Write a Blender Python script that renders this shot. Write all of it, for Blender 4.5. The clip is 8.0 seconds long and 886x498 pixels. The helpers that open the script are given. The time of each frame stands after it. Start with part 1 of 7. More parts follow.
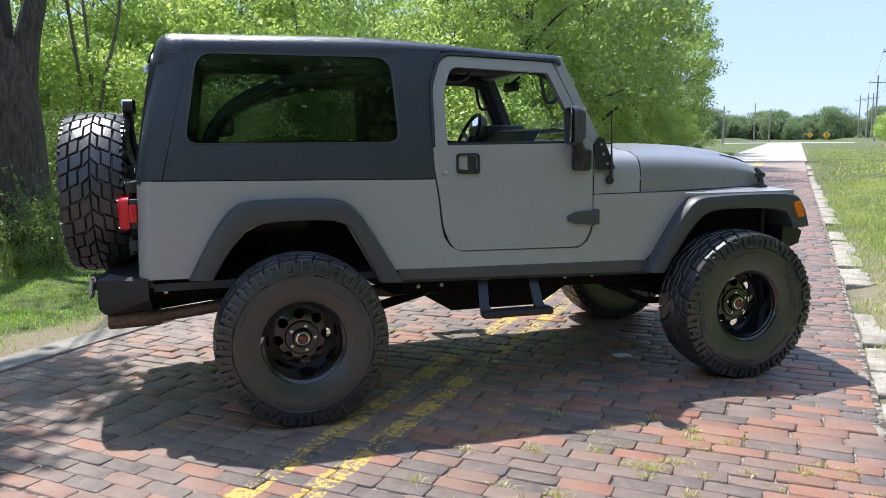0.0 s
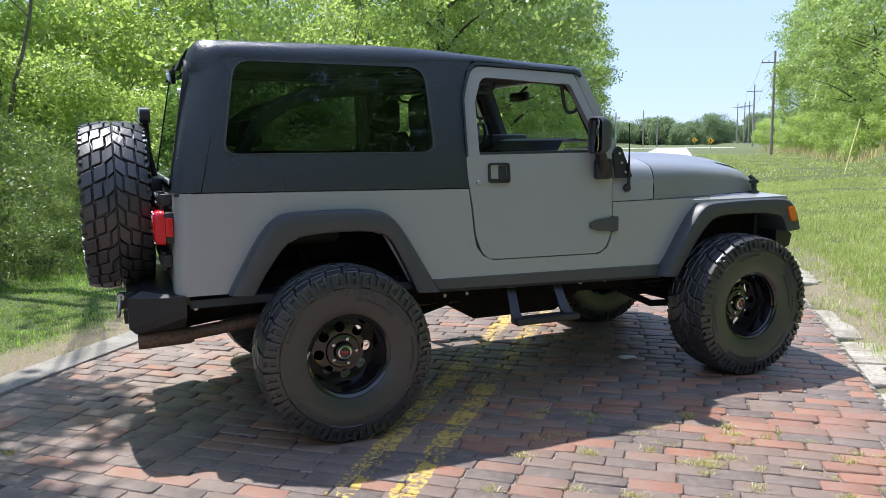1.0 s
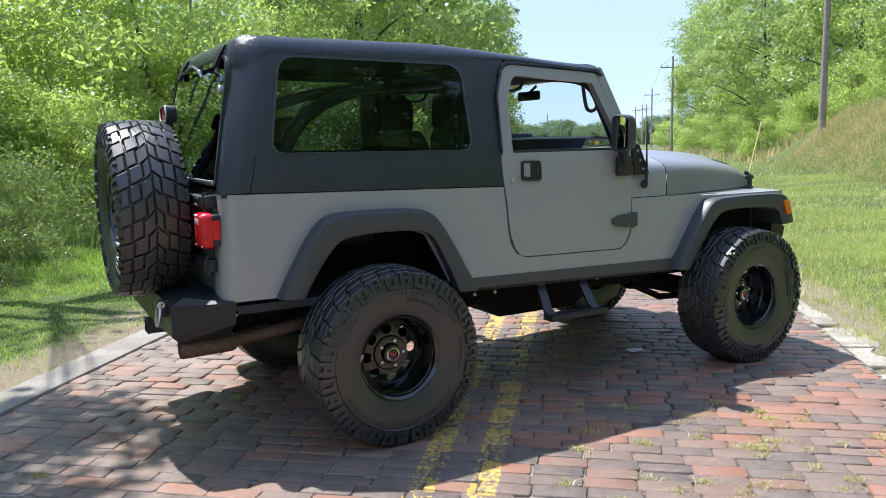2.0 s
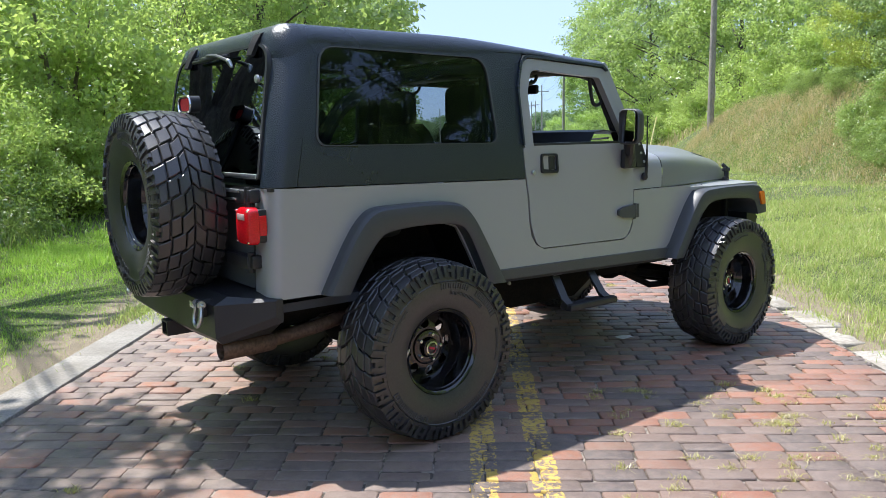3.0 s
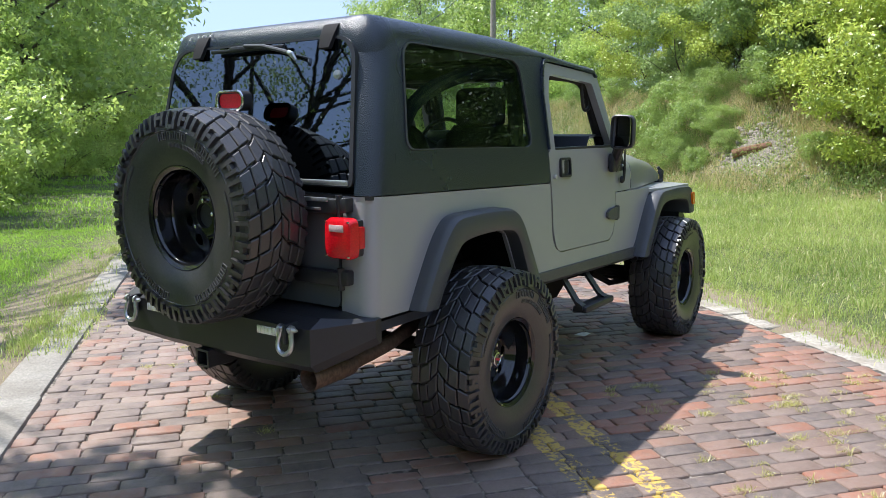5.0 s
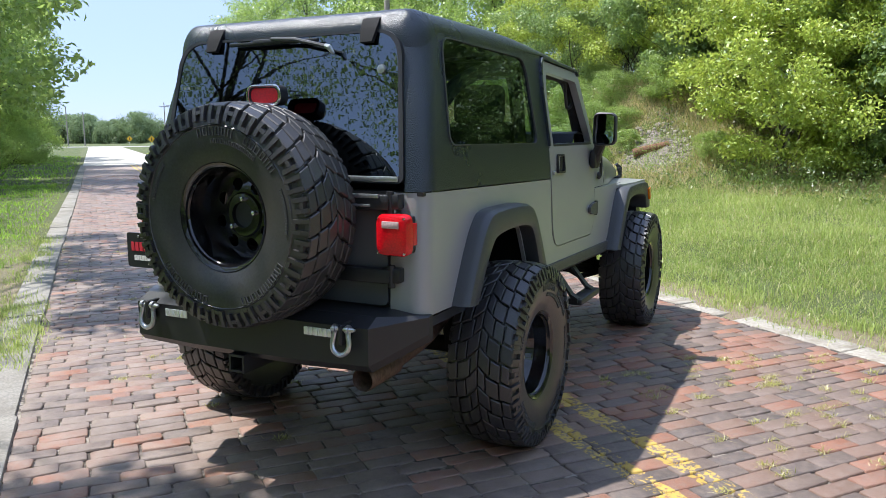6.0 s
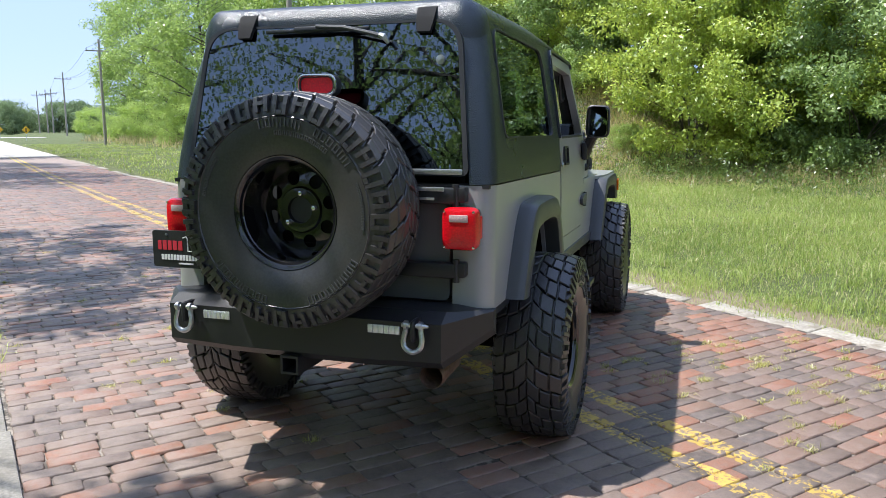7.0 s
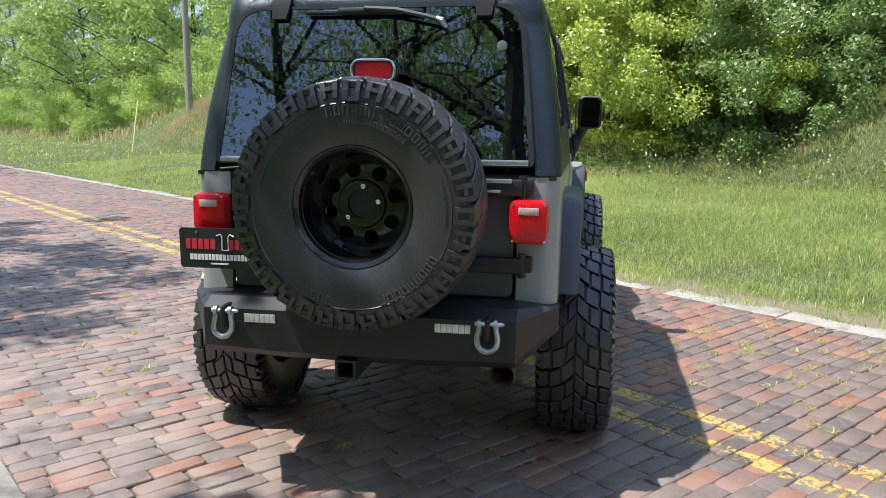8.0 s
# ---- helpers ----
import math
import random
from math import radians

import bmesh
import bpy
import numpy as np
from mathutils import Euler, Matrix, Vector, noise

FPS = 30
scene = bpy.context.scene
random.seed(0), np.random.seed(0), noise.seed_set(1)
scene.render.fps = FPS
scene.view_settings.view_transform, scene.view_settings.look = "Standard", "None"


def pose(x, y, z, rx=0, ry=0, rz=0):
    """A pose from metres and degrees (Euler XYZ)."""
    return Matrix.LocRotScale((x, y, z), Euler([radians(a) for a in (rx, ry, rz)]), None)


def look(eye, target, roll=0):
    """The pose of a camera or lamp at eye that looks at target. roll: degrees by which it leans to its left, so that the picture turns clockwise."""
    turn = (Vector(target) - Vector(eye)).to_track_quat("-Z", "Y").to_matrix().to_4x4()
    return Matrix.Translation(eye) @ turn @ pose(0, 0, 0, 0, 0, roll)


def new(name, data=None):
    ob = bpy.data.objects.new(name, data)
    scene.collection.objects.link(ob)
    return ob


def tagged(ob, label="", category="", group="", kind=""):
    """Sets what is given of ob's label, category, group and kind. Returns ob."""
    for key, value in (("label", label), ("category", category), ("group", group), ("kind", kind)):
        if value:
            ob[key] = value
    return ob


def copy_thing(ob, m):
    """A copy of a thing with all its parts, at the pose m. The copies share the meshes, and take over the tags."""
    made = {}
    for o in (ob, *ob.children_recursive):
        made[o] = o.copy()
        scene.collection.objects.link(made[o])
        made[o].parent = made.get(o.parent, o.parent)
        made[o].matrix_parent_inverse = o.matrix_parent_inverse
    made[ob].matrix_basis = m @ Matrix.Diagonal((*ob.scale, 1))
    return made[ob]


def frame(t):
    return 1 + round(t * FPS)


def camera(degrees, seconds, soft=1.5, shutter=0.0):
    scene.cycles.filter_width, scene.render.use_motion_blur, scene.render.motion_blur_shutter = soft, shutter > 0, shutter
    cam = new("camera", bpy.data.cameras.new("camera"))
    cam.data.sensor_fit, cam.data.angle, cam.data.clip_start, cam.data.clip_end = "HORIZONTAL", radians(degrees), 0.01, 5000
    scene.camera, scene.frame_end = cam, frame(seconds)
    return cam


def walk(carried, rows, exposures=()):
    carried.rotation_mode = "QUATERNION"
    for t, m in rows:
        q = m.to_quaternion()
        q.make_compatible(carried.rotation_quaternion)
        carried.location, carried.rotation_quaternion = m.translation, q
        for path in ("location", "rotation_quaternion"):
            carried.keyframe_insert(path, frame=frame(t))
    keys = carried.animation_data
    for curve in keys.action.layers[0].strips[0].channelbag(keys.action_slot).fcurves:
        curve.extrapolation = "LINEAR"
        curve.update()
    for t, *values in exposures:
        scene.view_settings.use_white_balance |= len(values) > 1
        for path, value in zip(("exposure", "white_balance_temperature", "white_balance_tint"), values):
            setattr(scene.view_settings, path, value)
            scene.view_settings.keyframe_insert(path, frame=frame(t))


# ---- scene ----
cam = camera(59.5, 8.0, 0.6)
PATH = [
    (0, (1.902, 0.136, 1.466), (1.083, 1.937, 1.175), -0.8),
    (0.5, (1.552, 0.017, 1.494), (0.856, 1.87, 1.209), -0.7),
    (1, (1.219, -0.129, 1.499), (0.643, 1.765, 1.218), -0.8),
    (1.5, (0.897, -0.215, 1.485), (0.436, 1.711, 1.205), -0.9),
    (1.7, (0.752, -0.235, 1.48), (0.335, 1.702, 1.205), -1.0),
    (2.8, (-0.04, -0.359, 1.496), (-0.165, 1.616, 1.205), -1.1),
    (3, (-0.183, -0.349, 1.485), (-0.252, 1.628, 1.191), -1.0),
    (3.5, (-0.551, -0.306, 1.494), (-0.466, 1.67, 1.199), -0.7),
    (4, (-0.93, -0.273, 1.511), (-0.694, 1.691, 1.213), -0.4),
    (4.5, (-1.266, -0.149, 1.501), (-0.882, 1.791, 1.204), -0.2),
    (4.7, (-1.389, -0.085, 1.515), (-0.949, 1.843, 1.216), -0.2),
    (5.8, (-2.11, 0.142, 1.509), (-1.348, 1.967, 1.212), -0.3),
    (6, (-2.212, 0.206, 1.494), (-1.404, 2.011, 1.196), -0.3),
    (6.5, (-2.489, 0.38, 1.505), (-1.558, 2.123, 1.198), -0.3),
    (7, (-2.784, 0.553, 1.498), (-1.737, 2.227, 1.178), -0.1),
    (7.5, (-3.024, 0.803, 1.468), (-1.867, 2.4, 1.136), 0.1),
    (8, (-3.233, 1.047, 1.486), (-1.965, 2.556, 1.146), 0.3),
]
walk(cam, [(t, look(eye, target, roll)) for t, eye, target, roll in PATH],
     [(t, 1.63 + s, 6050, 12) for t, s in ((0, 0.0), (1.0, 0.03), (2.6, 0.17), (4.0, 0.17), (5.2, 0.08), (6.2, 0.02), (8.0, 0.02))])

# ---- light ----
SUN_EL, SUN_AZ = 65.8, -63.3          # degrees above the horizon; degrees clockwise from +y
world = bpy.data.worlds.new("sky")
scene.world = world
world.use_nodes = True
sky = world.node_tree.nodes.new("ShaderNodeTexSky")
sky.sky_type, sky.sun_disc = "NISHITA", False
sky.sun_elevation, sky.sun_rotation = radians(SUN_EL), radians(SUN_AZ)
sky.air_density, sky.dust_density, sky.ozone_density = 1.05, 0.0, 6.0
background = world.node_tree.nodes["Background"]
background.inputs["Strength"].default_value = 0.12
haze = world.node_tree.nodes.new("ShaderNodeMix")          # an even summer haze over the clear sky
haze.data_type = "RGBA"
haze.inputs[0].default_value, haze.inputs[7].default_value = 0.90, (1.62, 2.02, 3.05, 1)
world.node_tree.links.new(sky.outputs[0], haze.inputs[6])
world.node_tree.links.new(haze.outputs[2], background.inputs[0])
sun = new("sun", bpy.data.lights.new("sun", "SUN"))
sun.data.energy, sun.data.angle, sun.data.color = 2.45, radians(0.6), (1.0, 0.95, 0.86)
_s = Vector((math.sin(radians(SUN_AZ)) * math.cos(radians(SUN_EL)), math.cos(radians(SUN_AZ)) * math.cos(radians(SUN_EL)), math.sin(radians(SUN_EL))))
sun.matrix_world = look(_s * 60, (0, 0, 0))


# ---- materials ----
def nodes_of(name):
    m = bpy.data.materials.new(name)
    m.use_nodes = True
    return m, m.node_tree.nodes, m.node_tree.links


def put(n, links, kind, ins=None):
    """A node with its inputs (values or sockets)."""
    k = n.new("ShaderNode" + kind)
    for key, v in (ins or {}).items():
        if isinstance(v, bpy.types.NodeSocket):
            links.new(v, k.inputs[key])
        else:
            k.inputs[key].default_value = v
    return k


def ramp(n, links, fac, stops):
    r = n.new("ShaderNodeValToRGB")
    while len(r.color_ramp.elements) < len(stops):
        r.color_ramp.elements.new(0.5)
    for e, (p, c) in zip(r.color_ramp.elements, stops):
        e.position, e.color = p, (*c, 1) if len(c) == 3 else c
    links.new(fac, r.inputs[0])
    return r.outputs[0]


def mix(n, links, fac, a, b, blend="MIX"):
    m = n.new("ShaderNodeMix")
    m.data_type, m.blend_type = "RGBA", blend
    for sock, v in ((m.inputs[0], fac), (m.inputs[6], a), (m.inputs[7], b)):
        if isinstance(v, bpy.types.NodeSocket):
            links.new(v, sock)
        else:
            sock.default_value = v if isinstance(v, float) else (*v[:3], 1)
    return m.outputs[2]


def calc(n, links, op, a, b=0.0, clamp=False):
    m = n.new("ShaderNodeMath")
    m.operation, m.use_clamp = op, clamp
    for sock, v in zip(m.inputs, (a, b)):
        if isinstance(v, bpy.types.NodeSocket):
            links.new(v, sock)
        else:
            sock.default_value = v
    return m.outputs[0]


def place(n, links, world_space=True):
    if world_space:
        return n.new("ShaderNodeNewGeometry").outputs["Position"]
    return n.new("ShaderNodeTexCoord").outputs["Object"]


def surface(name, colour, rough=0.5, metal=0.0, grain=120.0, bump=0.15, vary=0.12, stain=2.5, stain_amount=0.25, stain_colour=None,
            spec=0.5, coat=0.0, rough_vary=0.08, bump_size=0.002, coat_rough=0.03):
    """A plain surface with grain and stains at two scales, and fine relief."""
    m, n, l = nodes_of(name)
    b = n["Principled BSDF"]
    co = place(n, l, False)
    fine = put(n, l, "TexNoise", {"Vector": co, "Scale": grain, "Detail": 4.0}).outputs[0]
    broad = put(n, l, "TexNoise", {"Vector": co, "Scale": stain, "Detail": 6.0, "Roughness": 0.65}).outputs[0]
    dark, light = [tuple(min(1, c * f) for c in colour) for f in (1 - vary, 1 + vary)]
    col = mix(n, l, ramp(n, l, fine, [(0.3, (0, 0, 0)), (0.7, (1, 1, 1))]), dark, light)
    sc = stain_colour or tuple(c * 0.7 for c in colour)
    col = mix(n, l, calc(n, l, "MULTIPLY", ramp(n, l, broad, [(0.45, (0, 0, 0)), (0.7, (1, 1, 1))]), stain_amount), col, sc)
    l.new(col, b.inputs["Base Color"])
    l.new(calc(n, l, "ADD", calc(n, l, "MULTIPLY", calc(n, l, "SUBTRACT", broad, 0.5), rough_vary * 4), rough, True), b.inputs["Roughness"])
    b.inputs["Metallic"].default_value, b.inputs["Specular IOR Level"].default_value = metal, spec
    b.inputs["Coat Weight"].default_value, b.inputs["Coat Roughness"].default_value = coat, coat_rough
    if bump:
        bp = put(n, l, "Bump", {"Strength": bump, "Distance": bump_size, "Height": fine})
        l.new(bp.outputs[0], b.inputs["Normal"])
    return m


def foliage(name, dark, light, glow=0.45, island=True, dry=None, dry_part=0.0, sheen=0.05):
    """Leaves or blades: colour by leaf, a matte side and light that comes through."""
    m, n, l = nodes_of(name)
    n.remove(n["Principled BSDF"])
    rnd = n.new("ShaderNodeNewGeometry").outputs["Random Per Island"]
    big = put(n, l, "TexNoise", {"Vector": place(n, l), "Scale": 0.55, "Detail": 3.0}).outputs[0]
    f = calc(n, l, "ADD", calc(n, l, "MULTIPLY", rnd, 0.6), calc(n, l, "MULTIPLY", calc(n, l, "SUBTRACT", big, 0.32), 1.1), True)
    col = mix(n, l, f, dark, light)
    if dry:
        col = mix(n, l, ramp(n, l, rnd, [(1 - dry_part - 0.02, (0, 0, 0)), (1 - dry_part + 0.02, (1, 1, 1))]), col, dry)
    d = put(n, l, "BsdfDiffuse", {"Color": col})
    t = put(n, l, "BsdfTranslucent", {"Color": mix(n, l, 0.5, col, tuple(min(1, c * 1.6) for c in light))})
    s = put(n, l, "MixShader", {0: glow, 1: d.outputs[0], 2: t.outputs[0]})
    g = put(n, l, "BsdfGlossy", {"Color": (1, 1, 1, 1), "Roughness": 0.42})
    s2 = put(n, l, "MixShader", {0: sheen, 1: s.outputs[0], 2: g.outputs[0]})
    l.new(s2.outputs[0], n["Material Output"].inputs[0])
    return m


def glass(name, tint, gloss=1.0, base=0.08, wavy=0.0):
    m, n, l = nodes_of(name)
    n.remove(n["Principled BSDF"])
    t = put(n, l, "BsdfTransparent", {"Color": (*tint, 1)})
    g = put(n, l, "BsdfGlossy", {"Color": (gloss * 0.80, gloss * 0.92, gloss, 1), "Roughness": 0.015})
    face = n.new("ShaderNodeLayerWeight").outputs["Facing"]
    fr = calc(n, l, "ADD", calc(n, l, "MULTIPLY", calc(n, l, "POWER", face, 5.0), 0.88), base)
    s = put(n, l, "MixShader", {0: fr, 1: t.outputs[0], 2: g.outputs[0]})
    if wavy:          # the slight rolling of heat-treated glass
        roll = put(n, l, "Mapping", {0: place(n, l, False), "Scale": (1.0, 2.2, 11.0)}).outputs[0]
        wave_h = put(n, l, "TexNoise", {"Vector": roll, "Scale": 1.6, "Detail": 2.0}).outputs[0]
        l.new(put(n, l, "Bump", {"Strength": wavy, "Distance": 0.004, "Height": wave_h}).outputs[0], g.inputs["Normal"])
    l.new(s.outputs[0], n["Material Output"].inputs[0])
    return m


def lens(name, colour, rough=0.12):
    """A coloured plastic lens with moulded ribs."""
    m, n, l = nodes_of(name)
    b = n["Principled BSDF"]
    co = place(n, l, False)
    v = put(n, l, "TexVoronoi", {"Vector": co, "Scale": 130.0}).outputs[0]
    l.new(mix(n, l, v, colour, tuple(c * 0.72 for c in colour)), b.inputs["Base Color"])
    b.inputs["Roughness"].default_value, b.inputs["Coat Weight"].default_value = rough, 0.15
    bp = put(n, l, "Bump", {"Strength": 0.35, "Distance": 0.003, "Height": v})
    l.new(bp.outputs[0], b.inputs["Normal"])
    return m


def brick_paint(name, single):
    """Fired paving brick: grey-purple to red by brick, worn, with old yellow road paint on the centre lines."""
    m, n, l = nodes_of(name)
    b = n["Principled BSDF"]
    rnd = n.new("ShaderNodeObjectInfo").outputs["Random"] if single else n.new("ShaderNodeNewGeometry").outputs["Random Per Island"]
    co = place(n, l)
    fine = put(n, l, "TexNoise", {"Vector": co, "Scale": 190.0, "Detail": 5.0, "Roughness": 0.7}).outputs[0]
    mid = put(n, l, "TexNoise", {"Vector": co, "Scale": 24.0, "Detail": 5.0, "Roughness": 0.6}).outputs[0]
    broad = put(n, l, "TexNoise", {"Vector": co, "Scale": 0.8, "Detail": 3.0}).outputs[0]
    tone = calc(n, l, "ADD", rnd, calc(n, l, "MULTIPLY", calc(n, l, "SUBTRACT", broad, 0.5), 0.95), True)
    col = ramp(n, l, tone, [(0.0, (0.098, 0.080, 0.074)), (0.30, (0.150, 0.112, 0.096)), (0.52, (0.195, 0.134, 0.106)), (0.72, (0.240, 0.136, 0.096)), (0.86, (0.310, 0.122, 0.070)), (1.0, (0.345, 0.148, 0.086))])
    col = mix(n, l, calc(n, l, "MULTIPLY", ramp(n, l, fine, [(0.38, (1, 1, 1)), (0.5, (0, 0, 0))]), 0.65), col, (0.075, 0.058, 0.052))
    col = mix(n, l, calc(n, l, "MULTIPLY", ramp(n, l, mid, [(0.44, (0, 0, 0)), (0.70, (1, 1, 1))]), 0.6), col, (0.245, 0.185, 0.152))
    dust = put(n, l, "TexNoise", {"Vector": co, "Scale": 3.2, "Detail": 8.0, "Roughness": 0.75}).outputs[0]
    sx = put(n, l, "SeparateXYZ", {0: co}).outputs[0]
    thick = calc(n, l, "ADD", 0.24, calc(n, l, "MULTIPLY", calc(n, l, "ADD", 0.1, calc(n, l, "MULTIPLY", sx, -0.45), True), 0.55))
    col = mix(n, l, calc(n, l, "MULTIPLY", ramp(n, l, dust, [(0.36, (0, 0, 0)), (0.62, (1, 1, 1))]), thick), col, (0.32, 0.255, 0.215))
    off = calc(n, l, "ABSOLUTE", calc(n, l, "SUBTRACT", calc(n, l, "ABSOLUTE", sx), 0.132))
    wob = put(n, l, "TexNoise", {"Vector": co, "Scale": 14.0, "Detail": 4.0}).outputs[0]
    edge = calc(n, l, "LESS_THAN", calc(n, l, "ADD", off, calc(n, l, "MULTIPLY", calc(n, l, "SUBTRACT", wob, 0.5), 0.05)), 0.061)
    chip = put(n, l, "TexNoise", {"Vector": co, "Scale": 34.0, "Detail": 6.0, "Roughness": 0.7}).outputs[0]
    on = calc(n, l, "MULTIPLY", edge, calc(n, l, "GREATER_THAN", calc(n, l, "ADD", chip, calc(n, l, "MULTIPLY", calc(n, l, "SUBTRACT", rnd, 0.5), 0.13)), 0.497))
    yellow = mix(n, l, mid, (0.50, 0.33, 0.06), (0.60, 0.43, 0.11))
    col = mix(n, l, on, col, yellow)
    l.new(col, b.inputs["Base Color"])
    l.new(calc(n, l, "ADD", calc(n, l, "MULTIPLY", mid, 0.3), 0.38), b.inputs["Roughness"])
    h = calc(n, l, "ADD", fine, calc(n, l, "MULTIPLY", mid, 1.2))
    bp = put(n, l, "Bump", {"Strength": 0.75, "Distance": 0.005, "Height": h})
    l.new(bp.outputs[0], b.inputs["Normal"])
    return m


def far_brick():
    m, n, l = nodes_of("far_brick")
    b = n["Principled BSDF"]
    co = place(n, l)
    rot = put(n, l, "Mapping", {0: co})
    br = put(n, l, "TexBrick", {"Vector": rot.outputs[0], "Color1": (0.27, 0.215, 0.19, 1), "Color2": (0.34, 0.24, 0.20, 1), "Mortar": (0.20, 0.17, 0.145, 1), "Scale": 1.0, "Mortar Size": 0.006, "Brick Width": 0.232, "Row Height": 0.1035})
    big = put(n, l, "TexNoise", {"Vector": co, "Scale": 0.7, "Detail": 5.0}).outputs[0]
    col = mix(n, l, calc(n, l, "MULTIPLY", big, 0.5), br.outputs[0], (0.36, 0.30, 0.265))
    sx = put(n, l, "SeparateXYZ", {0: co}).outputs[0]
    off = calc(n, l, "ABSOLUTE", calc(n, l, "SUBTRACT", calc(n, l, "ABSOLUTE", sx), 0.132))
    chip = put(n, l, "TexNoise", {"Vector": co, "Scale": 9.0, "Detail": 6.0}).outputs[0]
    on = calc(n, l, "MULTIPLY", calc(n, l, "LESS_THAN", off, 0.06), calc(n, l, "GREATER_THAN", chip, 0.45))
    l.new(mix(n, l, on, col, (0.6, 0.42, 0.08)), b.inputs["Base Color"])
    b.inputs["Roughness"].default_value = 0.75
    return m


def ground_mat():
    """Soil and thatch under the grass: green, tan and bare by patches."""
    m, n, l = nodes_of("ground_soil")
    b = n["Principled BSDF"]
    co = place(n, l)
    fine = put(n, l, "TexNoise", {"Vector": co, "Scale": 110.0, "Detail": 6.0, "Roughness": 0.8}).outputs[0]
    fine = ramp(n, l, fine, [(0.36, (0, 0, 0)), (0.64, (1, 1, 1))])
    mid = put(n, l, "TexNoise", {"Vector": co, "Scale": 1.6, "Detail": 6.0, "Roughness": 0.6}).outputs[0]
    broad = put(n, l, "TexNoise", {"Vector": co, "Scale": 0.06, "Detail": 4.0}).outputs[0]
    green = mix(n, l, fine, (0.04, 0.062, 0.018), (0.15, 0.175, 0.055))
    tan = mix(n, l, fine, (0.20, 0.15, 0.085), (0.38, 0.31, 0.19))
    col = mix(n, l, ramp(n, l, calc(n, l, "ADD", calc(n, l, "MULTIPLY", mid, 0.75), calc(n, l, "MULTIPLY", broad, 0.35)), [(0.62, (0, 0, 0)), (0.80, (1, 1, 1))]), green, tan)
    sx = put(n, l, "SeparateXYZ", {0: co}).outputs[0]
    side = calc(n, l, "MAXIMUM", calc(n, l, "SUBTRACT", 1.0, calc(n, l, "MULTIPLY", calc(n, l, "ABSOLUTE", calc(n, l, "SUBTRACT", sx, 2.75)), 1.7)),
                calc(n, l, "SUBTRACT", 1.0, calc(n, l, "MULTIPLY", calc(n, l, "ABSOLUTE", calc(n, l, "ADD", sx, 3.2)), 1.7)))
    bare = calc(n, l, "MULTIPLY", ramp(n, l, calc(n, l, "ADD", side, calc(n, l, "MULTIPLY", calc(n, l, "SUBTRACT", mid, 0.5), 1.2)), [(0.25, (0, 0, 0)), (0.6, (1, 1, 1))]), 0.9)
    sy = put(n, l, "SeparateXYZ", {0: co}).outputs[1]
    worn = ramp(n, l, calc(n, l, "MULTIPLY", calc(n, l, "ADD", sy, calc(n, l, "MULTIPLY", mid, 6.0)), 0.05), [(0.55, (1, 1, 1)), (0.85, (0.12, 0.12, 0.12))])
    bare = calc(n, l, "MULTIPLY", bare, worn)
    col = mix(n, l, bare, col, mix(n, l, fine, (0.22, 0.17, 0.115), (0.40, 0.325, 0.23)))
    l.new(col, b.inputs["Base Color"])
    b.inputs["Roughness"].default_value = 0.95
    bp = put(n, l, "Bump", {"Strength": 0.6, "Distance": 0.02, "Height": fine})
    l.new(bp.outputs[0], b.inputs["Normal"])
    return m


def bark(name, dark, light):
    m, n, l = nodes_of(name)
    b = n["Principled BSDF"]
    co = put(n, l, "Mapping", {0: place(n, l, False), "Scale": (1.0, 1.0, 0.22)}).outputs[0]
    f = put(n, l, "TexNoise", {"Vector": co, "Scale": 26.0, "Detail": 7.0, "Roughness": 0.7}).outputs[0]
    l.new(ramp(n, l, f, [(0.3, dark), (0.7, light)]), b.inputs["Base Color"])
    b.inputs["Roughness"].default_value = 0.95
    bp = put(n, l, "Bump", {"Strength": 0.9, "Distance": 0.03, "Height": f})
    l.new(bp.outputs[0], b.inputs["Normal"])
    return m


def pebbled():
    """Sprayed black coating with small satin pebbles."""
    m, n, l = nodes_of("pebbled_black_shell")
    b = n["Principled BSDF"]
    co = place(n, l, False)
    cell = put(n, l, "TexVoronoi", {"Vector": co, "Scale": 205.0}).outputs[0]
    fine = put(n, l, "TexNoise", {"Vector": co, "Scale": 420.0, "Detail": 3.0}).outputs[0]
    dust = put(n, l, "TexNoise", {"Vector": co, "Scale": 2.2, "Detail": 6.0}).outputs[0]
    col = mix(n, l, ramp(n, l, dust, [(0.4, (0, 0, 0)), (0.75, (1, 1, 1))]), (0.009, 0.016, 0.026), (0.014, 0.022, 0.031))
    l.new(col, b.inputs["Base Color"])
    l.new(calc(n, l, "ADD", calc(n, l, "MULTIPLY", dust, 0.14), 0.22), b.inputs["Roughness"])
    b.inputs["Specular IOR Level"].default_value = 0.75
    h = calc(n, l, "ADD", calc(n, l, "MULTIPLY", cell, 1.0), calc(n, l, "MULTIPLY", fine, 0.3))
    bp = put(n, l, "Bump", {"Strength": 0.8, "Distance": 0.0018, "Height": h})
    bp.invert = True
    l.new(bp.outputs[0], b.inputs["Normal"])
    return m


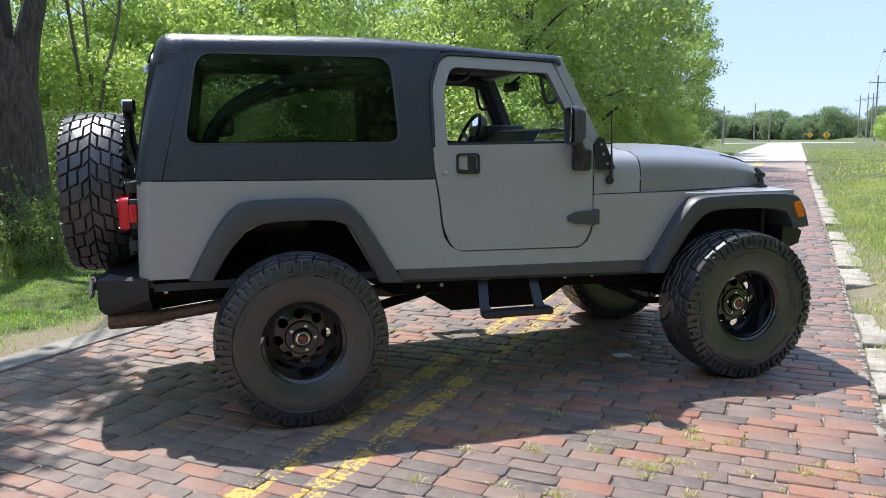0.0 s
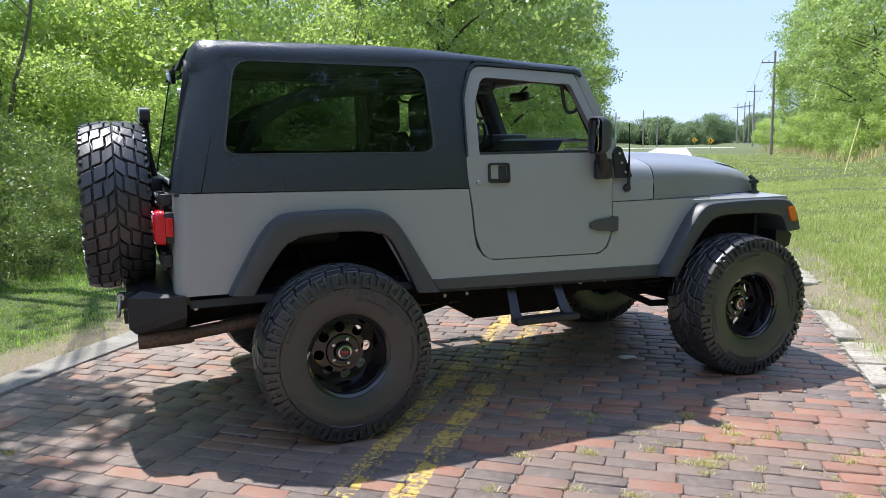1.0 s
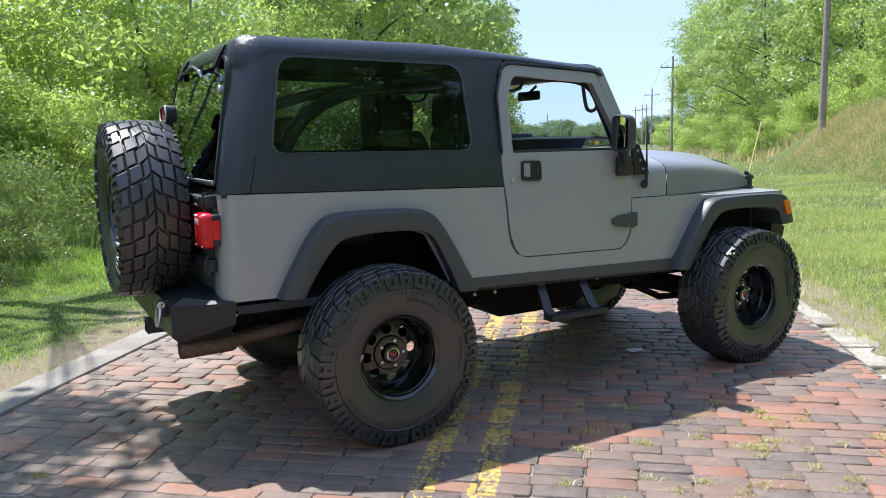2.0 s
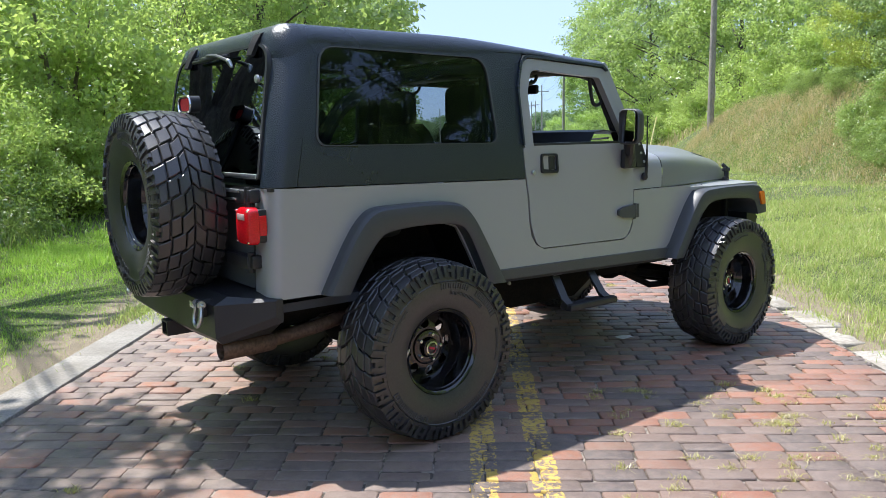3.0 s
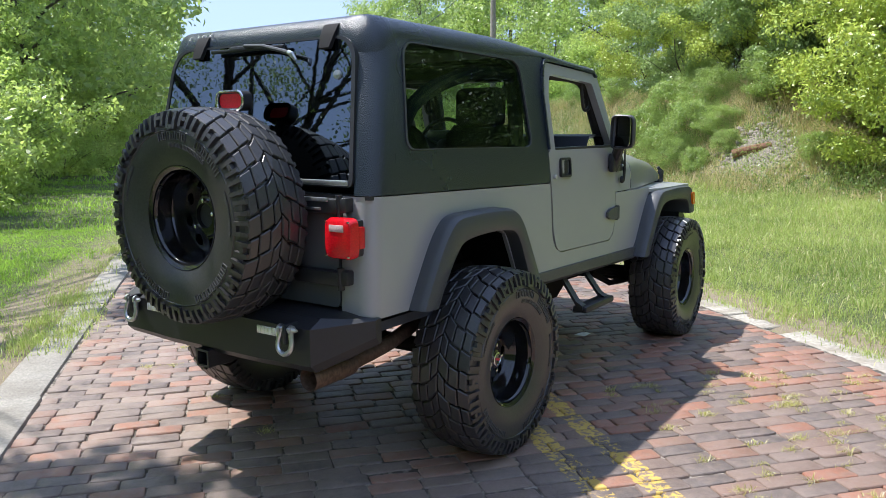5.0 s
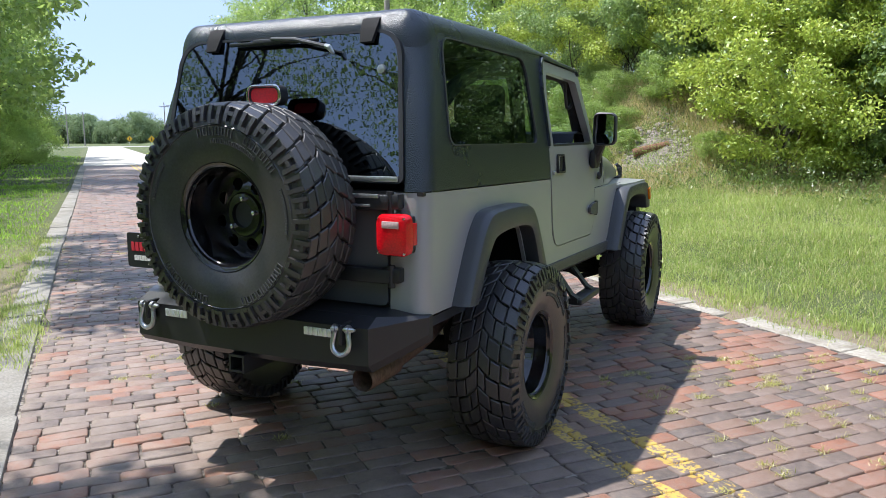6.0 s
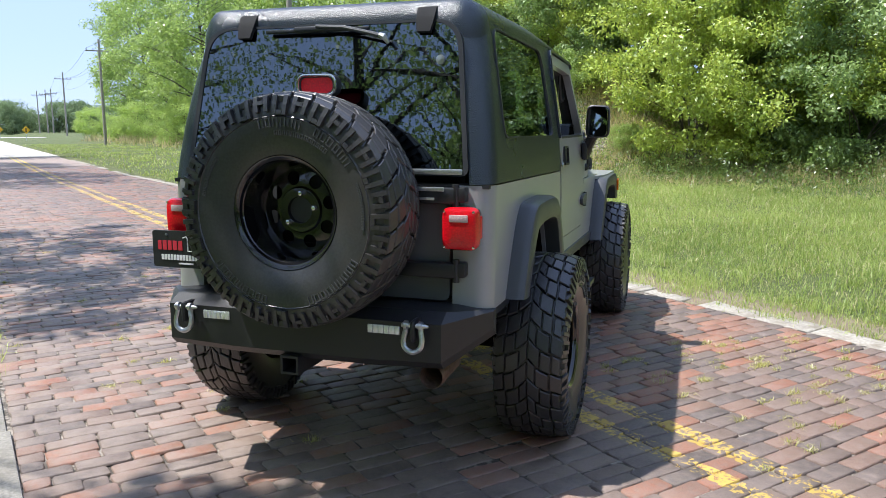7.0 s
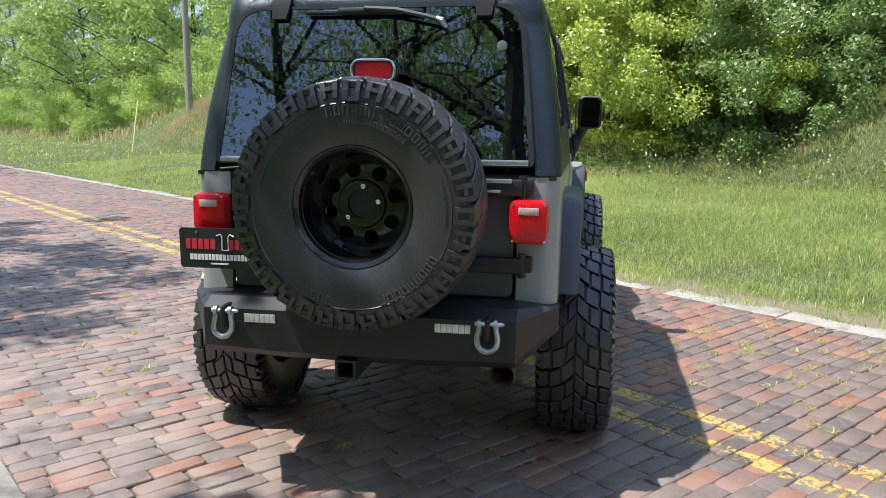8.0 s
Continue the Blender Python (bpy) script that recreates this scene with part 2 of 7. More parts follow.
def joint_sand():
    """Dark packed dirt in the joints with lighter sandy spots."""
    m, n, l = nodes_of("joint_sand")
    b = n["Principled BSDF"]
    co = place(n, l)
    fine = put(n, l, "TexNoise", {"Vector": co, "Scale": 260.0, "Detail": 4.0}).outputs[0]
    spot = put(n, l, "TexNoise", {"Vector": co, "Scale": 17.0, "Detail": 4.0, "Roughness": 0.6}).outputs[0]
    dark = mix(n, l, fine, (0.05, 0.042, 0.034), (0.12, 0.10, 0.08))
    pale = mix(n, l, fine, (0.22, 0.19, 0.155), (0.44, 0.39, 0.33))
    l.new(mix(n, l, ramp(n, l, spot, [(0.46, (0, 0, 0)), (0.57, (1, 1, 1))]), dark, pale), b.inputs["Base Color"])
    b.inputs["Roughness"].default_value = 0.95
    bp = put(n, l, "Bump", {"Strength": 0.8, "Distance": 0.006, "Height": calc(n, l, "ADD", fine, spot)})
    l.new(bp.outputs[0], b.inputs["Normal"])
    return m


M = {}
M["paint"] = surface("satin_grey_coating", (0.300, 0.302, 0.300), 0.36, grain=420, bump=0.10, vary=0.06, stain=1.4, stain_amount=0.12, stain_colour=(0.325, 0.325, 0.32), bump_size=0.001, spec=1.0, coat=0.5, coat_rough=0.3)
M["hood"] = surface("satin_dark_grey_hood", (0.200, 0.200, 0.196), 0.32, grain=420, bump=0.12, vary=0.08, stain=1.4, stain_amount=0.2, stain_colour=(0.205, 0.20, 0.19), bump_size=0.001, spec=1.0, coat=0.5, coat_rough=0.3)
M["flare"] = surface("textured_dark_grey", (0.060, 0.063, 0.067), 0.40, grain=520, bump=0.35, vary=0.2, stain=2.0, stain_amount=0.2, stain_colour=(0.085, 0.083, 0.08), bump_size=0.0015)
# the tailgate's grey is darkened to stand in for shade on the rear
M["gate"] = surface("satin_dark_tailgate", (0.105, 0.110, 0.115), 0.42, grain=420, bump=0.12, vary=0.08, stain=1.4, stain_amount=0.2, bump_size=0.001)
M["top"] = pebbled()
M["black"] = surface("black_powder_coat", (0.018, 0.019, 0.022), 0.42, grain=300, bump=0.2, vary=0.3, stain_amount=0.3, stain_colour=(0.035, 0.033, 0.03))
M["under"] = surface("grimy_black_steel", (0.007, 0.0065, 0.006), 0.8, spec=0.15, grain=90, bump=0.4, vary=0.4, stain=9, stain_amount=0.5, stain_colour=(0.028, 0.021, 0.016))
M["rust"] = surface("rusty_steel_pipe", (0.16, 0.105, 0.075), 0.62, 0.5, grain=60, bump=0.3, vary=0.35, stain=7, stain_amount=0.6, stain_colour=(0.09, 0.05, 0.03))
M["rubber"] = surface("tyre_rubber", (0.031, 0.031, 0.033), 0.37, grain=110, bump=0.22, vary=0.3, stain=3, stain_amount=0.8, stain_colour=(0.048, 0.040, 0.035), spec=0.8)
M["strap"] = surface("dull_black_strap", (0.014, 0.0145, 0.016), 0.75, grain=200, bump=0.1, spec=0.15)
M["letter"] = surface("raised_rubber_marks", (0.07, 0.07, 0.07), 0.45, grain=110, bump=0.1)
M["gloss"] = surface("gloss_black_enamel", (0.008, 0.008, 0.009), 0.09, grain=40, bump=0.0, vary=0.2, stain_amount=0.15, coat=0.6, rough_vary=0.03)
M["chrome"] = surface("worn_chrome", (0.75, 0.75, 0.76), 0.16, 1.0, grain=60, bump=0.03, vary=0.05, stain_amount=0.2, rough_vary=0.06)
M["zinc"] = surface("galvanised_steel", (0.58, 0.59, 0.60), 0.34, 0.9, grain=90, bump=0.1, vary=0.12, stain_amount=0.3)
M["red"] = lens("red_lens", (0.74, 0.007, 0.016), 0.12)
M["red_high"] = lens("bright_red_lens", (0.95, 0.012, 0.030), 0.35)
M["amber"] = lens("amber_lens", (0.85, 0.20, 0.012))
M["reverse"] = lens("reversing_window", (0.62, 0.46, 0.44))
M["clear"] = surface("led_reflector", (0.88, 0.90, 0.93), 0.22, 0.55, grain=240, bump=0.5, vary=0.1, stain_amount=0.1)
M["dark_in"] = surface("dark_interior_plastic", (0.034, 0.039, 0.050), 0.55, grain=200, bump=0.2, vary=0.2)
M["seat"] = surface("charcoal_seat_fabric", (0.03, 0.03, 0.033), 0.9, grain=500, bump=0.4, vary=0.3)
M["white_mark"] = surface("white_print", (0.78, 0.78, 0.76), 0.5, grain=50, bump=0.0)
M["red_mark"] = surface("red_print", (0.55, 0.03, 0.05), 0.5, grain=50, bump=0.0)
M["tint"] = glass("smoked_glass", (0.27, 0.33, 0.35), 1.0, 0.045)
M["tint_rear"] = glass("deep_smoked_glass", (0.028, 0.032, 0.034), 1.0, 0.15, 0.035)
M["wind"] = glass("windscreen_glass", (0.82, 0.90, 0.86), 0.6, 0.06)
M["mirror"] = surface("mirror_face", (0.85, 0.86, 0.88), 0.02, 1.0, grain=10, bump=0.0, vary=0.01, stain_amount=0.0, rough_vary=0.0)
M["concrete"] = surface("weathered_concrete", (0.28, 0.26, 0.225), 0.9, grain=70, bump=0.6, vary=0.25, stain=2.2, stain_amount=0.9, stain_colour=(0.17, 0.15, 0.122), bump_size=0.006)
M["slab"] = surface("pale_kerb_stone", (0.35, 0.32, 0.27), 0.9, grain=45, bump=0.8, vary=0.25, stain=5.0, stain_amount=0.95, stain_colour=(0.21, 0.18, 0.135), bump_size=0.008)
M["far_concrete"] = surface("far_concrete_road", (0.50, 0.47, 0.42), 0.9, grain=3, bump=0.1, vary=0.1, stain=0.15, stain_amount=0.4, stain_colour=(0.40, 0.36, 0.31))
M["sand"] = joint_sand()
M["brick"] = brick_paint("paving_brick", False)
M["brick_single"] = brick_paint("paving_brick_single", True)
M["far_brick"] = far_brick()
M["ground"] = ground_mat()
M["bark"] = bark("grey_bark", (0.026, 0.021, 0.017), (0.15, 0.125, 0.105))
M["bark_pale"] = bark("pale_bark", (0.09, 0.075, 0.06), (0.25, 0.22, 0.18))
M["pole"] = bark("weathered_pole", (0.22, 0.19, 0.16), (0.47, 0.42, 0.36))
M["log"] = bark("cut_log_wood", (0.10, 0.05, 0.03), (0.30, 0.17, 0.10))
M["rubble"] = surface("pale_rubble", (0.30, 0.265, 0.23), 0.95, grain=40, bump=0.8, vary=0.3, stain=8, stain_amount=0.5)
M["leaf"] = foliage("leaf_green", (0.10, 0.175, 0.045), (0.42, 0.54, 0.14), 0.45)
M["leaf_light"] = foliage("leaf_yellow_green", (0.13, 0.22, 0.05), (0.48, 0.60, 0.15), 0.60)
M["leaf_shrub"] = foliage("leaf_bright_shrub", (0.14, 0.24, 0.04), (0.62, 0.74, 0.13), 0.30)
M["leaf_deep"] = foliage("leaf_deep_green", (0.07, 0.135, 0.045), (0.36, 0.48, 0.15), 0.32)
# distance haze is mixed into the far leaves' colour, paler than near ones
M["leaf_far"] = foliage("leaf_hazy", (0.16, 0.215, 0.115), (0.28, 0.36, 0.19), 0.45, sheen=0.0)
M["grass"] = foliage("verge_grass", (0.10, 0.18, 0.03), (0.54, 0.62, 0.19), 0.38, dry=(0.58, 0.51, 0.29), dry_part=0.16, sheen=0.02)
M["lush"] = foliage("lush_verge_grass", (0.13, 0.25, 0.03), (0.36, 0.55, 0.08), 0.5, dry=(0.42, 0.42, 0.18), dry_part=0.07, sheen=0.02)
M["tuft"] = foliage("pale_joint_grass", (0.30, 0.32, 0.07), (0.56, 0.53, 0.17), 0.4, dry=(0.62, 0.55, 0.34), dry_part=0.3)
M["dry_grass"] = foliage("tall_dry_grass", (0.22, 0.24, 0.07), (0.50, 0.45, 0.20), 0.40, dry=(0.62, 0.50, 0.32), dry_part=0.58, sheen=0.015)
M["weed"] = foliage("tall_green_weeds", (0.09, 0.15, 0.035), (0.23, 0.32, 0.075), 0.5, dry=(0.36, 0.31, 0.17), dry_part=0.05)
M["sign"] = surface("yellow_sign_face", (0.85, 0.48, 0.03), 0.5, grain=20, bump=0.0)


# ---- mesh tools ----
def finish(name, bm, mat, parent=None, label="", sharp=35.0, m=None):
    """Links a bmesh as one mesh object, smooth but for its sharp edges."""
    bm.normal_update()
    for f in bm.faces:
        f.smooth = True
    for e in bm.edges:
        e.smooth = len(e.link_faces) == 2 and e.calc_face_angle(0.0) < radians(sharp)
    me = bpy.data.meshes.new(name)
    bm.to_mesh(me)
    bm.free()
    me.materials.append(mat)
    ob = new(name, me)
    if parent:
        ob.parent = parent
    if m:
        ob.matrix_basis = m
    if label:
        ob["label"] = label
    return ob


def part(name, bm, mat, parent, label="", sharp=35.0):
    return finish(name, bm, mat, parent, label, sharp)


def again(ob, parent, m=None, label=""):
    """Another object on the same mesh, as a part of parent."""
    c = new(ob.name.split(".")[0], ob.data)
    c.parent = parent
    if m:
        c.matrix_basis = m
    if label:
        c["label"] = label
    return c


def loft(bm, rings, closed=True, cap=False):
    """Quads between rings of the same count."""
    vs = [[bm.verts.new(p) for p in r] for r in rings]
    k = len(rings[0])
    for a, b in zip(vs, vs[1:]):
        for i in range(k if closed else k - 1):
            j = (i + 1) % k
            try:
                bm.faces.new((a[i], a[j], b[j], b[i]))
            except ValueError:
                pass
    if cap:
        bm.faces.new(vs[0][::-1])
        bm.faces.new(vs[-1])
    return vs


def box(bm, x0, x1, y0, y1, z0, z1, bevel=0.0, m=None, seg=2):
    c = bmesh.ops.create_cube(bm, size=1.0)["verts"]
    t = Matrix.Translation(((x0 + x1) / 2, (y0 + y1) / 2, (z0 + z1) / 2)) @ Matrix.Diagonal((abs(x1 - x0), abs(y1 - y0), abs(z1 - z0), 1))
    for v in c:
        v.co = t @ v.co
    es = list({e for v in c for e in v.link_edges})
    out = c
    if bevel:
        r = bmesh.ops.bevel(bm, geom=es, offset=bevel, segments=seg, affect="EDGES", profile=0.5)
        out = list({v for f in r["faces"] for v in f.verts} | {v for v in c if v.is_valid})
    if m:
        for v in out:
            if v.is_valid:
                v.co = m @ v.co
    return out


def tube(bm, pts, r, seg=10, cap=True):
    """A pipe along points; r is one radius or one for each point."""
    pts = [Vector(p) for p in pts]
    rs = r if isinstance(r, (list, tuple)) else [r] * len(pts)
    rings, side = [], None
    for i, p in enumerate(pts):
        d = (pts[min(i + 1, len(pts) - 1)] - pts[max(i - 1, 0)]).normalized()
        if side is None:
            side = d.cross(Vector((0, 0, 1)) if abs(d.z) < 0.9 else Vector((1, 0, 0))).normalized()
        side = (side - d * side.dot(d)).normalized()
        up = d.cross(side)
        rings.append([p + (side * math.cos(a) + up * math.sin(a)) * rs[i] for a in (2 * math.pi * k / seg for k in range(seg))])
    loft(bm, rings, True, cap)


def smooth_path(pts, n=6):
    """Points on a soft curve through pts."""
    pts = [Vector(p) for p in pts]
    out = []
    for i in range(len(pts) - 1):
        a, b, c, d = pts[max(i - 1, 0)], pts[i], pts[i + 1], pts[min(i + 2, len(pts) - 1)]
        for k in range(n):
            t = k / n
            out.append(0.5 * ((2 * b) + (c - a) * t + (2 * a - 5 * b + 4 * c - d) * t * t + (3 * b - a - 3 * c + d) * t ** 3))
    return out + [pts[-1]]


def lathe(bm, profile, seg=48, closed=False):
    """Turns (radius, y) round the y axis."""
    rings = [[Vector((r * math.cos(a), y, r * math.sin(a))) for a in (2 * math.pi * k / seg for k in range(seg))] for r, y in profile]
    loft(bm, rings + ([rings[0]] if closed else []), True, False)


def fillet(pts, radii, n=6):
    """A closed outline in two dimensions with rounded corners."""
    out, k = [], len(pts)
    for i in range(k):
        p, a, b = Vector(pts[i]), Vector(pts[i - 1]), Vector(pts[(i + 1) % k])
        r = radii[i] if isinstance(radii, (list, tuple)) else radii
        da, db = (a - p), (b - p)
        la, lb = da.length, db.length
        da.normalize(), db.normalize()
        half = math.acos(max(-1, min(1, da.dot(db)))) / 2
        if r <= 0 or half > 1.55 or half < 0.02:
            out.append(p)
            continue
        t = min(r / math.tan(half), la * 0.48, lb * 0.48)
        for j in range(n + 1):
            s = j / n
            out.append((p + da * t) * (1 - s) ** 2 + p * 2 * s * (1 - s) + (p + db * t) * s * s)
    return out


def ring_cross(poly, c, ang):
    """Where the ray from c at an angle leaves a closed outline."""
    d = Vector((math.cos(ang), math.sin(ang)))
    best = None
    for i in range(len(poly)):
        a, b = poly[i - 1] - c, poly[i] - c
        e = b - a
        den = d.x * e.y - d.y * e.x
        if abs(den) < 1e-12:
            continue
        t = (a.x * e.y - a.y * e.x) / den
        u = (a.x * d.y - a.y * d.x) / den
        if t > 0 and -1e-6 <= u <= 1 + 1e-6 and (best is None or t > best):
            best = t
    return c + d * best


def holed(bm, outer, inner, put_at, depth):
    """A panel with an opening. put_at(x, z, d) places a point d behind the outer skin."""
    outer, inner = [Vector(p) for p in outer], [Vector(p) for p in inner]
    c = sum(inner, Vector((0, 0))) / len(inner)
    angs = sorted({round(math.atan2((p - c).y, (p - c).x), 4) for p in outer + inner})
    angs = [a for i, a in enumerate(angs) if i == 0 or a - angs[i - 1] > 0.004]
    o, n = [ring_cross(outer, c, a) for a in angs], [ring_cross(inner, c, a) for a in angs]
    mids = [[a.lerp(b, f) for a, b in zip(o, n)] for f in (0.33, 0.67)]
    lists = [[put_at(p.x, p.y, depth) for p in o]] + [[put_at(p.x, p.y, 0) for p in r] for r in (o, *mids, n)] + [[put_at(p.x, p.y, depth) for p in n]]
    loft(bm, lists, True)


def sheet(bm, outline, put_at, depth):
    """A flat panel with an outline and a thickness."""
    front = [bm.verts.new(put_at(p[0], p[1], 0)) for p in outline]
    back = [bm.verts.new(put_at(p[0], p[1], depth)) for p in outline]
    bm.faces.new(front)
    bm.faces.new(back[::-1])
    k = len(outline)
    for i in range(k):
        bm.faces.new((front[i], back[i], back[(i + 1) % k], front[(i + 1) % k]))


def flat_mesh(name, verts, quads, mat, parent=None, kind="", label="", category=""):
    """A mesh from arrays: verts (n, 3), quads (m, 3 or 4)."""
    me = bpy.data.meshes.new(name)
    me.vertices.add(len(verts))
    me.vertices.foreach_set("co", np.asarray(verts, np.float32).ravel())
    m, k = quads.shape
    me.loops.add(m * k)
    me.loops.foreach_set("vertex_index", quads.astype(np.int32).ravel())
    me.polygons.add(m)
    me.polygons.foreach_set("loop_start", np.arange(0, m * k, k, dtype=np.int32))
    me.update(calc_edges=True)
    me.materials.append(mat)
    ob = new(name, me)
    if parent:
        ob.parent = parent
    return tagged(ob, label, category, "", kind)


def unit(v):
    return v / np.maximum(np.linalg.norm(v, axis=1, keepdims=True), 1e-9)


def leaf_arrays(p, size, rng, wide=0.5, droop=0.35, face=None):
    """Leaf blades at points p: four corners each, folded a little along the middle."""
    n = len(p)
    d = rng.normal(size=(n, 3))
    d[:, 2] -= droop
    d = unit(d)
    up = rng.normal(size=(n, 3)) * 0.9 + np.array((0, 0, 1.0))
    if face is not None:
        up = rng.normal(size=(n, 3)) * 0.8 + face
    side = unit(np.cross(d, up))
    nrm = np.cross(side, d)
    s = (size * rng.uniform(0.6, 1.3, n))[:, None]
    v = np.stack((p, p + d * s * 0.45 + side * s * wide * 0.5 + nrm * s * 0.08, p + d * s - nrm * s * 0.10, p + d * s * 0.45 - side * s * wide * 0.5 + nrm * s * 0.08), 1)
    return v.reshape(-1, 3), np.arange(4 * n).reshape(n, 4)


def blade_arrays(p, height, width, rng, lean=0.35):
    """Grass blades: a bent strip that ends in a point."""
    n = len(p)
    a = rng.uniform(0, 2 * math.pi, n)
    side = np.stack((np.cos(a), np.sin(a), np.zeros(n)), 1)
    b = rng.uniform(0, 2 * math.pi, n)
    bend = np.stack((np.cos(b), np.sin(b), np.zeros(n)), 1) * (rng.uniform(0.1, 1.0, n) * lean)[:, None]
    h = (height * rng.uniform(0.5, 1.25, n))[:, None]
    w = (width * rng.uniform(0.6, 1.3, n))[:, None] * 0.5
    z = np.array((0, 0, 1.0))
    mid = p + z * h * 0.55 + bend * h * 0.3
    tip = p + z * h * (1 - 0.35 * np.linalg.norm(bend, axis=1, keepdims=True)) + bend * h
    v = np.stack((p - side * w, p + side * w, mid + side * w * 0.75, tip, mid - side * w * 0.75), 1).reshape(-1, 3)
    k = 5 * np.arange(n)[:, None]
    q = np.concatenate((k + np.array([[0, 1, 2, 4]]), ), 0)
    t = k + np.array([[4, 2, 3]])
    tri = np.concatenate((q[:, [0, 1, 2]], q[:, [0, 2, 3]], t), 0)
    return v, tri


def smoothstep(a, b, x):
    t = np.clip((x - a) / (b - a), 0, 1)
    return t * t * (3 - 2 * t)


# ---- ground and road ----
ROAD_L, ROAD_R = -2.67, 2.36           # inner edges of the kerbs
COURSE, STEP = 0.1035, 0.232           # pitch of the brick courses and of the bricks in them
BRICK_FAR, PAVED_FAR = 38.0, 52.0


def wave(x, y, s, seed):
    """A cheap smooth noise of the plan, about -1 to 1."""
    x, y = np.asarray(x, float) * s, np.asarray(y, float) * s
    return (np.sin(x * 1.7 + seed + 1.3 * np.sin(y * 0.9 + seed * 2.1)) + np.sin(y * 1.9 - seed + 1.1 * np.sin(x * 1.3 + seed * 0.7)) + np.sin((x + y) * 1.1 + seed * 3.3)) / 3


GRADE = ((9, 0.0), (14, -0.06), (30, -0.31), (52, -0.41), (153, -0.83), (400, -1.85))


def fall(y):
    """The road and its verges run gently downhill into the distance."""
    return np.interp(y, [g[0] for g in GRADE], [g[1] for g in GRADE])


def ground_z(x, y):
    x, y = np.asarray(x, float), np.asarray(y, float)
    edge = 8.3 + 0.35 * wave(x * 0, y, 0.25, 2.0) + 2.2 * smoothstep(28, 60, y)
    right = smoothstep(0, 3.3, x - edge) * (0.3 + 2.2 * smoothstep(11.5, 17, y) - 2.1 * smoothstep(30, 55, y) + 2.4 * (1 - smoothstep(5.0, 8.6, y))) + 0.33 * smoothstep(3.2, 8.5, x) * (1 - smoothstep(30, 60, y)) + smoothstep(12, 30, x) * 1.2 * (1 - smoothstep(60, 120, y))
    lx = -x - (5.3 + 4.5 * smoothstep(7, 20, y))
    left = smoothstep(0, 4.5, lx) * (0.85 - 0.3 * smoothstep(9, 20, y))
    rough = 0.05 * wave(x, y, 1.1, 5.0) * smoothstep(0.3, 2.0, np.maximum(x - 2.6, -2.9 - x)) + 0.02 * wave(x, y, 4.0, 8.0) * smoothstep(0.1, 1.0, np.maximum(x - 2.6, -2.9 - x))
    inside = smoothstep(0.0, 0.12, np.maximum(x - 2.44, -2.72 - x))
    return (right + left + rough - 0.02) * inside - 0.06 * (1 - inside) + fall(y)


def spread(near, far, n_near, n_far):
    """Even steps to near on both sides of 0, then growing ones to far."""
    mid = np.linspace(-near, near, n_near)
    out = near * (far / near) ** np.linspace(0, 1, n_far + 1)[1:]
    return np.concatenate((-out[::-1], mid, out))


def build_ground():
    xs, ys = spread(14, 1500, 141, 34), spread(30, 1800, 151, 34) + 8
    gx, gy = np.meshgrid(xs, ys)
    v = np.stack((gx, gy, ground_z(gx, gy)), -1).reshape(-1, 3)
    a = (np.arange(len(ys) - 1)[:, None] * len(xs) + np.arange(len(xs) - 1)).ravel()
    q = np.stack((a, a + 1, a + 1 + len(xs), a + len(xs)), 1)
    ob = flat_mesh("ground", v, q, M["ground"], None, "structure", "uneven verge soil with thatch, tan bare strips by the kerbs", "ground")
    ob.data.shade_smooth()
    return ob


def brick_verts(rng, lx, ly):
    """The corners of one worn brick: eight-sided foot, rounded shoulder and top."""
    r = np.minimum(rng.uniform(0.004, 0.013, 4), ly * 0.3)
    hx, hy = lx / 2, ly / 2
    c = np.array([[-hx + r[0], -hy], [hx - r[1], -hy], [hx, -hy + r[1]], [hx, hy - r[2]], [hx - r[2], hy], [-hx + r[3], hy], [-hx, hy - r[3]], [-hx, -hy + r[0]]])
    c = c + rng.normal(size=(8, 2)) * 0.0017
    tilt = rng.normal(size=2) * (0.010, 0.022)
    lift = rng.normal() * 0.0022
    rings = []
    for inset, z in ((0.0, -0.013), (0.0016, -0.0028), (0.0055, 0.0)):
        k = c * (1 - inset / np.array((hx, hy)))
        rings.append(np.column_stack((k, z + lift + k @ tilt * (z > -0.01) + rng.normal(size=8) * 0.0007)))
    return np.concatenate(rings)


BRICK_FACES = np.array([[r * 8 + i, r * 8 + (i + 1) % 8, r * 8 + 8 + (i + 1) % 8, r * 8 + 8 + i] for r in range(2) for i in range(8)] + [[16, 17, 18, 23], [18, 19, 22, 23], [19, 20, 21, 22]])


def stretch(bm, x0, x1, y0, y1, z0, z1):
    """A slab that follows the road's fall, one box from each change of grade to the next."""
    ends = [y0] + [g[0] for g in GRADE if y0 < g[0] < y1] + [y1]
    for a, b in zip(ends, ends[1:]):
        box(bm, x0, x1, a, b, z0, z1)
    follow(bm)


def follow(bm):
    for v in bm.verts:
        v.co.z += float(fall(v.co.y))


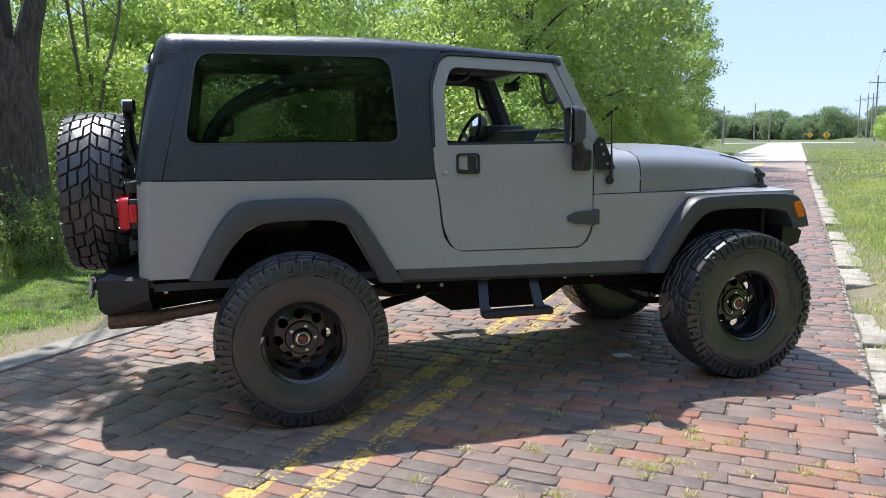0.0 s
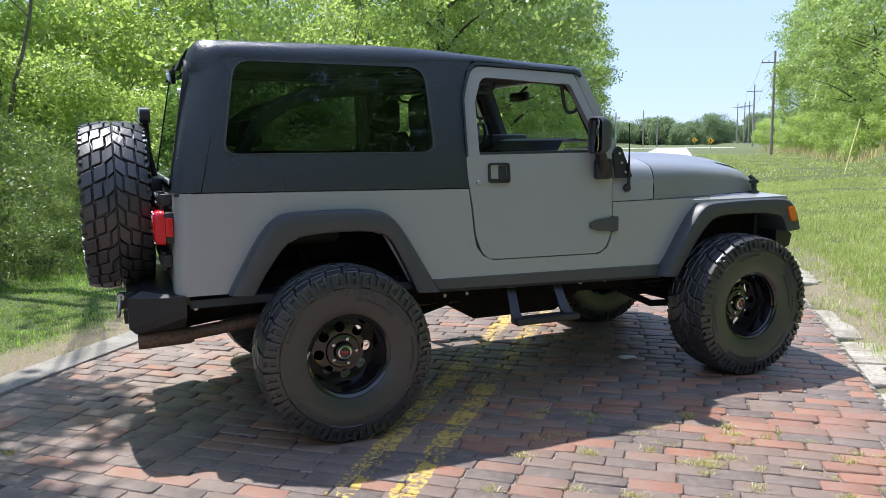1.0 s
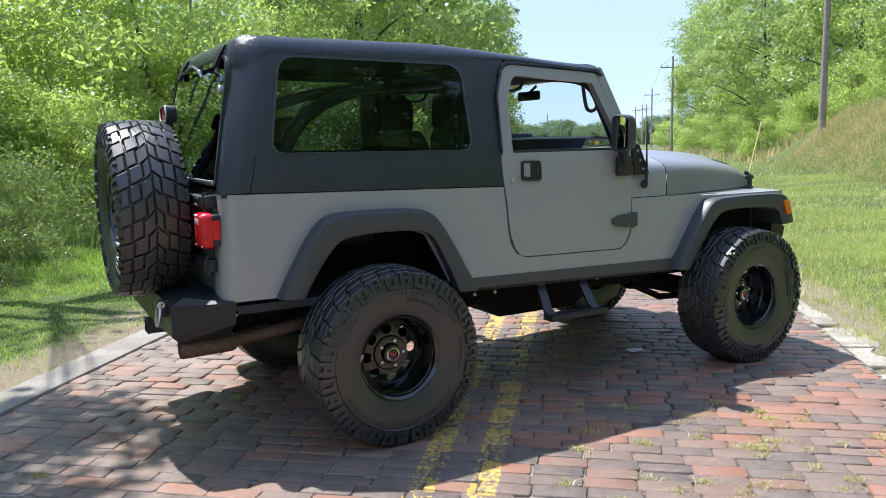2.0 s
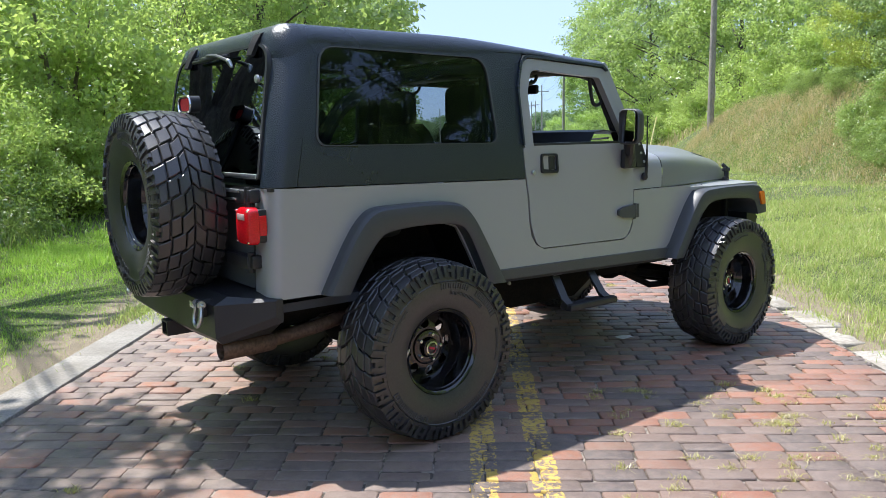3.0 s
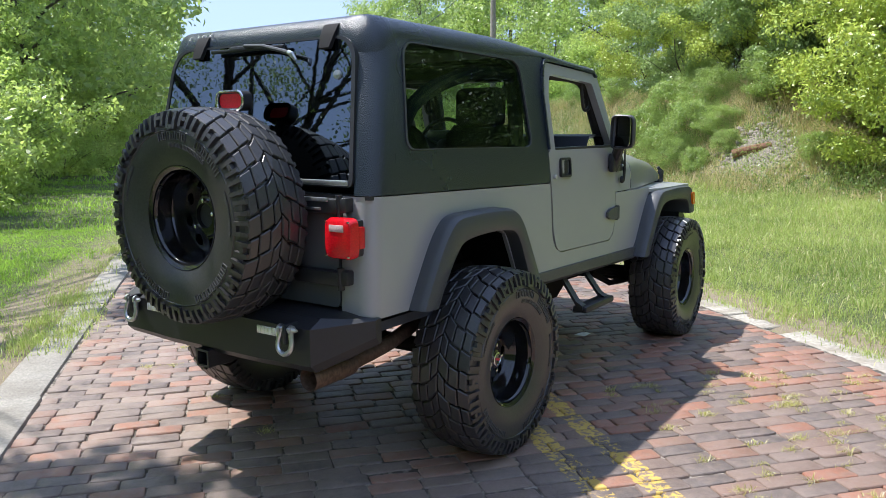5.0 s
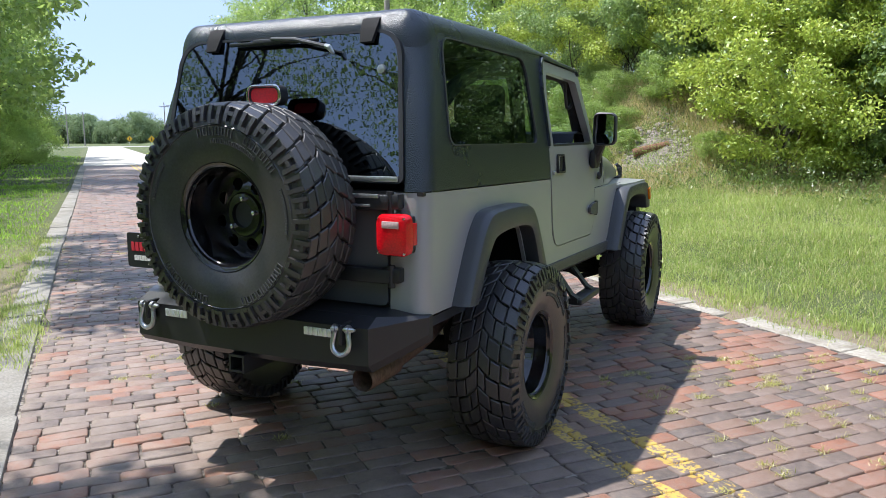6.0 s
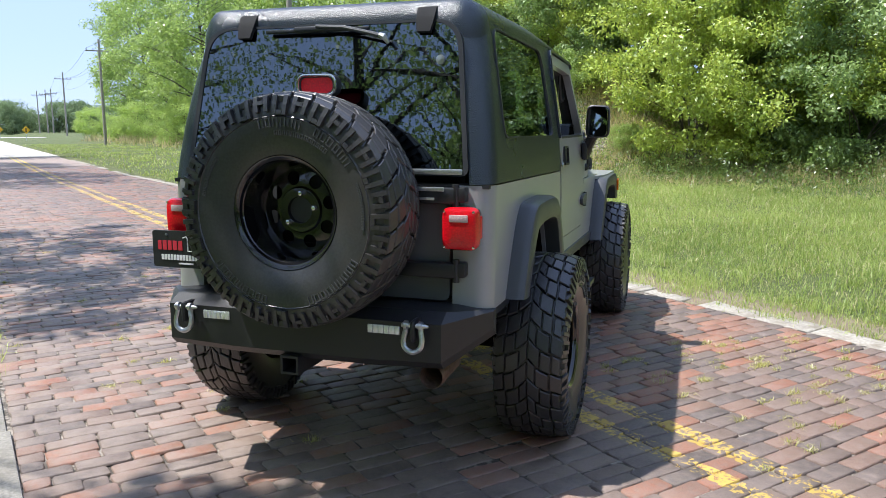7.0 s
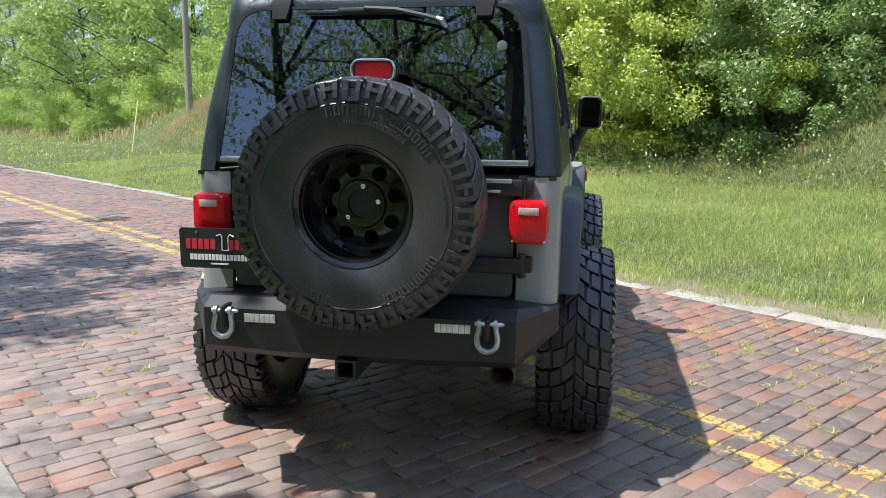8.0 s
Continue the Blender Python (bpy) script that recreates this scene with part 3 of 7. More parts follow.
def build_road():
    rng = np.random.default_rng(11)
    bm = bmesh.new()
    stretch(bm, ROAD_L - 0.02, ROAD_R + 0.02, -40, PAVED_FAR, -0.2, -0.010)
    road = tagged(finish("road", bm, M["sand"]), "brick-paved road with sandy joints and worn double yellow line", "road", "", "structure")
    rows = int((BRICK_FAR + 9.33) / COURSE)
    shapes = []
    for _ in range(14):
        me = bpy.data.meshes.new("brick")
        me.from_pydata(brick_verts(rng, STEP - 0.005, COURSE - 0.0042).tolist(), [], BRICK_FACES.tolist())
        me.shade_smooth()
        me.materials.append(M["brick_single"])
        shapes.append(me)
    vs, qs, count, loose = [], [], 0, []
    for r in range(rows):
        y = -9.33 + r * COURSE
        x = ROAD_L - STEP * (0.5 if r % 2 else 0.02) + rng.normal() * 0.012
        while x < ROAD_R - 0.03:
            ln = STEP * (1 + rng.normal() * 0.02) * (0.5 if rng.random() < 0.03 else 1)
            a, b = max(x, ROAD_L + 0.004), min(x + ln, ROAD_R - 0.004)
            if b - a > 0.05:
                cx, cy = (a + b) / 2, y + 0.010 * math.sin(cx_phase(a, r)) + 0.018 * float(wave(a, y, 0.5, 3.0)) - 0.012 * (a - 0.0)
                cz = 0.008 * float(wave(a, y, 0.9, 7.0)) + float(fall(y))
                turn = rng.normal() * 0.020
                if 2.55 < y < 3.95 and len(loose) < 300 and b - a > STEP * 0.9:
                    loose.append((cx, cy, cz, turn))
                else:
                    p = brick_verts(rng, b - a - 0.005 - rng.uniform(0, 0.010), COURSE - 0.0042 - rng.uniform(0, 0.0035))
                    ca, sa = math.cos(turn), math.sin(turn)
                    p = np.column_stack((p[:, 0] * ca - p[:, 1] * sa + cx, p[:, 0] * sa + p[:, 1] * ca + cy, p[:, 2] + cz))
                    vs.append(p)
                    qs.append(BRICK_FACES + 24 * count)
                    count += 1
            x += ln
    paving = flat_mesh("brick_paving", np.concatenate(vs), np.concatenate(qs), M["brick"], road, "stuff", "worn grey-purple and red paving bricks in running courses")
    paving.data.shade_smooth()
    return road, shapes, loose


def cx_phase(a, r):
    return a * 2.3 + r * 0.37


def build_bricks(road, shapes, loose):
    rng = np.random.default_rng(5)
    for cx, cy, cz, turn in loose:
        b = new("brick", shapes[int(rng.integers(len(shapes)))])
        b.parent = road
        b.matrix_basis = pose(cx, cy, cz, 0, 0, math.degrees(turn) + (180 if rng.random() < 0.5 else 0))


def build_far_road():
    bm = bmesh.new()
    stretch(bm, ROAD_L, ROAD_R, BRICK_FAR + 0.02, PAVED_FAR, -0.15, 0.0)
    tagged(finish("road_far_brick", bm, M["far_brick"]), "reddish brick road running on into the distance", "road", "", "structure")
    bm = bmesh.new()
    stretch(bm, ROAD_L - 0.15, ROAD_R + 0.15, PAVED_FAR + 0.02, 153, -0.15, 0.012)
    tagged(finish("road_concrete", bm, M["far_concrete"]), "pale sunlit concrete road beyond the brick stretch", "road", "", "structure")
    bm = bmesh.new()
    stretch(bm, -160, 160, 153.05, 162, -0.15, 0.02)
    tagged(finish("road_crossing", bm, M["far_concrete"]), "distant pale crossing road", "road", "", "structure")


def build_kerbs():
    rng = random.Random(4)
    bm = bmesh.new()
    y = -8.0
    while y < PAVED_FAR:
        ln = rng.uniform(1.6, 2.8)
        w = rng.uniform(-0.012, 0.012)
        vs = box(bm, -2.955 + w, ROAD_L - 0.006 + w, y, y + ln - 0.012, -0.18, 0.014 + rng.uniform(-0.006, 0.006), 0.012)
        y += ln
    follow(bm)
    tagged(finish("kerb_left", bm, M["concrete"]), "flush pale concrete kerb strip with fine cracks", "kerb", "", "structure")
    base = new("kerb_right")
    tagged(base, "broken pale stone kerb slabs half grown over with grass", "kerb", "", "structure")
    y = -3.0
    while y < 46:
        ln = rng.choice((rng.uniform(0.18, 0.45), rng.uniform(0.4, 1.1)))
        if rng.random() > 0.14:
            bm = bmesh.new()
            w0, w1 = ROAD_R + rng.uniform(0.004, 0.03), ROAD_R + rng.uniform(0.19, 0.30)
            k = 5
            pts = [(w0 + rng.uniform(-0.01, 0.02), y + ln * i / k) for i in range(k + 1)] + [(w1 + rng.uniform(-0.05, 0.03), y + ln * i / k) for i in range(k, -1, -1)]
            z0 = rng.uniform(-0.030, -0.008)
            tx, ty = rng.uniform(-0.03, 0.03), rng.uniform(-0.015, 0.015)
            rings = []
            cx, cy = (w0 + w1) / 2, y + ln / 2
            for inset, z in ((0.0, -0.12), (0.0, -0.008), (0.012, 0.006), (0.03, 0.012)):
                rings.append([(cx + (px - cx) * (1 - inset / 0.24), cy + (py - cy) * (1 - inset / max(ln, 0.3)), z + z0 + (px - cx) * tx + (py - cy) * ty) for px, py in pts])
            loft(bm, rings)
            bm.faces.new([bm.verts[i] for i in range(-len(pts), 0)] if bm.verts.ensure_lookup_table() is None else [])
            follow(bm)
            part("kerb_slab", bm, M["slab"], base, "", 40)
        y += ln + (rng.uniform(0.006, 0.03) if rng.random() < 0.75 else rng.uniform(0.05, 0.25))


# ---- grass and weeds ----
def scatter(rng, n, x0, x1, y0, y1):
    return rng.uniform(x0, x1, n), rng.uniform(y0, y1, n)


def on_ground(x, y, dz=-0.01):
    return np.stack((x, y, ground_z(x, y) + dz), 1)


def build_grass():
    rng = np.random.default_rng(21)
    vs, ts, base = [], [], 0

    def add(x, y, h, w, lean=0.5):
        nonlocal base
        v, t = blade_arrays(on_ground(x, y), h, w, rng, lean)
        vs.append(v)
        ts.append(t + base)
        base += len(v)

    # right verge, thick near the road edge of the view and thinner away
    for n, x0, x1, y0, y1, h, w in ((170000, 2.75, 8.8, 3.0, 12, 0.08, 0.006), (26000, 2.75, 9.0, -9.0, 3.0, 0.09, 0.014), (22000, -7.5, -3.15, -9.0, 2.6, 0.09, 0.014), (100000, 2.75, 10.5, 9, 30, 0.11, 0.012), (16000, 2.75, 12.5, 28, 90, 0.14, 0.045),
                                    (50000, 8.2, 13.0, 2, 15, 0.15, 0.008), (80000, -6.5, -3.15, 2.5, 14, 0.085, 0.0065), (30000, -11, -3.1, 10, 32, 0.11, 0.018), (9000, -12, -3.1, 30, 80, 0.15, 0.05)):
        x, y = scatter(rng, n, x0, x1, y0, y1)
        keep = rng.random(n) < np.clip(0.62 + 0.5 * wave(x, y, 0.8, 1.0) + 0.25 * wave(x, y, 3.0, 6.0), 0.12, 1)
        near_edge = np.minimum(np.abs(x - 2.75), np.abs(x + 3.1)) + 0.8 * smoothstep(8, 16, y)
        keep &= rng.random(n) < np.clip(near_edge * 0.85 - 0.22 + 0.3 * wave(x, y, 1.7, 2.0), 0.02, 1)
        x, y = x[keep], y[keep]
        add(x, y, h * np.clip(1 + 0.6 * wave(x, y, 0.6, 9.0), 0.4, 1.7), np.full(len(x), w), 1.3)
    # short thatch close to the road
    for x0, x1, y0, y1, n in ((2.7, 8.5, 3.0, 12, 110000), (-6.2, -3.0, 2.5, 13, 50000)):
        x, y = scatter(rng, n, x0, x1, y0, y1)
        keep = rng.random(n) < np.clip(0.75 + 0.3 * wave(x, y, 2.2, 4.0), 0.3, 1) * np.clip(np.minimum(np.abs(x - 2.65), np.abs(x + 2.95)) * 1.3 - 0.08, 0.04, 1)
        add(x[keep], y[keep], np.full(keep.sum(), 0.04), np.full(keep.sum(), 0.006), 1.6)
    for mat, side, label in ((M["grass"], 1, "mown green and straw-coloured grass on the open verge"), (M["lush"], -1, "lush bright green mown grass on the verge below the trees")):
        picked = [(v, t - t.min()) for v, t in zip(vs, ts) if v[:, 0].mean() * side > 0]
        shift = np.cumsum([0] + [len(v) for v, _ in picked])
        flat_mesh("verge_grass", np.concatenate([v for v, _ in picked]), np.concatenate([t + k for (_, t), k in zip(picked, shift)]), mat, None, "stuff", label, "grass")

    vs, ts, base = [], [], 0
    # clumps of longer grass along the right kerb and tufts between bricks
    for _ in range(520):
        cx, cy = rng.uniform(2.45, 3.3), rng.uniform(2.0, 22)
        k = int(rng.integers(14, 46))
        s = rng.uniform(0.04, 0.12)
        x, y = cx + rng.normal(size=k) * s, cy + rng.normal(size=k) * s * 1.5
        add(x, y, np.full(k, rng.uniform(0.04, 0.12)), np.full(k, 0.006), 1.3)
    for _ in range(170):
        cx, cy = rng.uniform(-3.7, -2.82), rng.uniform(3.0, 16)
        k = int(rng.integers(10, 30))
        x, y = cx + rng.normal(size=k) * 0.07, cy + rng.normal(size=k) * 0.1
        add(x, y, np.full(k, rng.uniform(0.04, 0.09)), np.full(k, 0.0055), 1.2)
    # ragged tufts all over the right verge
    for _ in range(2600):
        cx, cy = rng.uniform(2.9, 9.0), rng.uniform(3.0, 15)
        k = int(rng.integers(14, 36))
        s = rng.uniform(0.03, 0.10)
        add(cx + rng.normal(size=k) * s, cy + rng.normal(size=k) * s, np.full(k, rng.uniform(0.07, 0.17)), np.full(k, 0.007), 1.1)
    # grass that has crept over the left kerb
    for i in range(150):
        cx, cy = (rng.uniform(-3.15, -2.70), rng.choice((6.05, 6.75, 7.55)) + rng.normal() * 0.16) if i < 95 else (rng.uniform(-3.1, -2.82), rng.uniform(8.0, 13))
        k = int(rng.integers(20, 46))
        x, y = cx + rng.normal(size=k) * 0.06, cy + rng.normal(size=k) * 0.09
        v, t = blade_arrays(np.stack((x, y, fall(y) - 0.005), 1), np.full(k, rng.uniform(0.05, 0.11)), np.full(k, 0.006), rng, 1.2)
        vs.append(v)
        ts.append(t + base)
        base += len(v)
    flat_mesh("grass_clump", np.concatenate(vs), np.concatenate(ts), M["grass"], None, "stuff", "ragged grass clumps creeping over the kerb edge", "grass")

    vs, ts, base = [], [], 0
    for _ in range(135):
        u = rng.random()
        if u < 0.55:
            cx, cy = rng.uniform(0.45, 2.3), rng.uniform(2.3, 4.0)
        elif u < 0.8:
            cx, cy = rng.uniform(-2.6, -1.2), rng.uniform(3.0, 12)
        else:
            cx, cy = rng.uniform(-2.0, 2.3), rng.uniform(2.4, 9)
        cy = 0.4 + (round((cy - 0.4) / COURSE) + 0.5) * COURSE
        k = int(rng.integers(26, 60))
        x, y = cx + rng.normal(size=k) * 0.026, cy + rng.normal(size=k) * 0.014
        v, t = blade_arrays(np.stack((x, y, fall(y) - 0.008), 1), np.full(k, rng.uniform(0.022, 0.046)), np.full(k, 0.0042), rng, 1.9)
        vs.append(v)
        ts.append(t + base)
        base += len(v)
    flat_mesh("joint_weeds", np.concatenate(vs), np.concatenate(ts), M["tuft"], None, "stuff", "small pale grass tufts growing in the brick joints", "weed")

    vs, ts, base = [], [], 0
    for n, x0, x1, y0, y1, h, w in ((34000, 8.0, 13.5, 0, 17, 0.26, 0.0075), (120000, 8.0, 13.5, 13, 36, 0.34, 0.010), (5000, 10.5, 17, 40, 110, 0.8, 0.05)):
        x, y = scatter(rng, n, x0, x1, y0, y1)
        keep = rng.random(n) < smoothstep(0, 1.6, x - (8.0 + 0.6 * wave(x * 0, y, 0.25, 2.0) + 2.5 * smoothstep(25, 60, y))) * np.clip(0.75 + 0.4 * wave(x, y, 0.9, 4.0), 0.2, 1) * (np.hypot(x - 9.65, (y - 14.6) * 0.8) > 0.7)
        add(x[keep], y[keep], h * np.clip(1 + 0.6 * wave(x[keep], y[keep], 1.3, 2.0), 0.35, 1.8), np.full(keep.sum(), w), 1.1)
    flat_mesh("bank_grass", np.concatenate(vs), np.concatenate(ts), M["dry_grass"], None, "stuff", "tall straw-coloured grass on the sunny bank", "grass")

    vs, ts, base = [], [], 0
    for n, x0, x1, y0, y1, h, w in ((22000, -11.5, -4.6, -2, 13, 0.55, 0.016), (9000, -17, -8.0, 10, 30, 0.9, 0.03)):
        x, y = scatter(rng, n, x0, x1, y0, y1)
        keep = rng.random(n) < smoothstep(0, 1.2, -x - (5.5 + 3.6 * smoothstep(7, 20, y) + 0.4 * wave(x * 0, y, 0.6, 3.0)))
        x, y = x[keep], y[keep]
        add(x, y, h * np.clip(1 + 0.45 * wave(x, y, 0.9, 2.0), 0.4, 1.6), np.full(len(x), w), 0.8)
    flat_mesh("tall_weeds", np.concatenate(vs), np.concatenate(ts), M["weed"], None, "stuff", "rank tall green weeds covering the shaded bank", "weed")


def build_weed_leaves():
    """Leafy stalks among the weeds."""
    rng = np.random.default_rng(31)
    n = 6500
    x, y = scatter(rng, n, -11.5, -4.7, -2, 15)
    keep = rng.random(n) < smoothstep(0, 1.0, -x - (5.6 + 3.6 * smoothstep(7, 20, y) + 0.4 * wave(x * 0, y, 0.6, 3.0)))
    x2, y2 = scatter(rng, 3200, 8.3, 12.8, 1, 34)
    x, y = np.concatenate((x[keep], x2)), np.concatenate((y[keep], y2))
    g = on_ground(x, y)
    h = rng.uniform(0.35, 1.25, len(x)) * np.where(x > 0, 0.6, 1.0)
    per = 16
    t = rng.uniform(0.15, 1.0, (len(x), per))
    p = np.repeat(g, per, 0)
    p[:, 2] += (t * h[:, None]).ravel()
    p[:, :2] += rng.normal(size=(len(p), 2)) * 0.07
    v, q = leaf_arrays(p, np.where(p[:, 0] > 0, 0.06, 0.085), rng, 0.38, 0.2)
    flat_mesh("weed_leaves", v, q, M["weed"], None, "stuff", "leafy green stalks tangled among the tall weeds", "weed")


# ---- trees ----
def crown_points(rng, clumps, per, radius, shell=0.55):
    """Leaf places: clumps (n, 3) each filled towards its skin."""
    k = len(clumps)
    d = unit(rng.normal(size=(k * per, 3)))
    r = rng.random(k * per) ** shell
    rad = np.repeat(radius, per) if np.ndim(radius) else np.full(k * per, radius)
    p = np.repeat(clumps, per, 0) + d * (r * rad)[:, None] * np.array((1.0, 1.0, 0.72))
    return p, d * np.array((0.8, 0.8, 0.9)) + np.array((0, 0, 0.45))


def crown_clumps(rng, n, height, low, spread_r, top=0.35):
    """Clump centres of an uneven crown, denser at its skin."""
    out = []
    ph = rng.uniform(0, 6.28, 4)
    while len(out) < n:
        u = rng.random()
        z = low + (height - low) * u
        wmax = spread_r * (math.sin(math.pi * min(1, 0.12 + u * (1 - 0.12) * (1 - top * 0.25))) ** 0.6)
        a = rng.uniform(0, 6.28)
        lump = 1 + 0.22 * math.sin(2 * a + ph[0] + u * 3) + 0.16 * math.sin(3 * a + ph[1] - u * 5) + 0.12 * math.sin(5 * a + ph[2] + u * 9)
        r = wmax * lump * (rng.random() ** 0.38)
        out.append((r * math.cos(a), r * math.sin(a), z))
    return np.array(out)


def build_tree(name, label, seed, height, low, radius, clumps, per, clump_r, leaf, leaf_mat, trunk_r, bark_mat, stems=1, group="roadside trees", wide=0.55):
    rng = np.random.default_rng(seed)
    tree = tagged(new(name), label, "tree" if "shrub" not in name else "shrub", group)
    c = crown_clumps(rng, clumps, height, low, radius)
    bm = bmesh.new()
    for s in range(stems):
        a = 6.28 * s / stems + rng.uniform(0, 1)
        f = 0.0 if stems == 1 else radius * 0.35
        top = Vector((math.cos(a) * f, math.sin(a) * f, low + (height - low) * (0.72 if stems == 1 else rng.uniform(0.5, 0.75))))
        pts = [Vector((math.cos(a) * trunk_r * (stems > 1), math.sin(a) * trunk_r * (stems > 1), -0.4))]
        for k in range(1, 6):
            t = k / 5
            pts.append(Vector((top.x * t + rng.normal() * 0.10 * radius * 0.3, top.y * t + rng.normal() * 0.10 * radius * 0.3, -0.4 + (top.z + 0.4) * t)))
        pts = smooth_path(pts, 3)
        rs = [trunk_r / stems ** 0.5 * (1.25 if i == 0 else 1) * (1 - 0.82 * i / (len(pts) - 1)) for i in range(len(pts))]
        tube(bm, pts, rs, 9)
        for j in rng.choice(len(c), min(len(c), 20 // stems + 4), replace=False):
            e = Vector(c[j])
            k = int(np.clip(np.searchsorted([p.z for p in pts], e.z - (e.xy - top.xy).length * 0.7), 2, len(pts) - 2))
            b = pts[k]
            mid = b.lerp(e, 0.5) + Vector((0, 0, 0.08 * (e - b).length))
            tube(bm, smooth_path([b, mid, e], 3), [rs[k] * 0.5 * (1 - 0.85 * i / 6) for i in range(7)], 6)
    part("trunk", bm, bark_mat, tree)
    p, face = crown_points(rng, c, per, clump_r * rng.uniform(0.7, 1.3, len(c)), 0.4)
    v, q = leaf_arrays(p, np.full(len(p), leaf), rng, wide, 0.35, face)
    flat_mesh("crown", v, q, leaf_mat, tree)
    return tree


def stand(x, y, s=1.0, turn=0.0, dz=0.0, sz=None):
    return pose(x, y, float(ground_z(x, y)) + dz, 0, 0, turn) @ Matrix.Diagonal((s, s, sz or s, 1))


def build_big_trunk():
    """The old many-stemmed tree that overhangs the road."""
    rng = np.random.default_rng(77)
    tree = tagged(new("tree"), "old thick-trunked tree with dark bark forking low above the weeds", "tree", "roadside trees")
    bm = bmesh.new()
    tube(bm, smooth_path([(0, 0, -0.6), (0, 0, 0.4), (0.0, 0, 1.4), (0.0, 0.0, 2.5)], 4), [0.44, 0.41, 0.38, 0.36, 0.35, 0.34, 0.33, 0.325, 0.32, 0.30, 0.26, 0.20, 0.10], 14)
    limbs = [[(-0.05, -0.07, 1.8), (-0.10, -0.13, 2.5), (-0.20, -0.26, 3.3), (-0.50, -0.60, 4.8), (-1.5, -1.6, 6.0), (-2.2, -1.8, 8.5)], [(0.0, 0.0, 1.9), (-0.08, 0.06, 2.6), (-0.12, 0.15, 4.6), (0.2, 0.6, 7.0), (0.1, 1.2, 9.5)], [(0.06, 0.08, 1.8), (0.13, 0.165, 2.5), (0.24, 0.30, 3.2), (0.42, 0.50, 4.6), (0.70, 0.75, 6.2), (0.55, 1.5, 7.8)]]
    for k, pts in enumerate(limbs):
        sp = smooth_path(pts, 5)
        r0 = (0.20, 0.09, 0.17)[k]
        tube(bm, sp, [r0 * (1 - 0.75 * i / (len(sp) - 1)) for i in range(len(sp))], 10)
    part("trunk", bm, M["bark"], tree)
    c = np.concatenate((crown_clumps(rng, 52, 13.0, 7.2, 4.6), crown_clumps(rng, 14, 10.5, 7.5, 2.4) + np.array((2.2, -0.6, 0))))
    fall = np.stack((c[:, 0] + 0.38 * c[:, 2] - 6.68, c[:, 1] - 0.22 * c[:, 2] + 6.62), 1)
    c = c[fall[:, 0] + 0.9 < np.where(fall[:, 1] < 6.3, -2.9, -1.5)]      # unseen crown, cut back where its shadow would land on the vehicle
    fall = np.stack((c[:, 0] + 0.42 * c[:, 2] - 6.68, c[:, 1] - 0.24 * c[:, 2] + 6.62), 1)
    c = c[~((fall[:, 0] > -6.0) & (fall[:, 1] < 10.5) & (rng.random(len(c)) < 0.82))]      # and thinned where its shadow would cover the verge
    # unseen boughs added over the road, placed by where their dappled shade lands
    reach = []
    for k, xa, xb, ya, yb in ((26, -2.7, -0.7, 8.0, 10.4), (7, -2.7, -1.7, 6.6, 8.0), (7, -2.7, 0.2, 12.6, 13.5), (13, -2.8, -1.5, 2.0, 3.5), (11, -2.8, -0.9, 10.4, 12.4)):
        for _ in range(k):
            z = rng.uniform(6.2, 8.2)
            reach.append((rng.uniform(xa, xb) - 0.38 * z + 6.6, rng.uniform(ya, yb) + 0.22 * z - 6.7, z))
    reach = np.array(reach)
    bm = bmesh.new()
    for e in reach[::3]:
        e = Vector(e)
        b = Vector((0.45, 0.55, 4.2))
        tube(bm, smooth_path([b, b.lerp(e, 0.55) + Vector((0, 0, 0.7)), e], 3), [0.024 * (1 - 0.8 * i / 6) for i in range(7)], 5)
    for j in rng.choice(len(c), min(len(c), 26), replace=False):
        e = Vector(c[j])
        b = min((Vector(l[-1]) for l in limbs), key=lambda q: (q - e).length)
        tube(bm, smooth_path([b, b.lerp(e, 0.5) + Vector((0, 0, 0.4)), e], 3), [0.09 * (1 - 0.8 * i / 6) for i in range(7)], 5)
    part("branches", bm, M["bark"], tree)
    p = crown_points(rng, c, 150, 0.95 * rng.uniform(0.7, 1.3, len(c)))[0]
    p = np.concatenate((p, crown_points(rng, reach, 100, 0.50 * rng.uniform(0.7, 1.3, len(reach)))[0]))
    v, q = leaf_arrays(p, np.full(len(p), 0.17), rng, 0.55)
    flat_mesh("crown", v, q, M["leaf"], tree)
    tree.matrix_basis = stand(-6.68, 6.62, 1.0, 0)
    return tree


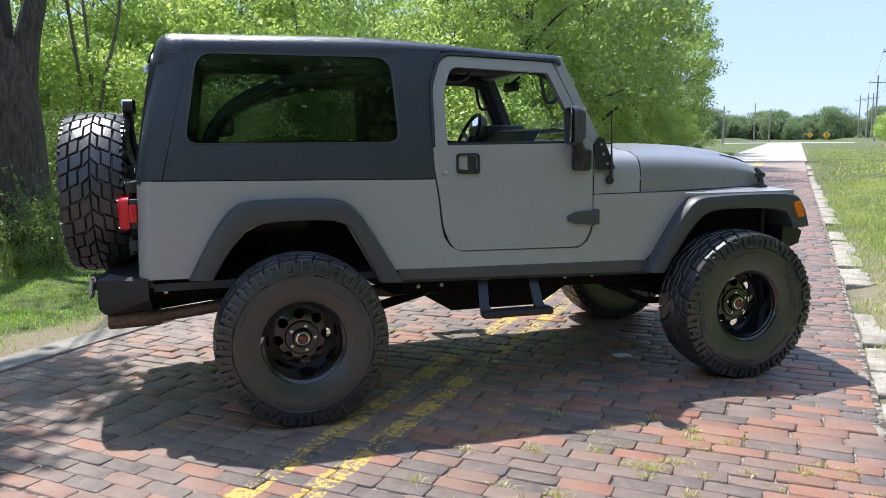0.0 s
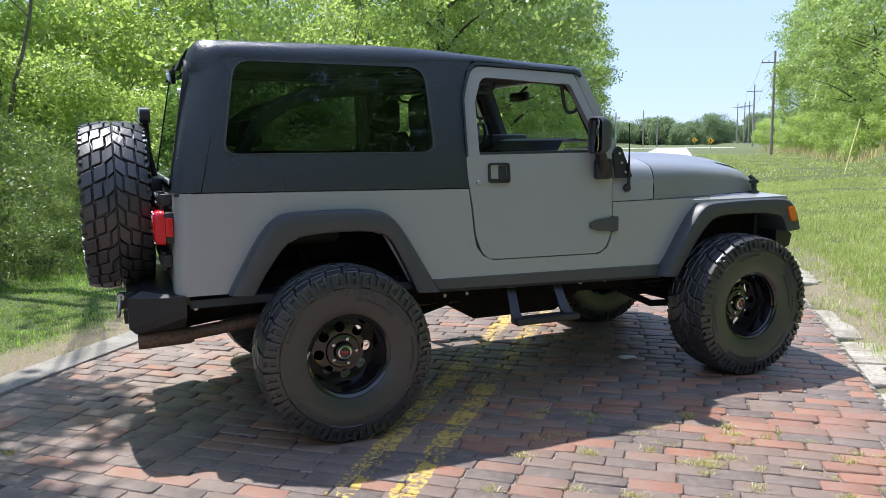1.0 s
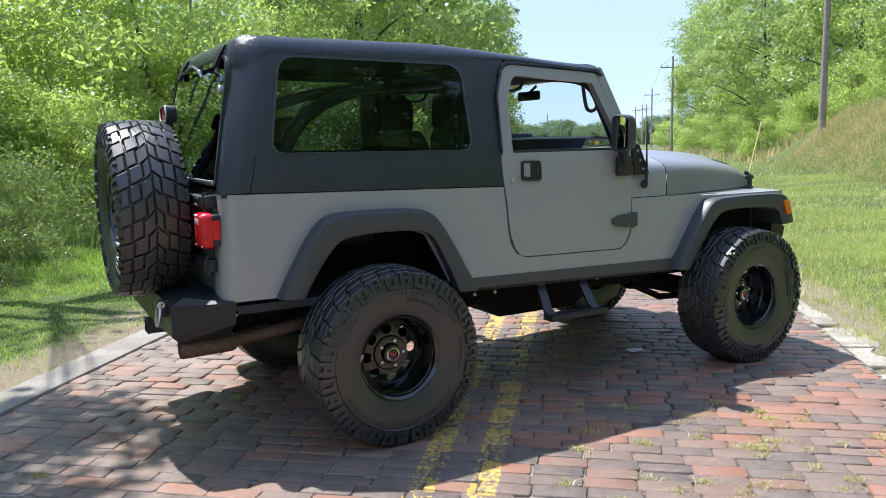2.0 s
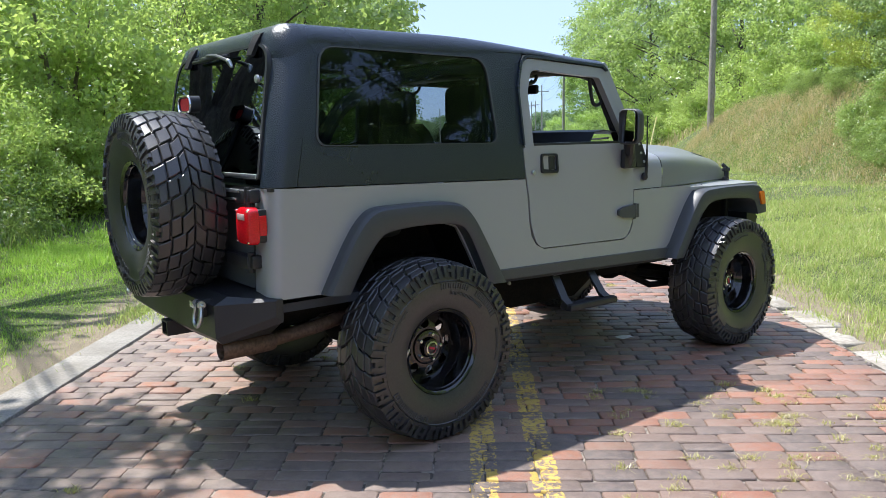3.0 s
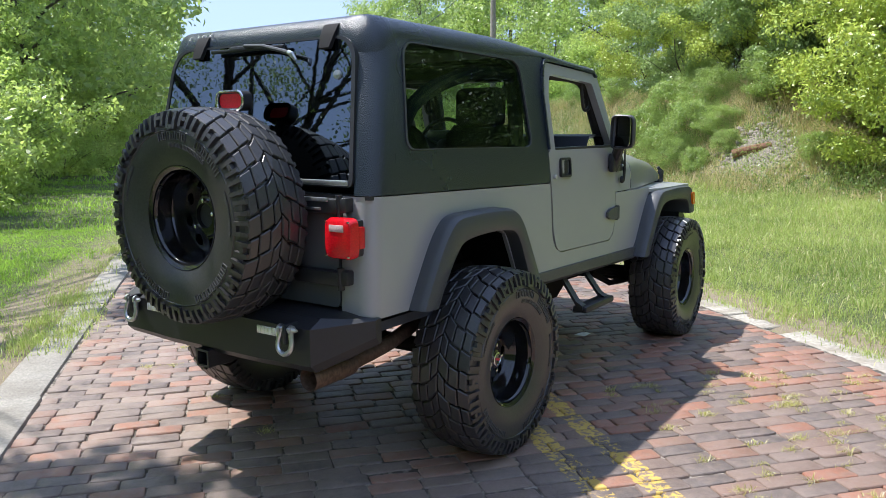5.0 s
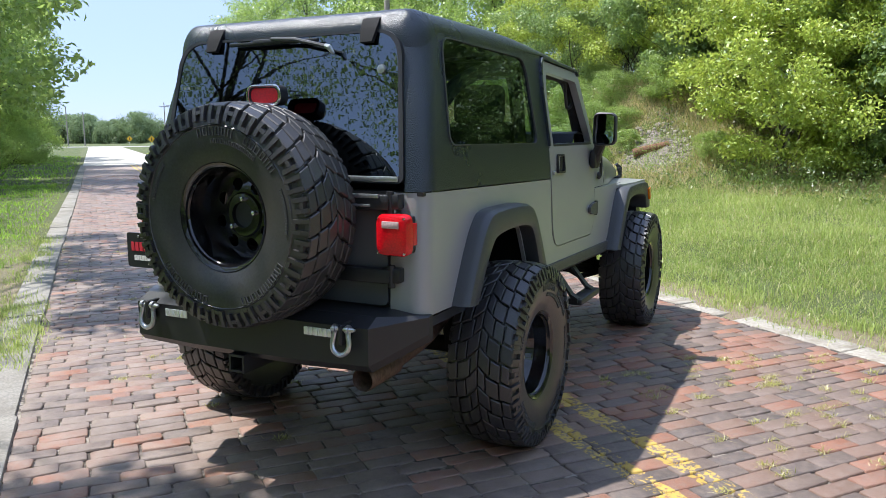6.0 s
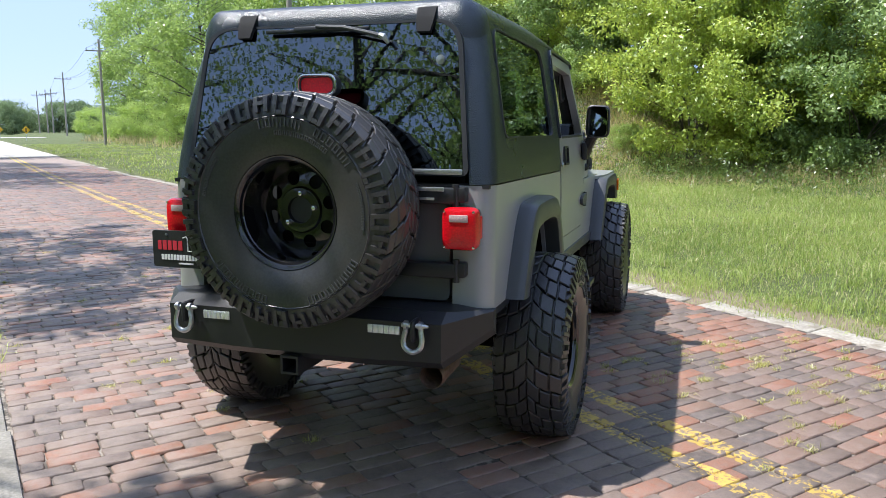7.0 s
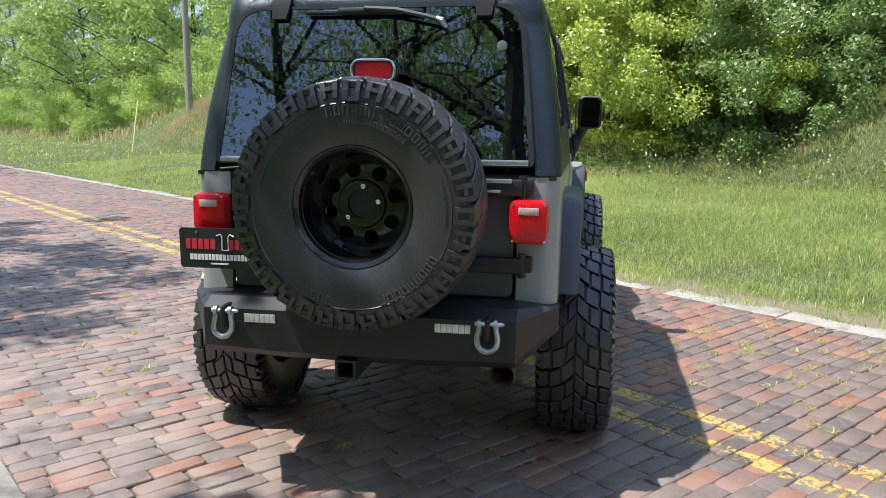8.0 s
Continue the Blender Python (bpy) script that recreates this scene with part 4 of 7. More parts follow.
def build_woods():
    rng = random.Random(9)
    tall = build_tree("tree", "tall leafy roadside tree with an uneven green crown", 1, 15.0, 2.0, 4.2, 140, 130, 0.95, 0.23, M["leaf"], 0.22, M["bark"])
    tall.matrix_basis = stand(15.5, 46, 1.0, 10)
    light = build_tree("tree", "slender young tree with sunlit yellow-green leaves", 2, 10.5, 1.2, 3.0, 95, 160, 0.72, 0.14, M["leaf_light"], 0.11, M["bark_pale"], 2)
    light.matrix_basis = stand(-9.6, 17.5, 1.0, 40)
    airy = build_tree("tree", "airy tree with thin stems and sparse green leaves", 3, 12.0, 3.4, 3.4, 64, 110, 0.9, 0.14, M["leaf_light"], 0.075, M["bark_pale"], 3)
    airy.matrix_basis = stand(-10.8, 11.5, 1.0, 0)
    shrub = build_tree("shrub", "dense leafy roadside shrub with light green leaves", 4, 4.6, 0.25, 2.5, 130, 320, 0.44, 0.095, M["leaf_shrub"], 0.05, M["bark"], 4, "roadside shrubs", 0.45)
    shrub.matrix_basis = stand(10.8, 12.1, 1.0, 30)
    dark = build_tree("shrub", "dense dark green shrub reaching down to the grass", 5, 4.2, 0.15, 2.3, 150, 260, 0.36, 0.085, M["leaf_deep"], 0.05, M["bark"], 4, "roadside shrubs", 0.5)
    dark.matrix_basis = stand(11.5, 8.9, 1.0, 0)
    low = build_tree("shrub", "low wild undergrowth bush at the wood's edge", 6, 2.6, 0.0, 1.9, 80, 190, 0.40, 0.095, M["leaf_light"], 0.03, M["bark"], 3, "roadside shrubs", 0.5)
    low.matrix_basis = stand(-9.4, 15.0, 1.0, 0)
    herb = build_tree("shrub", "leafy green herb thicket on the dry bank", 26, 2.4, 0.0, 1.5, 60, 190, 0.46, 0.12, M["leaf"], 0.03, M["bark"], 4, "roadside shrubs", 0.42)
    herb.matrix_basis = stand(10.1, 19.0, 0.5, 0)
    rank = build_tree("shrub", "rank green weed thicket before the old tree", 16, 2.6, 0.0, 1.9, 60, 130, 0.45, 0.10, M["weed"], 0.03, M["bark"], 3, "roadside shrubs", 0.35)
    rank.matrix_basis = stand(-7.4, 7.7, 0.6, 0)
    far = build_tree("tree", "distant green tree of the far treeline, haze tinted into its leaves", 7, 9.0, 0.3, 5.5, 60, 110, 1.9, 0.55, M["leaf_far"], 0.3, M["bark"], 1, "distant trees")
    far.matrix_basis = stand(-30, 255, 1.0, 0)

    old = build_tree("tree", "broad old tree with a forked trunk and heavy limbs", 15, 12.5, 2.6, 5.0, 60, 170, 1.0, 0.105, M["leaf_deep"], 0.34, M["bark"], 2)
    old.matrix_basis = stand(-12.2, -0.4, 1.0, 60)
    bare = build_tree("tree", "thinly leaved tree with long bare branches", 12, 12.0, 3.0, 4.6, 38, 190, 0.85, 0.085, M["leaf"], 0.2, M["bark"], 2)
    bare.matrix_basis = stand(-14, -10.5, 1.0, 0)

    def plant(kind, spots):
        for x, y, s in spots:
            copy_thing(kind, stand(x, y, s * rng.uniform(0.92, 1.08), rng.uniform(0, 360), -0.05, s * rng.uniform(0.92, 1.1)))

    # right side: shrubs on the bank, woods behind and beyond
    plant(shrub, ((13.0, 14.2, 1.15), (12.9, 19.8, 0.8), (13.3, 26, 0.8), (11.2, 10.4, 0.85)))
    plant(dark, ((13.4, 10.4, 1.35), (12.6, 16.6, 1.05), (14.2, 18.0, 1.4), (12.6, 22.0, 1.0), (15.0, 14.6, 1.6), (12.4, 3.6, 1.05), (15.6, 5.6, 1.4), (13.2, 0.5, 1.2), (15.2, 23, 1.3), (14.6, 7.9, 1.5), (16.6, 9.2, 1.8), (16.0, 7.4, 1.6)))
    plant(tall, ((17.5, 12, 0.8), (18, 20, 0.85), (17.5, 28, 0.9), (17, 36, 0.9), (15.5, 56, 1.05), (15, 66, 1.1), (15.5, 77, 1.1), (15, 89, 1.15), (16, 101, 1.1), (22, 30, 1.0), (21, 50, 1.1), (22, 72, 1.1), (17.5, 3, 0.8)))
    plant(light, ((16.5, 29, 1.0), (15.5, 41, 0.9), (17, 24, 0.95), (15, 52, 0.9), (14.6, 71, 0.85), (16.5, 16, 0.9)))
    plant(herb, ((9.1, 17.0, 0.62), (9.3, 18.2, 0.75), (9.0, 16.0, 0.5), (9.7, 19.4, 0.8), (9.6, 17.2, 0.9), (9.5, 17.4, 0.40), (9.2, 16.3, 0.35), (10.0, 21.0, 0.5), (11.2, 24.0, 0.7), (11.6, 27.5, 0.8), (9.9, 16.4, 0.62), (10.5, 17.6, 0.8), (10.9, 16.0, 0.9), (11.4, 19.5, 0.7), (9.6, 15.6, 0.45), (10.2, 13.4, 0.5)))
    plant(low, ((13.5, 31, 1.1), (13.2, 38, 1.2), (13.6, 47, 1.2), (13.2, 57, 1.3), (13.5, 68, 1.3), (13.2, 82, 1.4), (14, 95, 1.5), (12.9, 110, 1.5)))
    # left side woods, with an open strip of grass before them
    plant(light, ((-19, 20, 1.1), (-21, 16, 1.1), (-16.5, 15.5, 1.0), (-16, 24, 1.1), (-15.5, 38, 1.1), (-11.5, 22, 0.9), (-9.8, 27, 0.95), (-12.5, 33, 1.1), (-9.4, 35, 0.95), (-10.5, 41, 1.05), (-18, 12, 1.0)))
    plant(airy, ((-13.5, 17.5, 1.0), (-9.0, 48, 1.0), (-14.5, 30, 1.0)))
    plant(tall, ((-9.0, 33.5, 1.3), (-9.2, 44.0, 1.3), (-9.4, 54.5, 1.3), (-19, 27, 0.8), (-15, 47, 0.9), (-12, 63, 0.95), (-7.6, 66, 0.95), (-9, 74, 1.0), (-16, 55, 1.0)))
    plant(low, ((-13.5, 13.5, 1.2), (-15, 15.5, 1.4), (-12, 11.8, 1.0), (-16, 18.5, 1.5), (-11.2, 18.5, 1.2), (-10.2, 22.5, 1.1), (-9.3, 30, 1.2), (-8.8, 38, 1.2), (-8.4, 45, 1.3), (-7.6, 52, 1.4), (-7.2, 59, 1.4), (-6.8, 68, 1.4), (-14.5, 11, 1.0), (-13.0, 7.4, 0.9), (-8.2, 12.4, 0.8), (-12, 27, 1.2), (-11.5, 3.5, 0.9), (-9.4, 13.4, 0.9), (-10.6, 12.4, 1.0), (-8.5, 15.4, 0.8), (-8.7, 17.6, 1.4), (-9.6, 19.6, 1.7), (-8.6, 21.4, 1.4), (-11.0, 15.6, 1.7), (-12.2, 20.5, 1.9), (-8.9, 24.5, 1.6), (-13.5, 16.5, 1.9)))
    plant(rank, ((-5.95, 6.3, 0.55), (-6.05, 7.4, 0.6), (-5.9, 5.3, 0.5), (-6.7, 8.6, 0.6), (-6.0, 4.2, 0.45), (-7.6, 9.6, 0.7), (-7.3, 5.6, 0.6)))
    # unseen woods behind the camera's path, added for reflections and a dimmer rear
    plant(tall, ((-19, -6, 0.8), (-17, -13, 0.9), (-3.5, -17, 0.8), (15, -10, 0.7), (11, -17, 0.75), (17, -4, 0.7), (18, -16, 0.9)))
    plant(old, ((-10.6, -5.2, 0.9), (-6.4, -1.5, 0.95), (-13.2, 5.6, 0.8)))
    plant(bare, ((-13.5, 5.4, 0.8), (-13.2, -2.6, 1.0), (-12.2, 8.0, 0.9), (-10, -12.0, 1.0), (-17, -4, 1.0), (-12, -16, 1.1), (-20, -13, 1.1)))
    plant(dark, ((-8.6, -4.8, 0.75), (-10.5, -1.6, 0.85), (-9.2, -8.0, 0.9), (-11.5, -11.0, 1.0), (-6.2, -8.0, 0.75), (-4.8, -11.5, 0.9), (-12.5, -5.0, 1.0), (-13.5, 1.6, 0.9), (-7.8, -12.5, 1.0), (-1.5, -15, 1.0), (12.0, -6.0, 1.7), (14, -12, 2.2), (12.5, -3, 1.5), (10.5, -10, 1.8)))
    plant(low, ((-15, -7, 0.8), (-17, -12, 0.9), (-14, -2.5, 0.7)))
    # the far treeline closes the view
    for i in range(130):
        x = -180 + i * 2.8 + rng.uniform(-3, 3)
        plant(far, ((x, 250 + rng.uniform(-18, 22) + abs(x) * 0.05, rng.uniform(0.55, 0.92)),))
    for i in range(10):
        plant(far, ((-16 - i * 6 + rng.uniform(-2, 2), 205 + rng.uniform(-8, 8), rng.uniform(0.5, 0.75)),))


# ---- poles, signs, far things ----
def build_poles():
    bm = bmesh.new()
    pole = tagged(new("utility_pole"), "weathered wooden utility pole with a crossarm", "utility pole", "utility poles")
    tube(bm, [(0, 0, -0.6), (0, 0, 4.5), (0, 0, 10.2)], [0.155, 0.135, 0.105], 12)
    part("post", bm, M["pole"], pole)
    bm = bmesh.new()
    box(bm, -1.25, 1.25, -0.06, 0.06, 9.05, 9.17, 0.01)
    arm = part("crossarm", bm, M["pole"], pole)
    for x in (-1.15, -0.55, 0.55, 1.15):
        bm = bmesh.new()
        tube(bm, [(x, 0, 9.17), (x, 0, 9.22), (x, 0, 9.30), (x, 0, 9.36)], [0.02, 0.045, 0.055, 0.03], 8)
        part("insulator", bm, M["zinc"], arm)
    bm = bmesh.new()
    tube(bm, [(0.125, 0, 1.4), (0.125, 0, 1.95)], [0.055, 0.055], 8)
    part("marker_band", bm, M["white_mark"], pole)
    spots = [(10.6, 35.0), (10.0, 84.0), (13.0, 141.0), (17.2, 203.0), (16.6, 209.0), (15.4, 216.0)]
    pole.matrix_basis = stand(*spots[0])
    for x, y in spots[1:]:
        copy_thing(pole, stand(x, y, 1.0, 0))
    for k, (dx, dz) in enumerate(((-1.15, 9.37), (0.55, 9.37), (1.15, 9.37), (0.12, 7.6))):
        bm = bmesh.new()
        for (xa, ya), (xb, yb) in zip([(10.9, -18.0)] + spots, spots):
            pts = [(xa + (xb - xa) * t + dx, ya + (yb - ya) * t, float(ground_z(xa, ya)) * (1 - t) + float(ground_z(xb, yb)) * t + dz - 3.2 * t * (1 - t)) for t in (i / 14 for i in range(15))]
            tube(bm, pts, 0.012, 5, False)
        tagged(finish("overhead_wire", bm, M["black"]), "thin dark overhead wire sagging between the poles", "wire", "overhead wires")
    bm = bmesh.new()
    tube(bm, [(-0.06, -0.06, -0.3), (0.26, 0.25, 1.0), (0.54, 0.52, 2.1)], 0.028, 8)
    tagged(finish("guy_marker", bm, M["sign_pale"], None, "", 35, stand(7.35, 33.1)), "leaning pale yellow guy-wire marker in the grass", "marker post")


def build_far_things():
    for x, y, s in ((5.5, 118, 0.68), (3.9, 150, 0.68)):
        sg = tagged(new("road_sign"), "yellow diamond warning sign on a post", "road sign", "warning signs")
        bm = bmesh.new()
        tube(bm, [(0, 0, -0.2), (0, 0, 2.2)], 0.04, 8)
        part("post", bm, M["zinc"], sg)
        bm = bmesh.new()
        box(bm, -0.53, 0.53, -0.07, -0.05, -0.53, 0.53, 0.004, pose(0, 0, 2.1, 0, 45, 0))
        face = part("sign_face", bm, M["sign"], sg)
        bm = bmesh.new()
        for z in (1.85, 2.1, 2.35):
            box(bm, -0.11, 0.11, -0.085, -0.072, z - 0.1, z + 0.1, 0.02)
        part("symbol", bm, M["black"], face)
        sg.matrix_basis = stand(x, y, s)
    for x, y, h in ((-9.5, 140, 6.5), (-14, 150, 6.0), (-7.0, 190, 8.5), (-3.6, 182, 7.0), (-18, 150, 6.5)):
        bm = bmesh.new()
        tube(bm, [(0, 0, -0.3), (0, 0, h)], [0.14, 0.10], 8)
        tagged(finish("far_post", bm, M["pole"], None, "", 35, stand(x, y)), "slim distant grey post beside the far road", "post", "far posts")


def build_scrap():
    rng = random.Random(6)
    bm = bmesh.new()
    vs = [[bm.verts.new((-0.06 + 0.03 * i, -0.035 + 0.0233 * j, 0.006 + rng.uniform(0, 0.012))) for j in range(4)] for i in range(5)]
    for i in range(4):
        for j in range(3):
            bm.faces.new((vs[i][j], vs[i + 1][j], vs[i + 1][j + 1], vs[i][j + 1]))
    tagged(finish("paper_scrap", bm, M["white_mark"], None, "", 60, pose(SCRAP[0], SCRAP[1], 0.004, 0, 0, 25)), "small crumpled white paper scrap lying on the bricks", "litter")


def build_log():
    rng = random.Random(2)
    log = tagged(new("log"), "cut brown log lying on the rubble of the bank", "log")
    bm = bmesh.new()
    tube(bm, [(-0.45, 0, -0.10), (-0.15, 0.02, -0.02), (0.2, 0.0, 0.06), (0.5, 0.03, 0.13)], [0.11, 0.12, 0.115, 0.105], 14)
    part("trunk", bm, M["log"], log)
    log.matrix_basis = stand(9.62, 14.82, 0.85, -37, 0.12)
    vs, qs = [], []
    g = np.random.default_rng(3)
    for i in range(1700):
        x, y = 9.65 + g.normal() * 0.36, 14.6 + g.normal() * 0.46
        s = g.uniform(0.03, 0.10)
        d = unit(g.normal(size=(8, 3)))
        c = np.array([[-1, -1, -1], [1, -1, -1], [1, 1, -1], [-1, 1, -1], [-1, -1, 1], [1, -1, 1], [1, 1, 1], [-1, 1, 1]]) * s * 0.5 * g.uniform(0.5, 1.2, (1, 3)) + d * s * 0.16
        vs.append(c + np.array((x, y, float(ground_z(x, y)) + s * 0.2)))
        qs.append(np.array([[0, 3, 2, 1], [4, 5, 6, 7], [0, 1, 5, 4], [1, 2, 6, 5], [2, 3, 7, 6], [3, 0, 4, 7]]) + 8 * i)
    flat_mesh("rubble", np.concatenate(vs), np.concatenate(qs), M["rubble"], None, "stuff", "pale broken stone rubble spilling down the bank", "rubble")


SCRAP = (0.92, 5.12)
M["sign_pale"] = surface("pale_yellow_plastic", (0.75, 0.68, 0.30), 0.6, grain=20, bump=0.0)
build_ground()
road, brick_shapes, loose_bricks = build_road()
build_far_road()
build_kerbs()
build_grass()
build_weed_leaves()
build_big_trunk()
build_woods()
build_poles()
build_far_things()
build_log()
build_scrap()


# ---- the off-road vehicle; x forward from the rear axle, y to its left ----
VEH = pose(-0.919, 4.034, 0, 0, 0, 39.7)
car = tagged(new("off_road_vehicle"), "lifted satin-grey two-door off-roader with black hardtop, parked across the brick road", "off-road vehicle")
car.matrix_basis = VEH
HALF = 0.735                            # half the body's width


def side_y(z):
    """Half width of the shell at a height: upright below the belt, leaning in above."""
    return HALF - (0.0 if z < 1.26 else 0.098 * ((z - 1.26) / 0.65) ** 1.35)


def skin(s, proud=0.0):
    """Places (x, z) on the body's side s (-1 right, 1 left), d behind its skin."""
    return lambda x, z, d: Vector((x, s * (side_y(z) + proud - d), z))


def belt(x):
    return 1.2435 - 0.0205 * x


def wheel_arch():
    return [(-0.46, 0.763), (-0.40, 0.80), (-0.335, 0.90), (-0.26, 0.985), (-0.17, 1.028), (0.02, 1.04), (0.18, 1.032), (0.26, 1.005), (0.33, 0.88), (0.40, 0.745)]


def build_body():
    bm = bmesh.new()
    for s in (-1, 1):
        outline = [(-0.69, 0.766)] + wheel_arch() + [(0.57, 0.745), (2.03, 0.715), (2.12, 0.80), (2.22, 0.92), (2.33, 1.04), (2.42, 1.075), (2.42, 1.114), (1.692, 1.114), (1.692, 0.96), (1.682, 0.90), (1.655, 0.845), (1.60, 0.812),
                                                   (0.90, 0.826), (0.835, 0.855), (0.797, 0.91), (0.782, 0.98), (0.767, 1.13), (0.752, belt(0.752)), (-0.69, belt(-0.69))]
        sheet(bm, outline, skin(s), 0.02)
        # rounded rear corner and the panel beside the tailgate
        rings = []
        for z in (0.766, 0.9, 1.05, 1.2, belt(-0.75)):
            lean = -0.02 * (1.26 - z) / 0.5
            ring = [(-0.69, HALF)] + [(-0.700 - 0.07 * math.sin(a) + lean, HALF - 0.07 + 0.07 * math.cos(a)) for a in (math.pi / 2 * k / 8 for k in range(9))] + [(-0.770 + lean, 0.578), (-0.74 + lean, 0.578)]
            rings.append([Vector((x, s * y, z)) for x, y in ring])
        loft(bm, rings, False)
        # ledge along the belt
        loft(bm, [[Vector((x, s * (HALF - 0.0), belt(x))), Vector((x, s * (HALF - 0.05), belt(x)))] for x in (-0.69, 0.0, 0.75)], False)
    body = part("body", bm, M["paint"], car, "satin grey sprayed body tub")
    bm = bmesh.new()
    box(bm, -0.72, 1.70, -0.70, 0.70, 0.70, 0.74)
    part("floor_pan", bm, M["dark_in"], car)
    bm = bmesh.new()
    box(bm, 1.70, 1.74, -0.70, 0.70, 0.741, 1.25)
    part("firewall", bm, M["dark_in"], car)
    for s in (-1, 1):
        bm = bmesh.new()
        box(bm, -0.40, 0.42, s * 0.41, s * 0.685, 1.068, 1.10, 0.01)
        part("wheel_housing", bm, M["dark_in"], car)
        # dark liner added behind the door, so its gaps read as shade
        bm = bmesh.new()
        box(bm, 0.74, 1.699, s * 0.665, s * 0.684, 0.78, 1.24)
        part("door_jamb", bm, M["dark_in"], car)
    # sill guard under the doors
    for s in (-1, 1):
        bm = bmesh.new()
        rings = []
        for x in (0.535, 0.58, 1.3, 2.03, 2.06):
            zt, zb = 0.749 - 0.0195 * (x - 0.57), 0.670 - 0.027 * (x - 0.58)
            rings.append([Vector((x, s * y, z)) for y, z in ((HALF - 0.01, zt), (HALF + 0.012, zt - 0.006), (HALF + 0.010, zb + 0.02), (HALF - 0.012, zb), (HALF - 0.10, zb))])
        loft(bm, rings, False)
        bm.faces.new([bm.verts[0], bm.verts[1], bm.verts[2], bm.verts[3], bm.verts[4]] if bm.verts.ensure_lookup_table() is None else [])
        part("sill", bm, M["flare"], car, "dark textured rocker guard")
    return body


def flare_shape(outer, inner, s, y_in, y_out, rear):
    """A fender flare: a curved band with a rolled outer lip."""
    bm = bmesh.new()
    o = [Vector((p[0], 0, p[1])) for p in outer]
    i = [Vector((p[0], 0, p[1])) for p in inner]
    o, i = smooth_path(o, 4), smooth_path(i, 4)
    rings = []
    n = len(o)
    for k in range(n):
        a, b = o[k], i[k]
        yi = y_in(a.x) if callable(y_in) else y_in
        f = min(1.0, min(k, n - 1 - k) / 3)
        pts = []
        for y, t in ((yi, 0.0), (yi + (y_out - yi) * 0.6, 0.0), (y_out - 0.022, 0.03), (y_out - 0.006, 0.12), (y_out, 0.30), (y_out, 0.80), (y_out - 0.008, 0.97), (y_out - 0.03, 1.0), (yi + 0.01, 0.92)):
            p = a.lerp(b, t)
            pts.append(Vector((p.x, s * y, p.z)))
        rings.append(pts)
    loft(bm, rings, False)
    bm.verts.ensure_lookup_table()
    k = len(rings[0])
    bm.faces.new([bm.verts[j] for j in range(k)])
    bm.faces.new([bm.verts[j] for j in range(len(bm.verts) - k, len(bm.verts))][::-1])
    return bm


def hood_w(x):
    return 0.718 - 0.01 * max(0, x - 1.7) - 0.115 * float(smoothstep(2.0, 3.0, x)) - 0.02 * max(0, x - 2.0)


def build_flares():
    r_out = [(-0.545, 0.766), (-0.475, 0.895), (-0.40, 1.02), (-0.335, 1.10), (-0.262, 1.143), (-0.12, 1.151), (0.016, 1.152), (0.16, 1.146), (0.255, 1.126), (0.325, 1.065), (0.40, 0.95), (0.475, 0.82), (0.552, 0.690)]
    r_in = [(-0.425, 0.760), (-0.375, 0.845), (-0.32, 0.925), (-0.265, 0.990), (-0.215, 1.022), (-0.11, 1.037), (0.01, 1.041), (0.14, 1.037), (0.235, 1.018), (0.285, 0.968), (0.332, 0.88), (0.376, 0.79), (0.416, 0.697)]
    f_out = [(2.008, 0.654), (2.085, 0.78), (2.17, 0.915), (2.255, 1.03), (2.335, 1.085), (2.48, 1.096), (2.65, 1.100), (2.82, 1.099), (2.94, 1.094), (3.02, 1.074), (3.065, 1.02), (3.095, 0.95), (3.115, 0.885)]
    f_in = [(2.112, 0.648), (2.19, 0.765), (2.265, 0.87), (2.335, 0.95), (2.40, 0.99), (2.50, 1.005), (2.62, 1.006), (2.76, 1.002), (2.86, 0.992), (2.93, 0.972), (2.96, 0.935), (2.975, 0.905), (2.985, 0.872)]
    for s in (-1, 1):
        part("fender_flare", flare_shape(r_out, r_in, s, HALF - 0.015, 0.818, True), M["flare"], car, "dark textured rear fender flare")
        fl = part("fender_flare", flare_shape(f_out, f_in, s, lambda x: min(HALF - 0.015, hood_w(x) - 0.02), 0.830, False), M["flare"], car, "dark textured front fender flare")
        bm = bmesh.new()
        pts = fillet([(2.968, 1.034), (3.022, 1.040), (3.052, 0.945), (3.005, 0.94)], 0.012, 3)
        sheet(bm, pts, lambda x, z, d: Vector((x, s * (0.844 - d), z)), 0.03)
        part("marker_lamp", bm, M["amber"], fl, "amber side marker lamp")
        # fender top between hood and flare
        bm = bmesh.new()
        rings = []
        for x in (2.03, 2.2, 2.4, 2.6, 2.8, 2.94, 3.0):
            rings.append([Vector((x, s * y, z)) for y, z in ((hood_w(x) - 0.05, 1.112), (hood_w(x) + 0.006, 1.112), (max(hood_w(x) + 0.008, 0.80 * float(smoothstep(2.2, 2.42, x))), 1.104), (max(hood_w(x) + 0.008, 0.80 * float(smoothstep(2.2, 2.42, x))), 1.080))])
        loft(bm, rings, False)
        part("fender", bm, M["paint"], car, "grey front fender top")


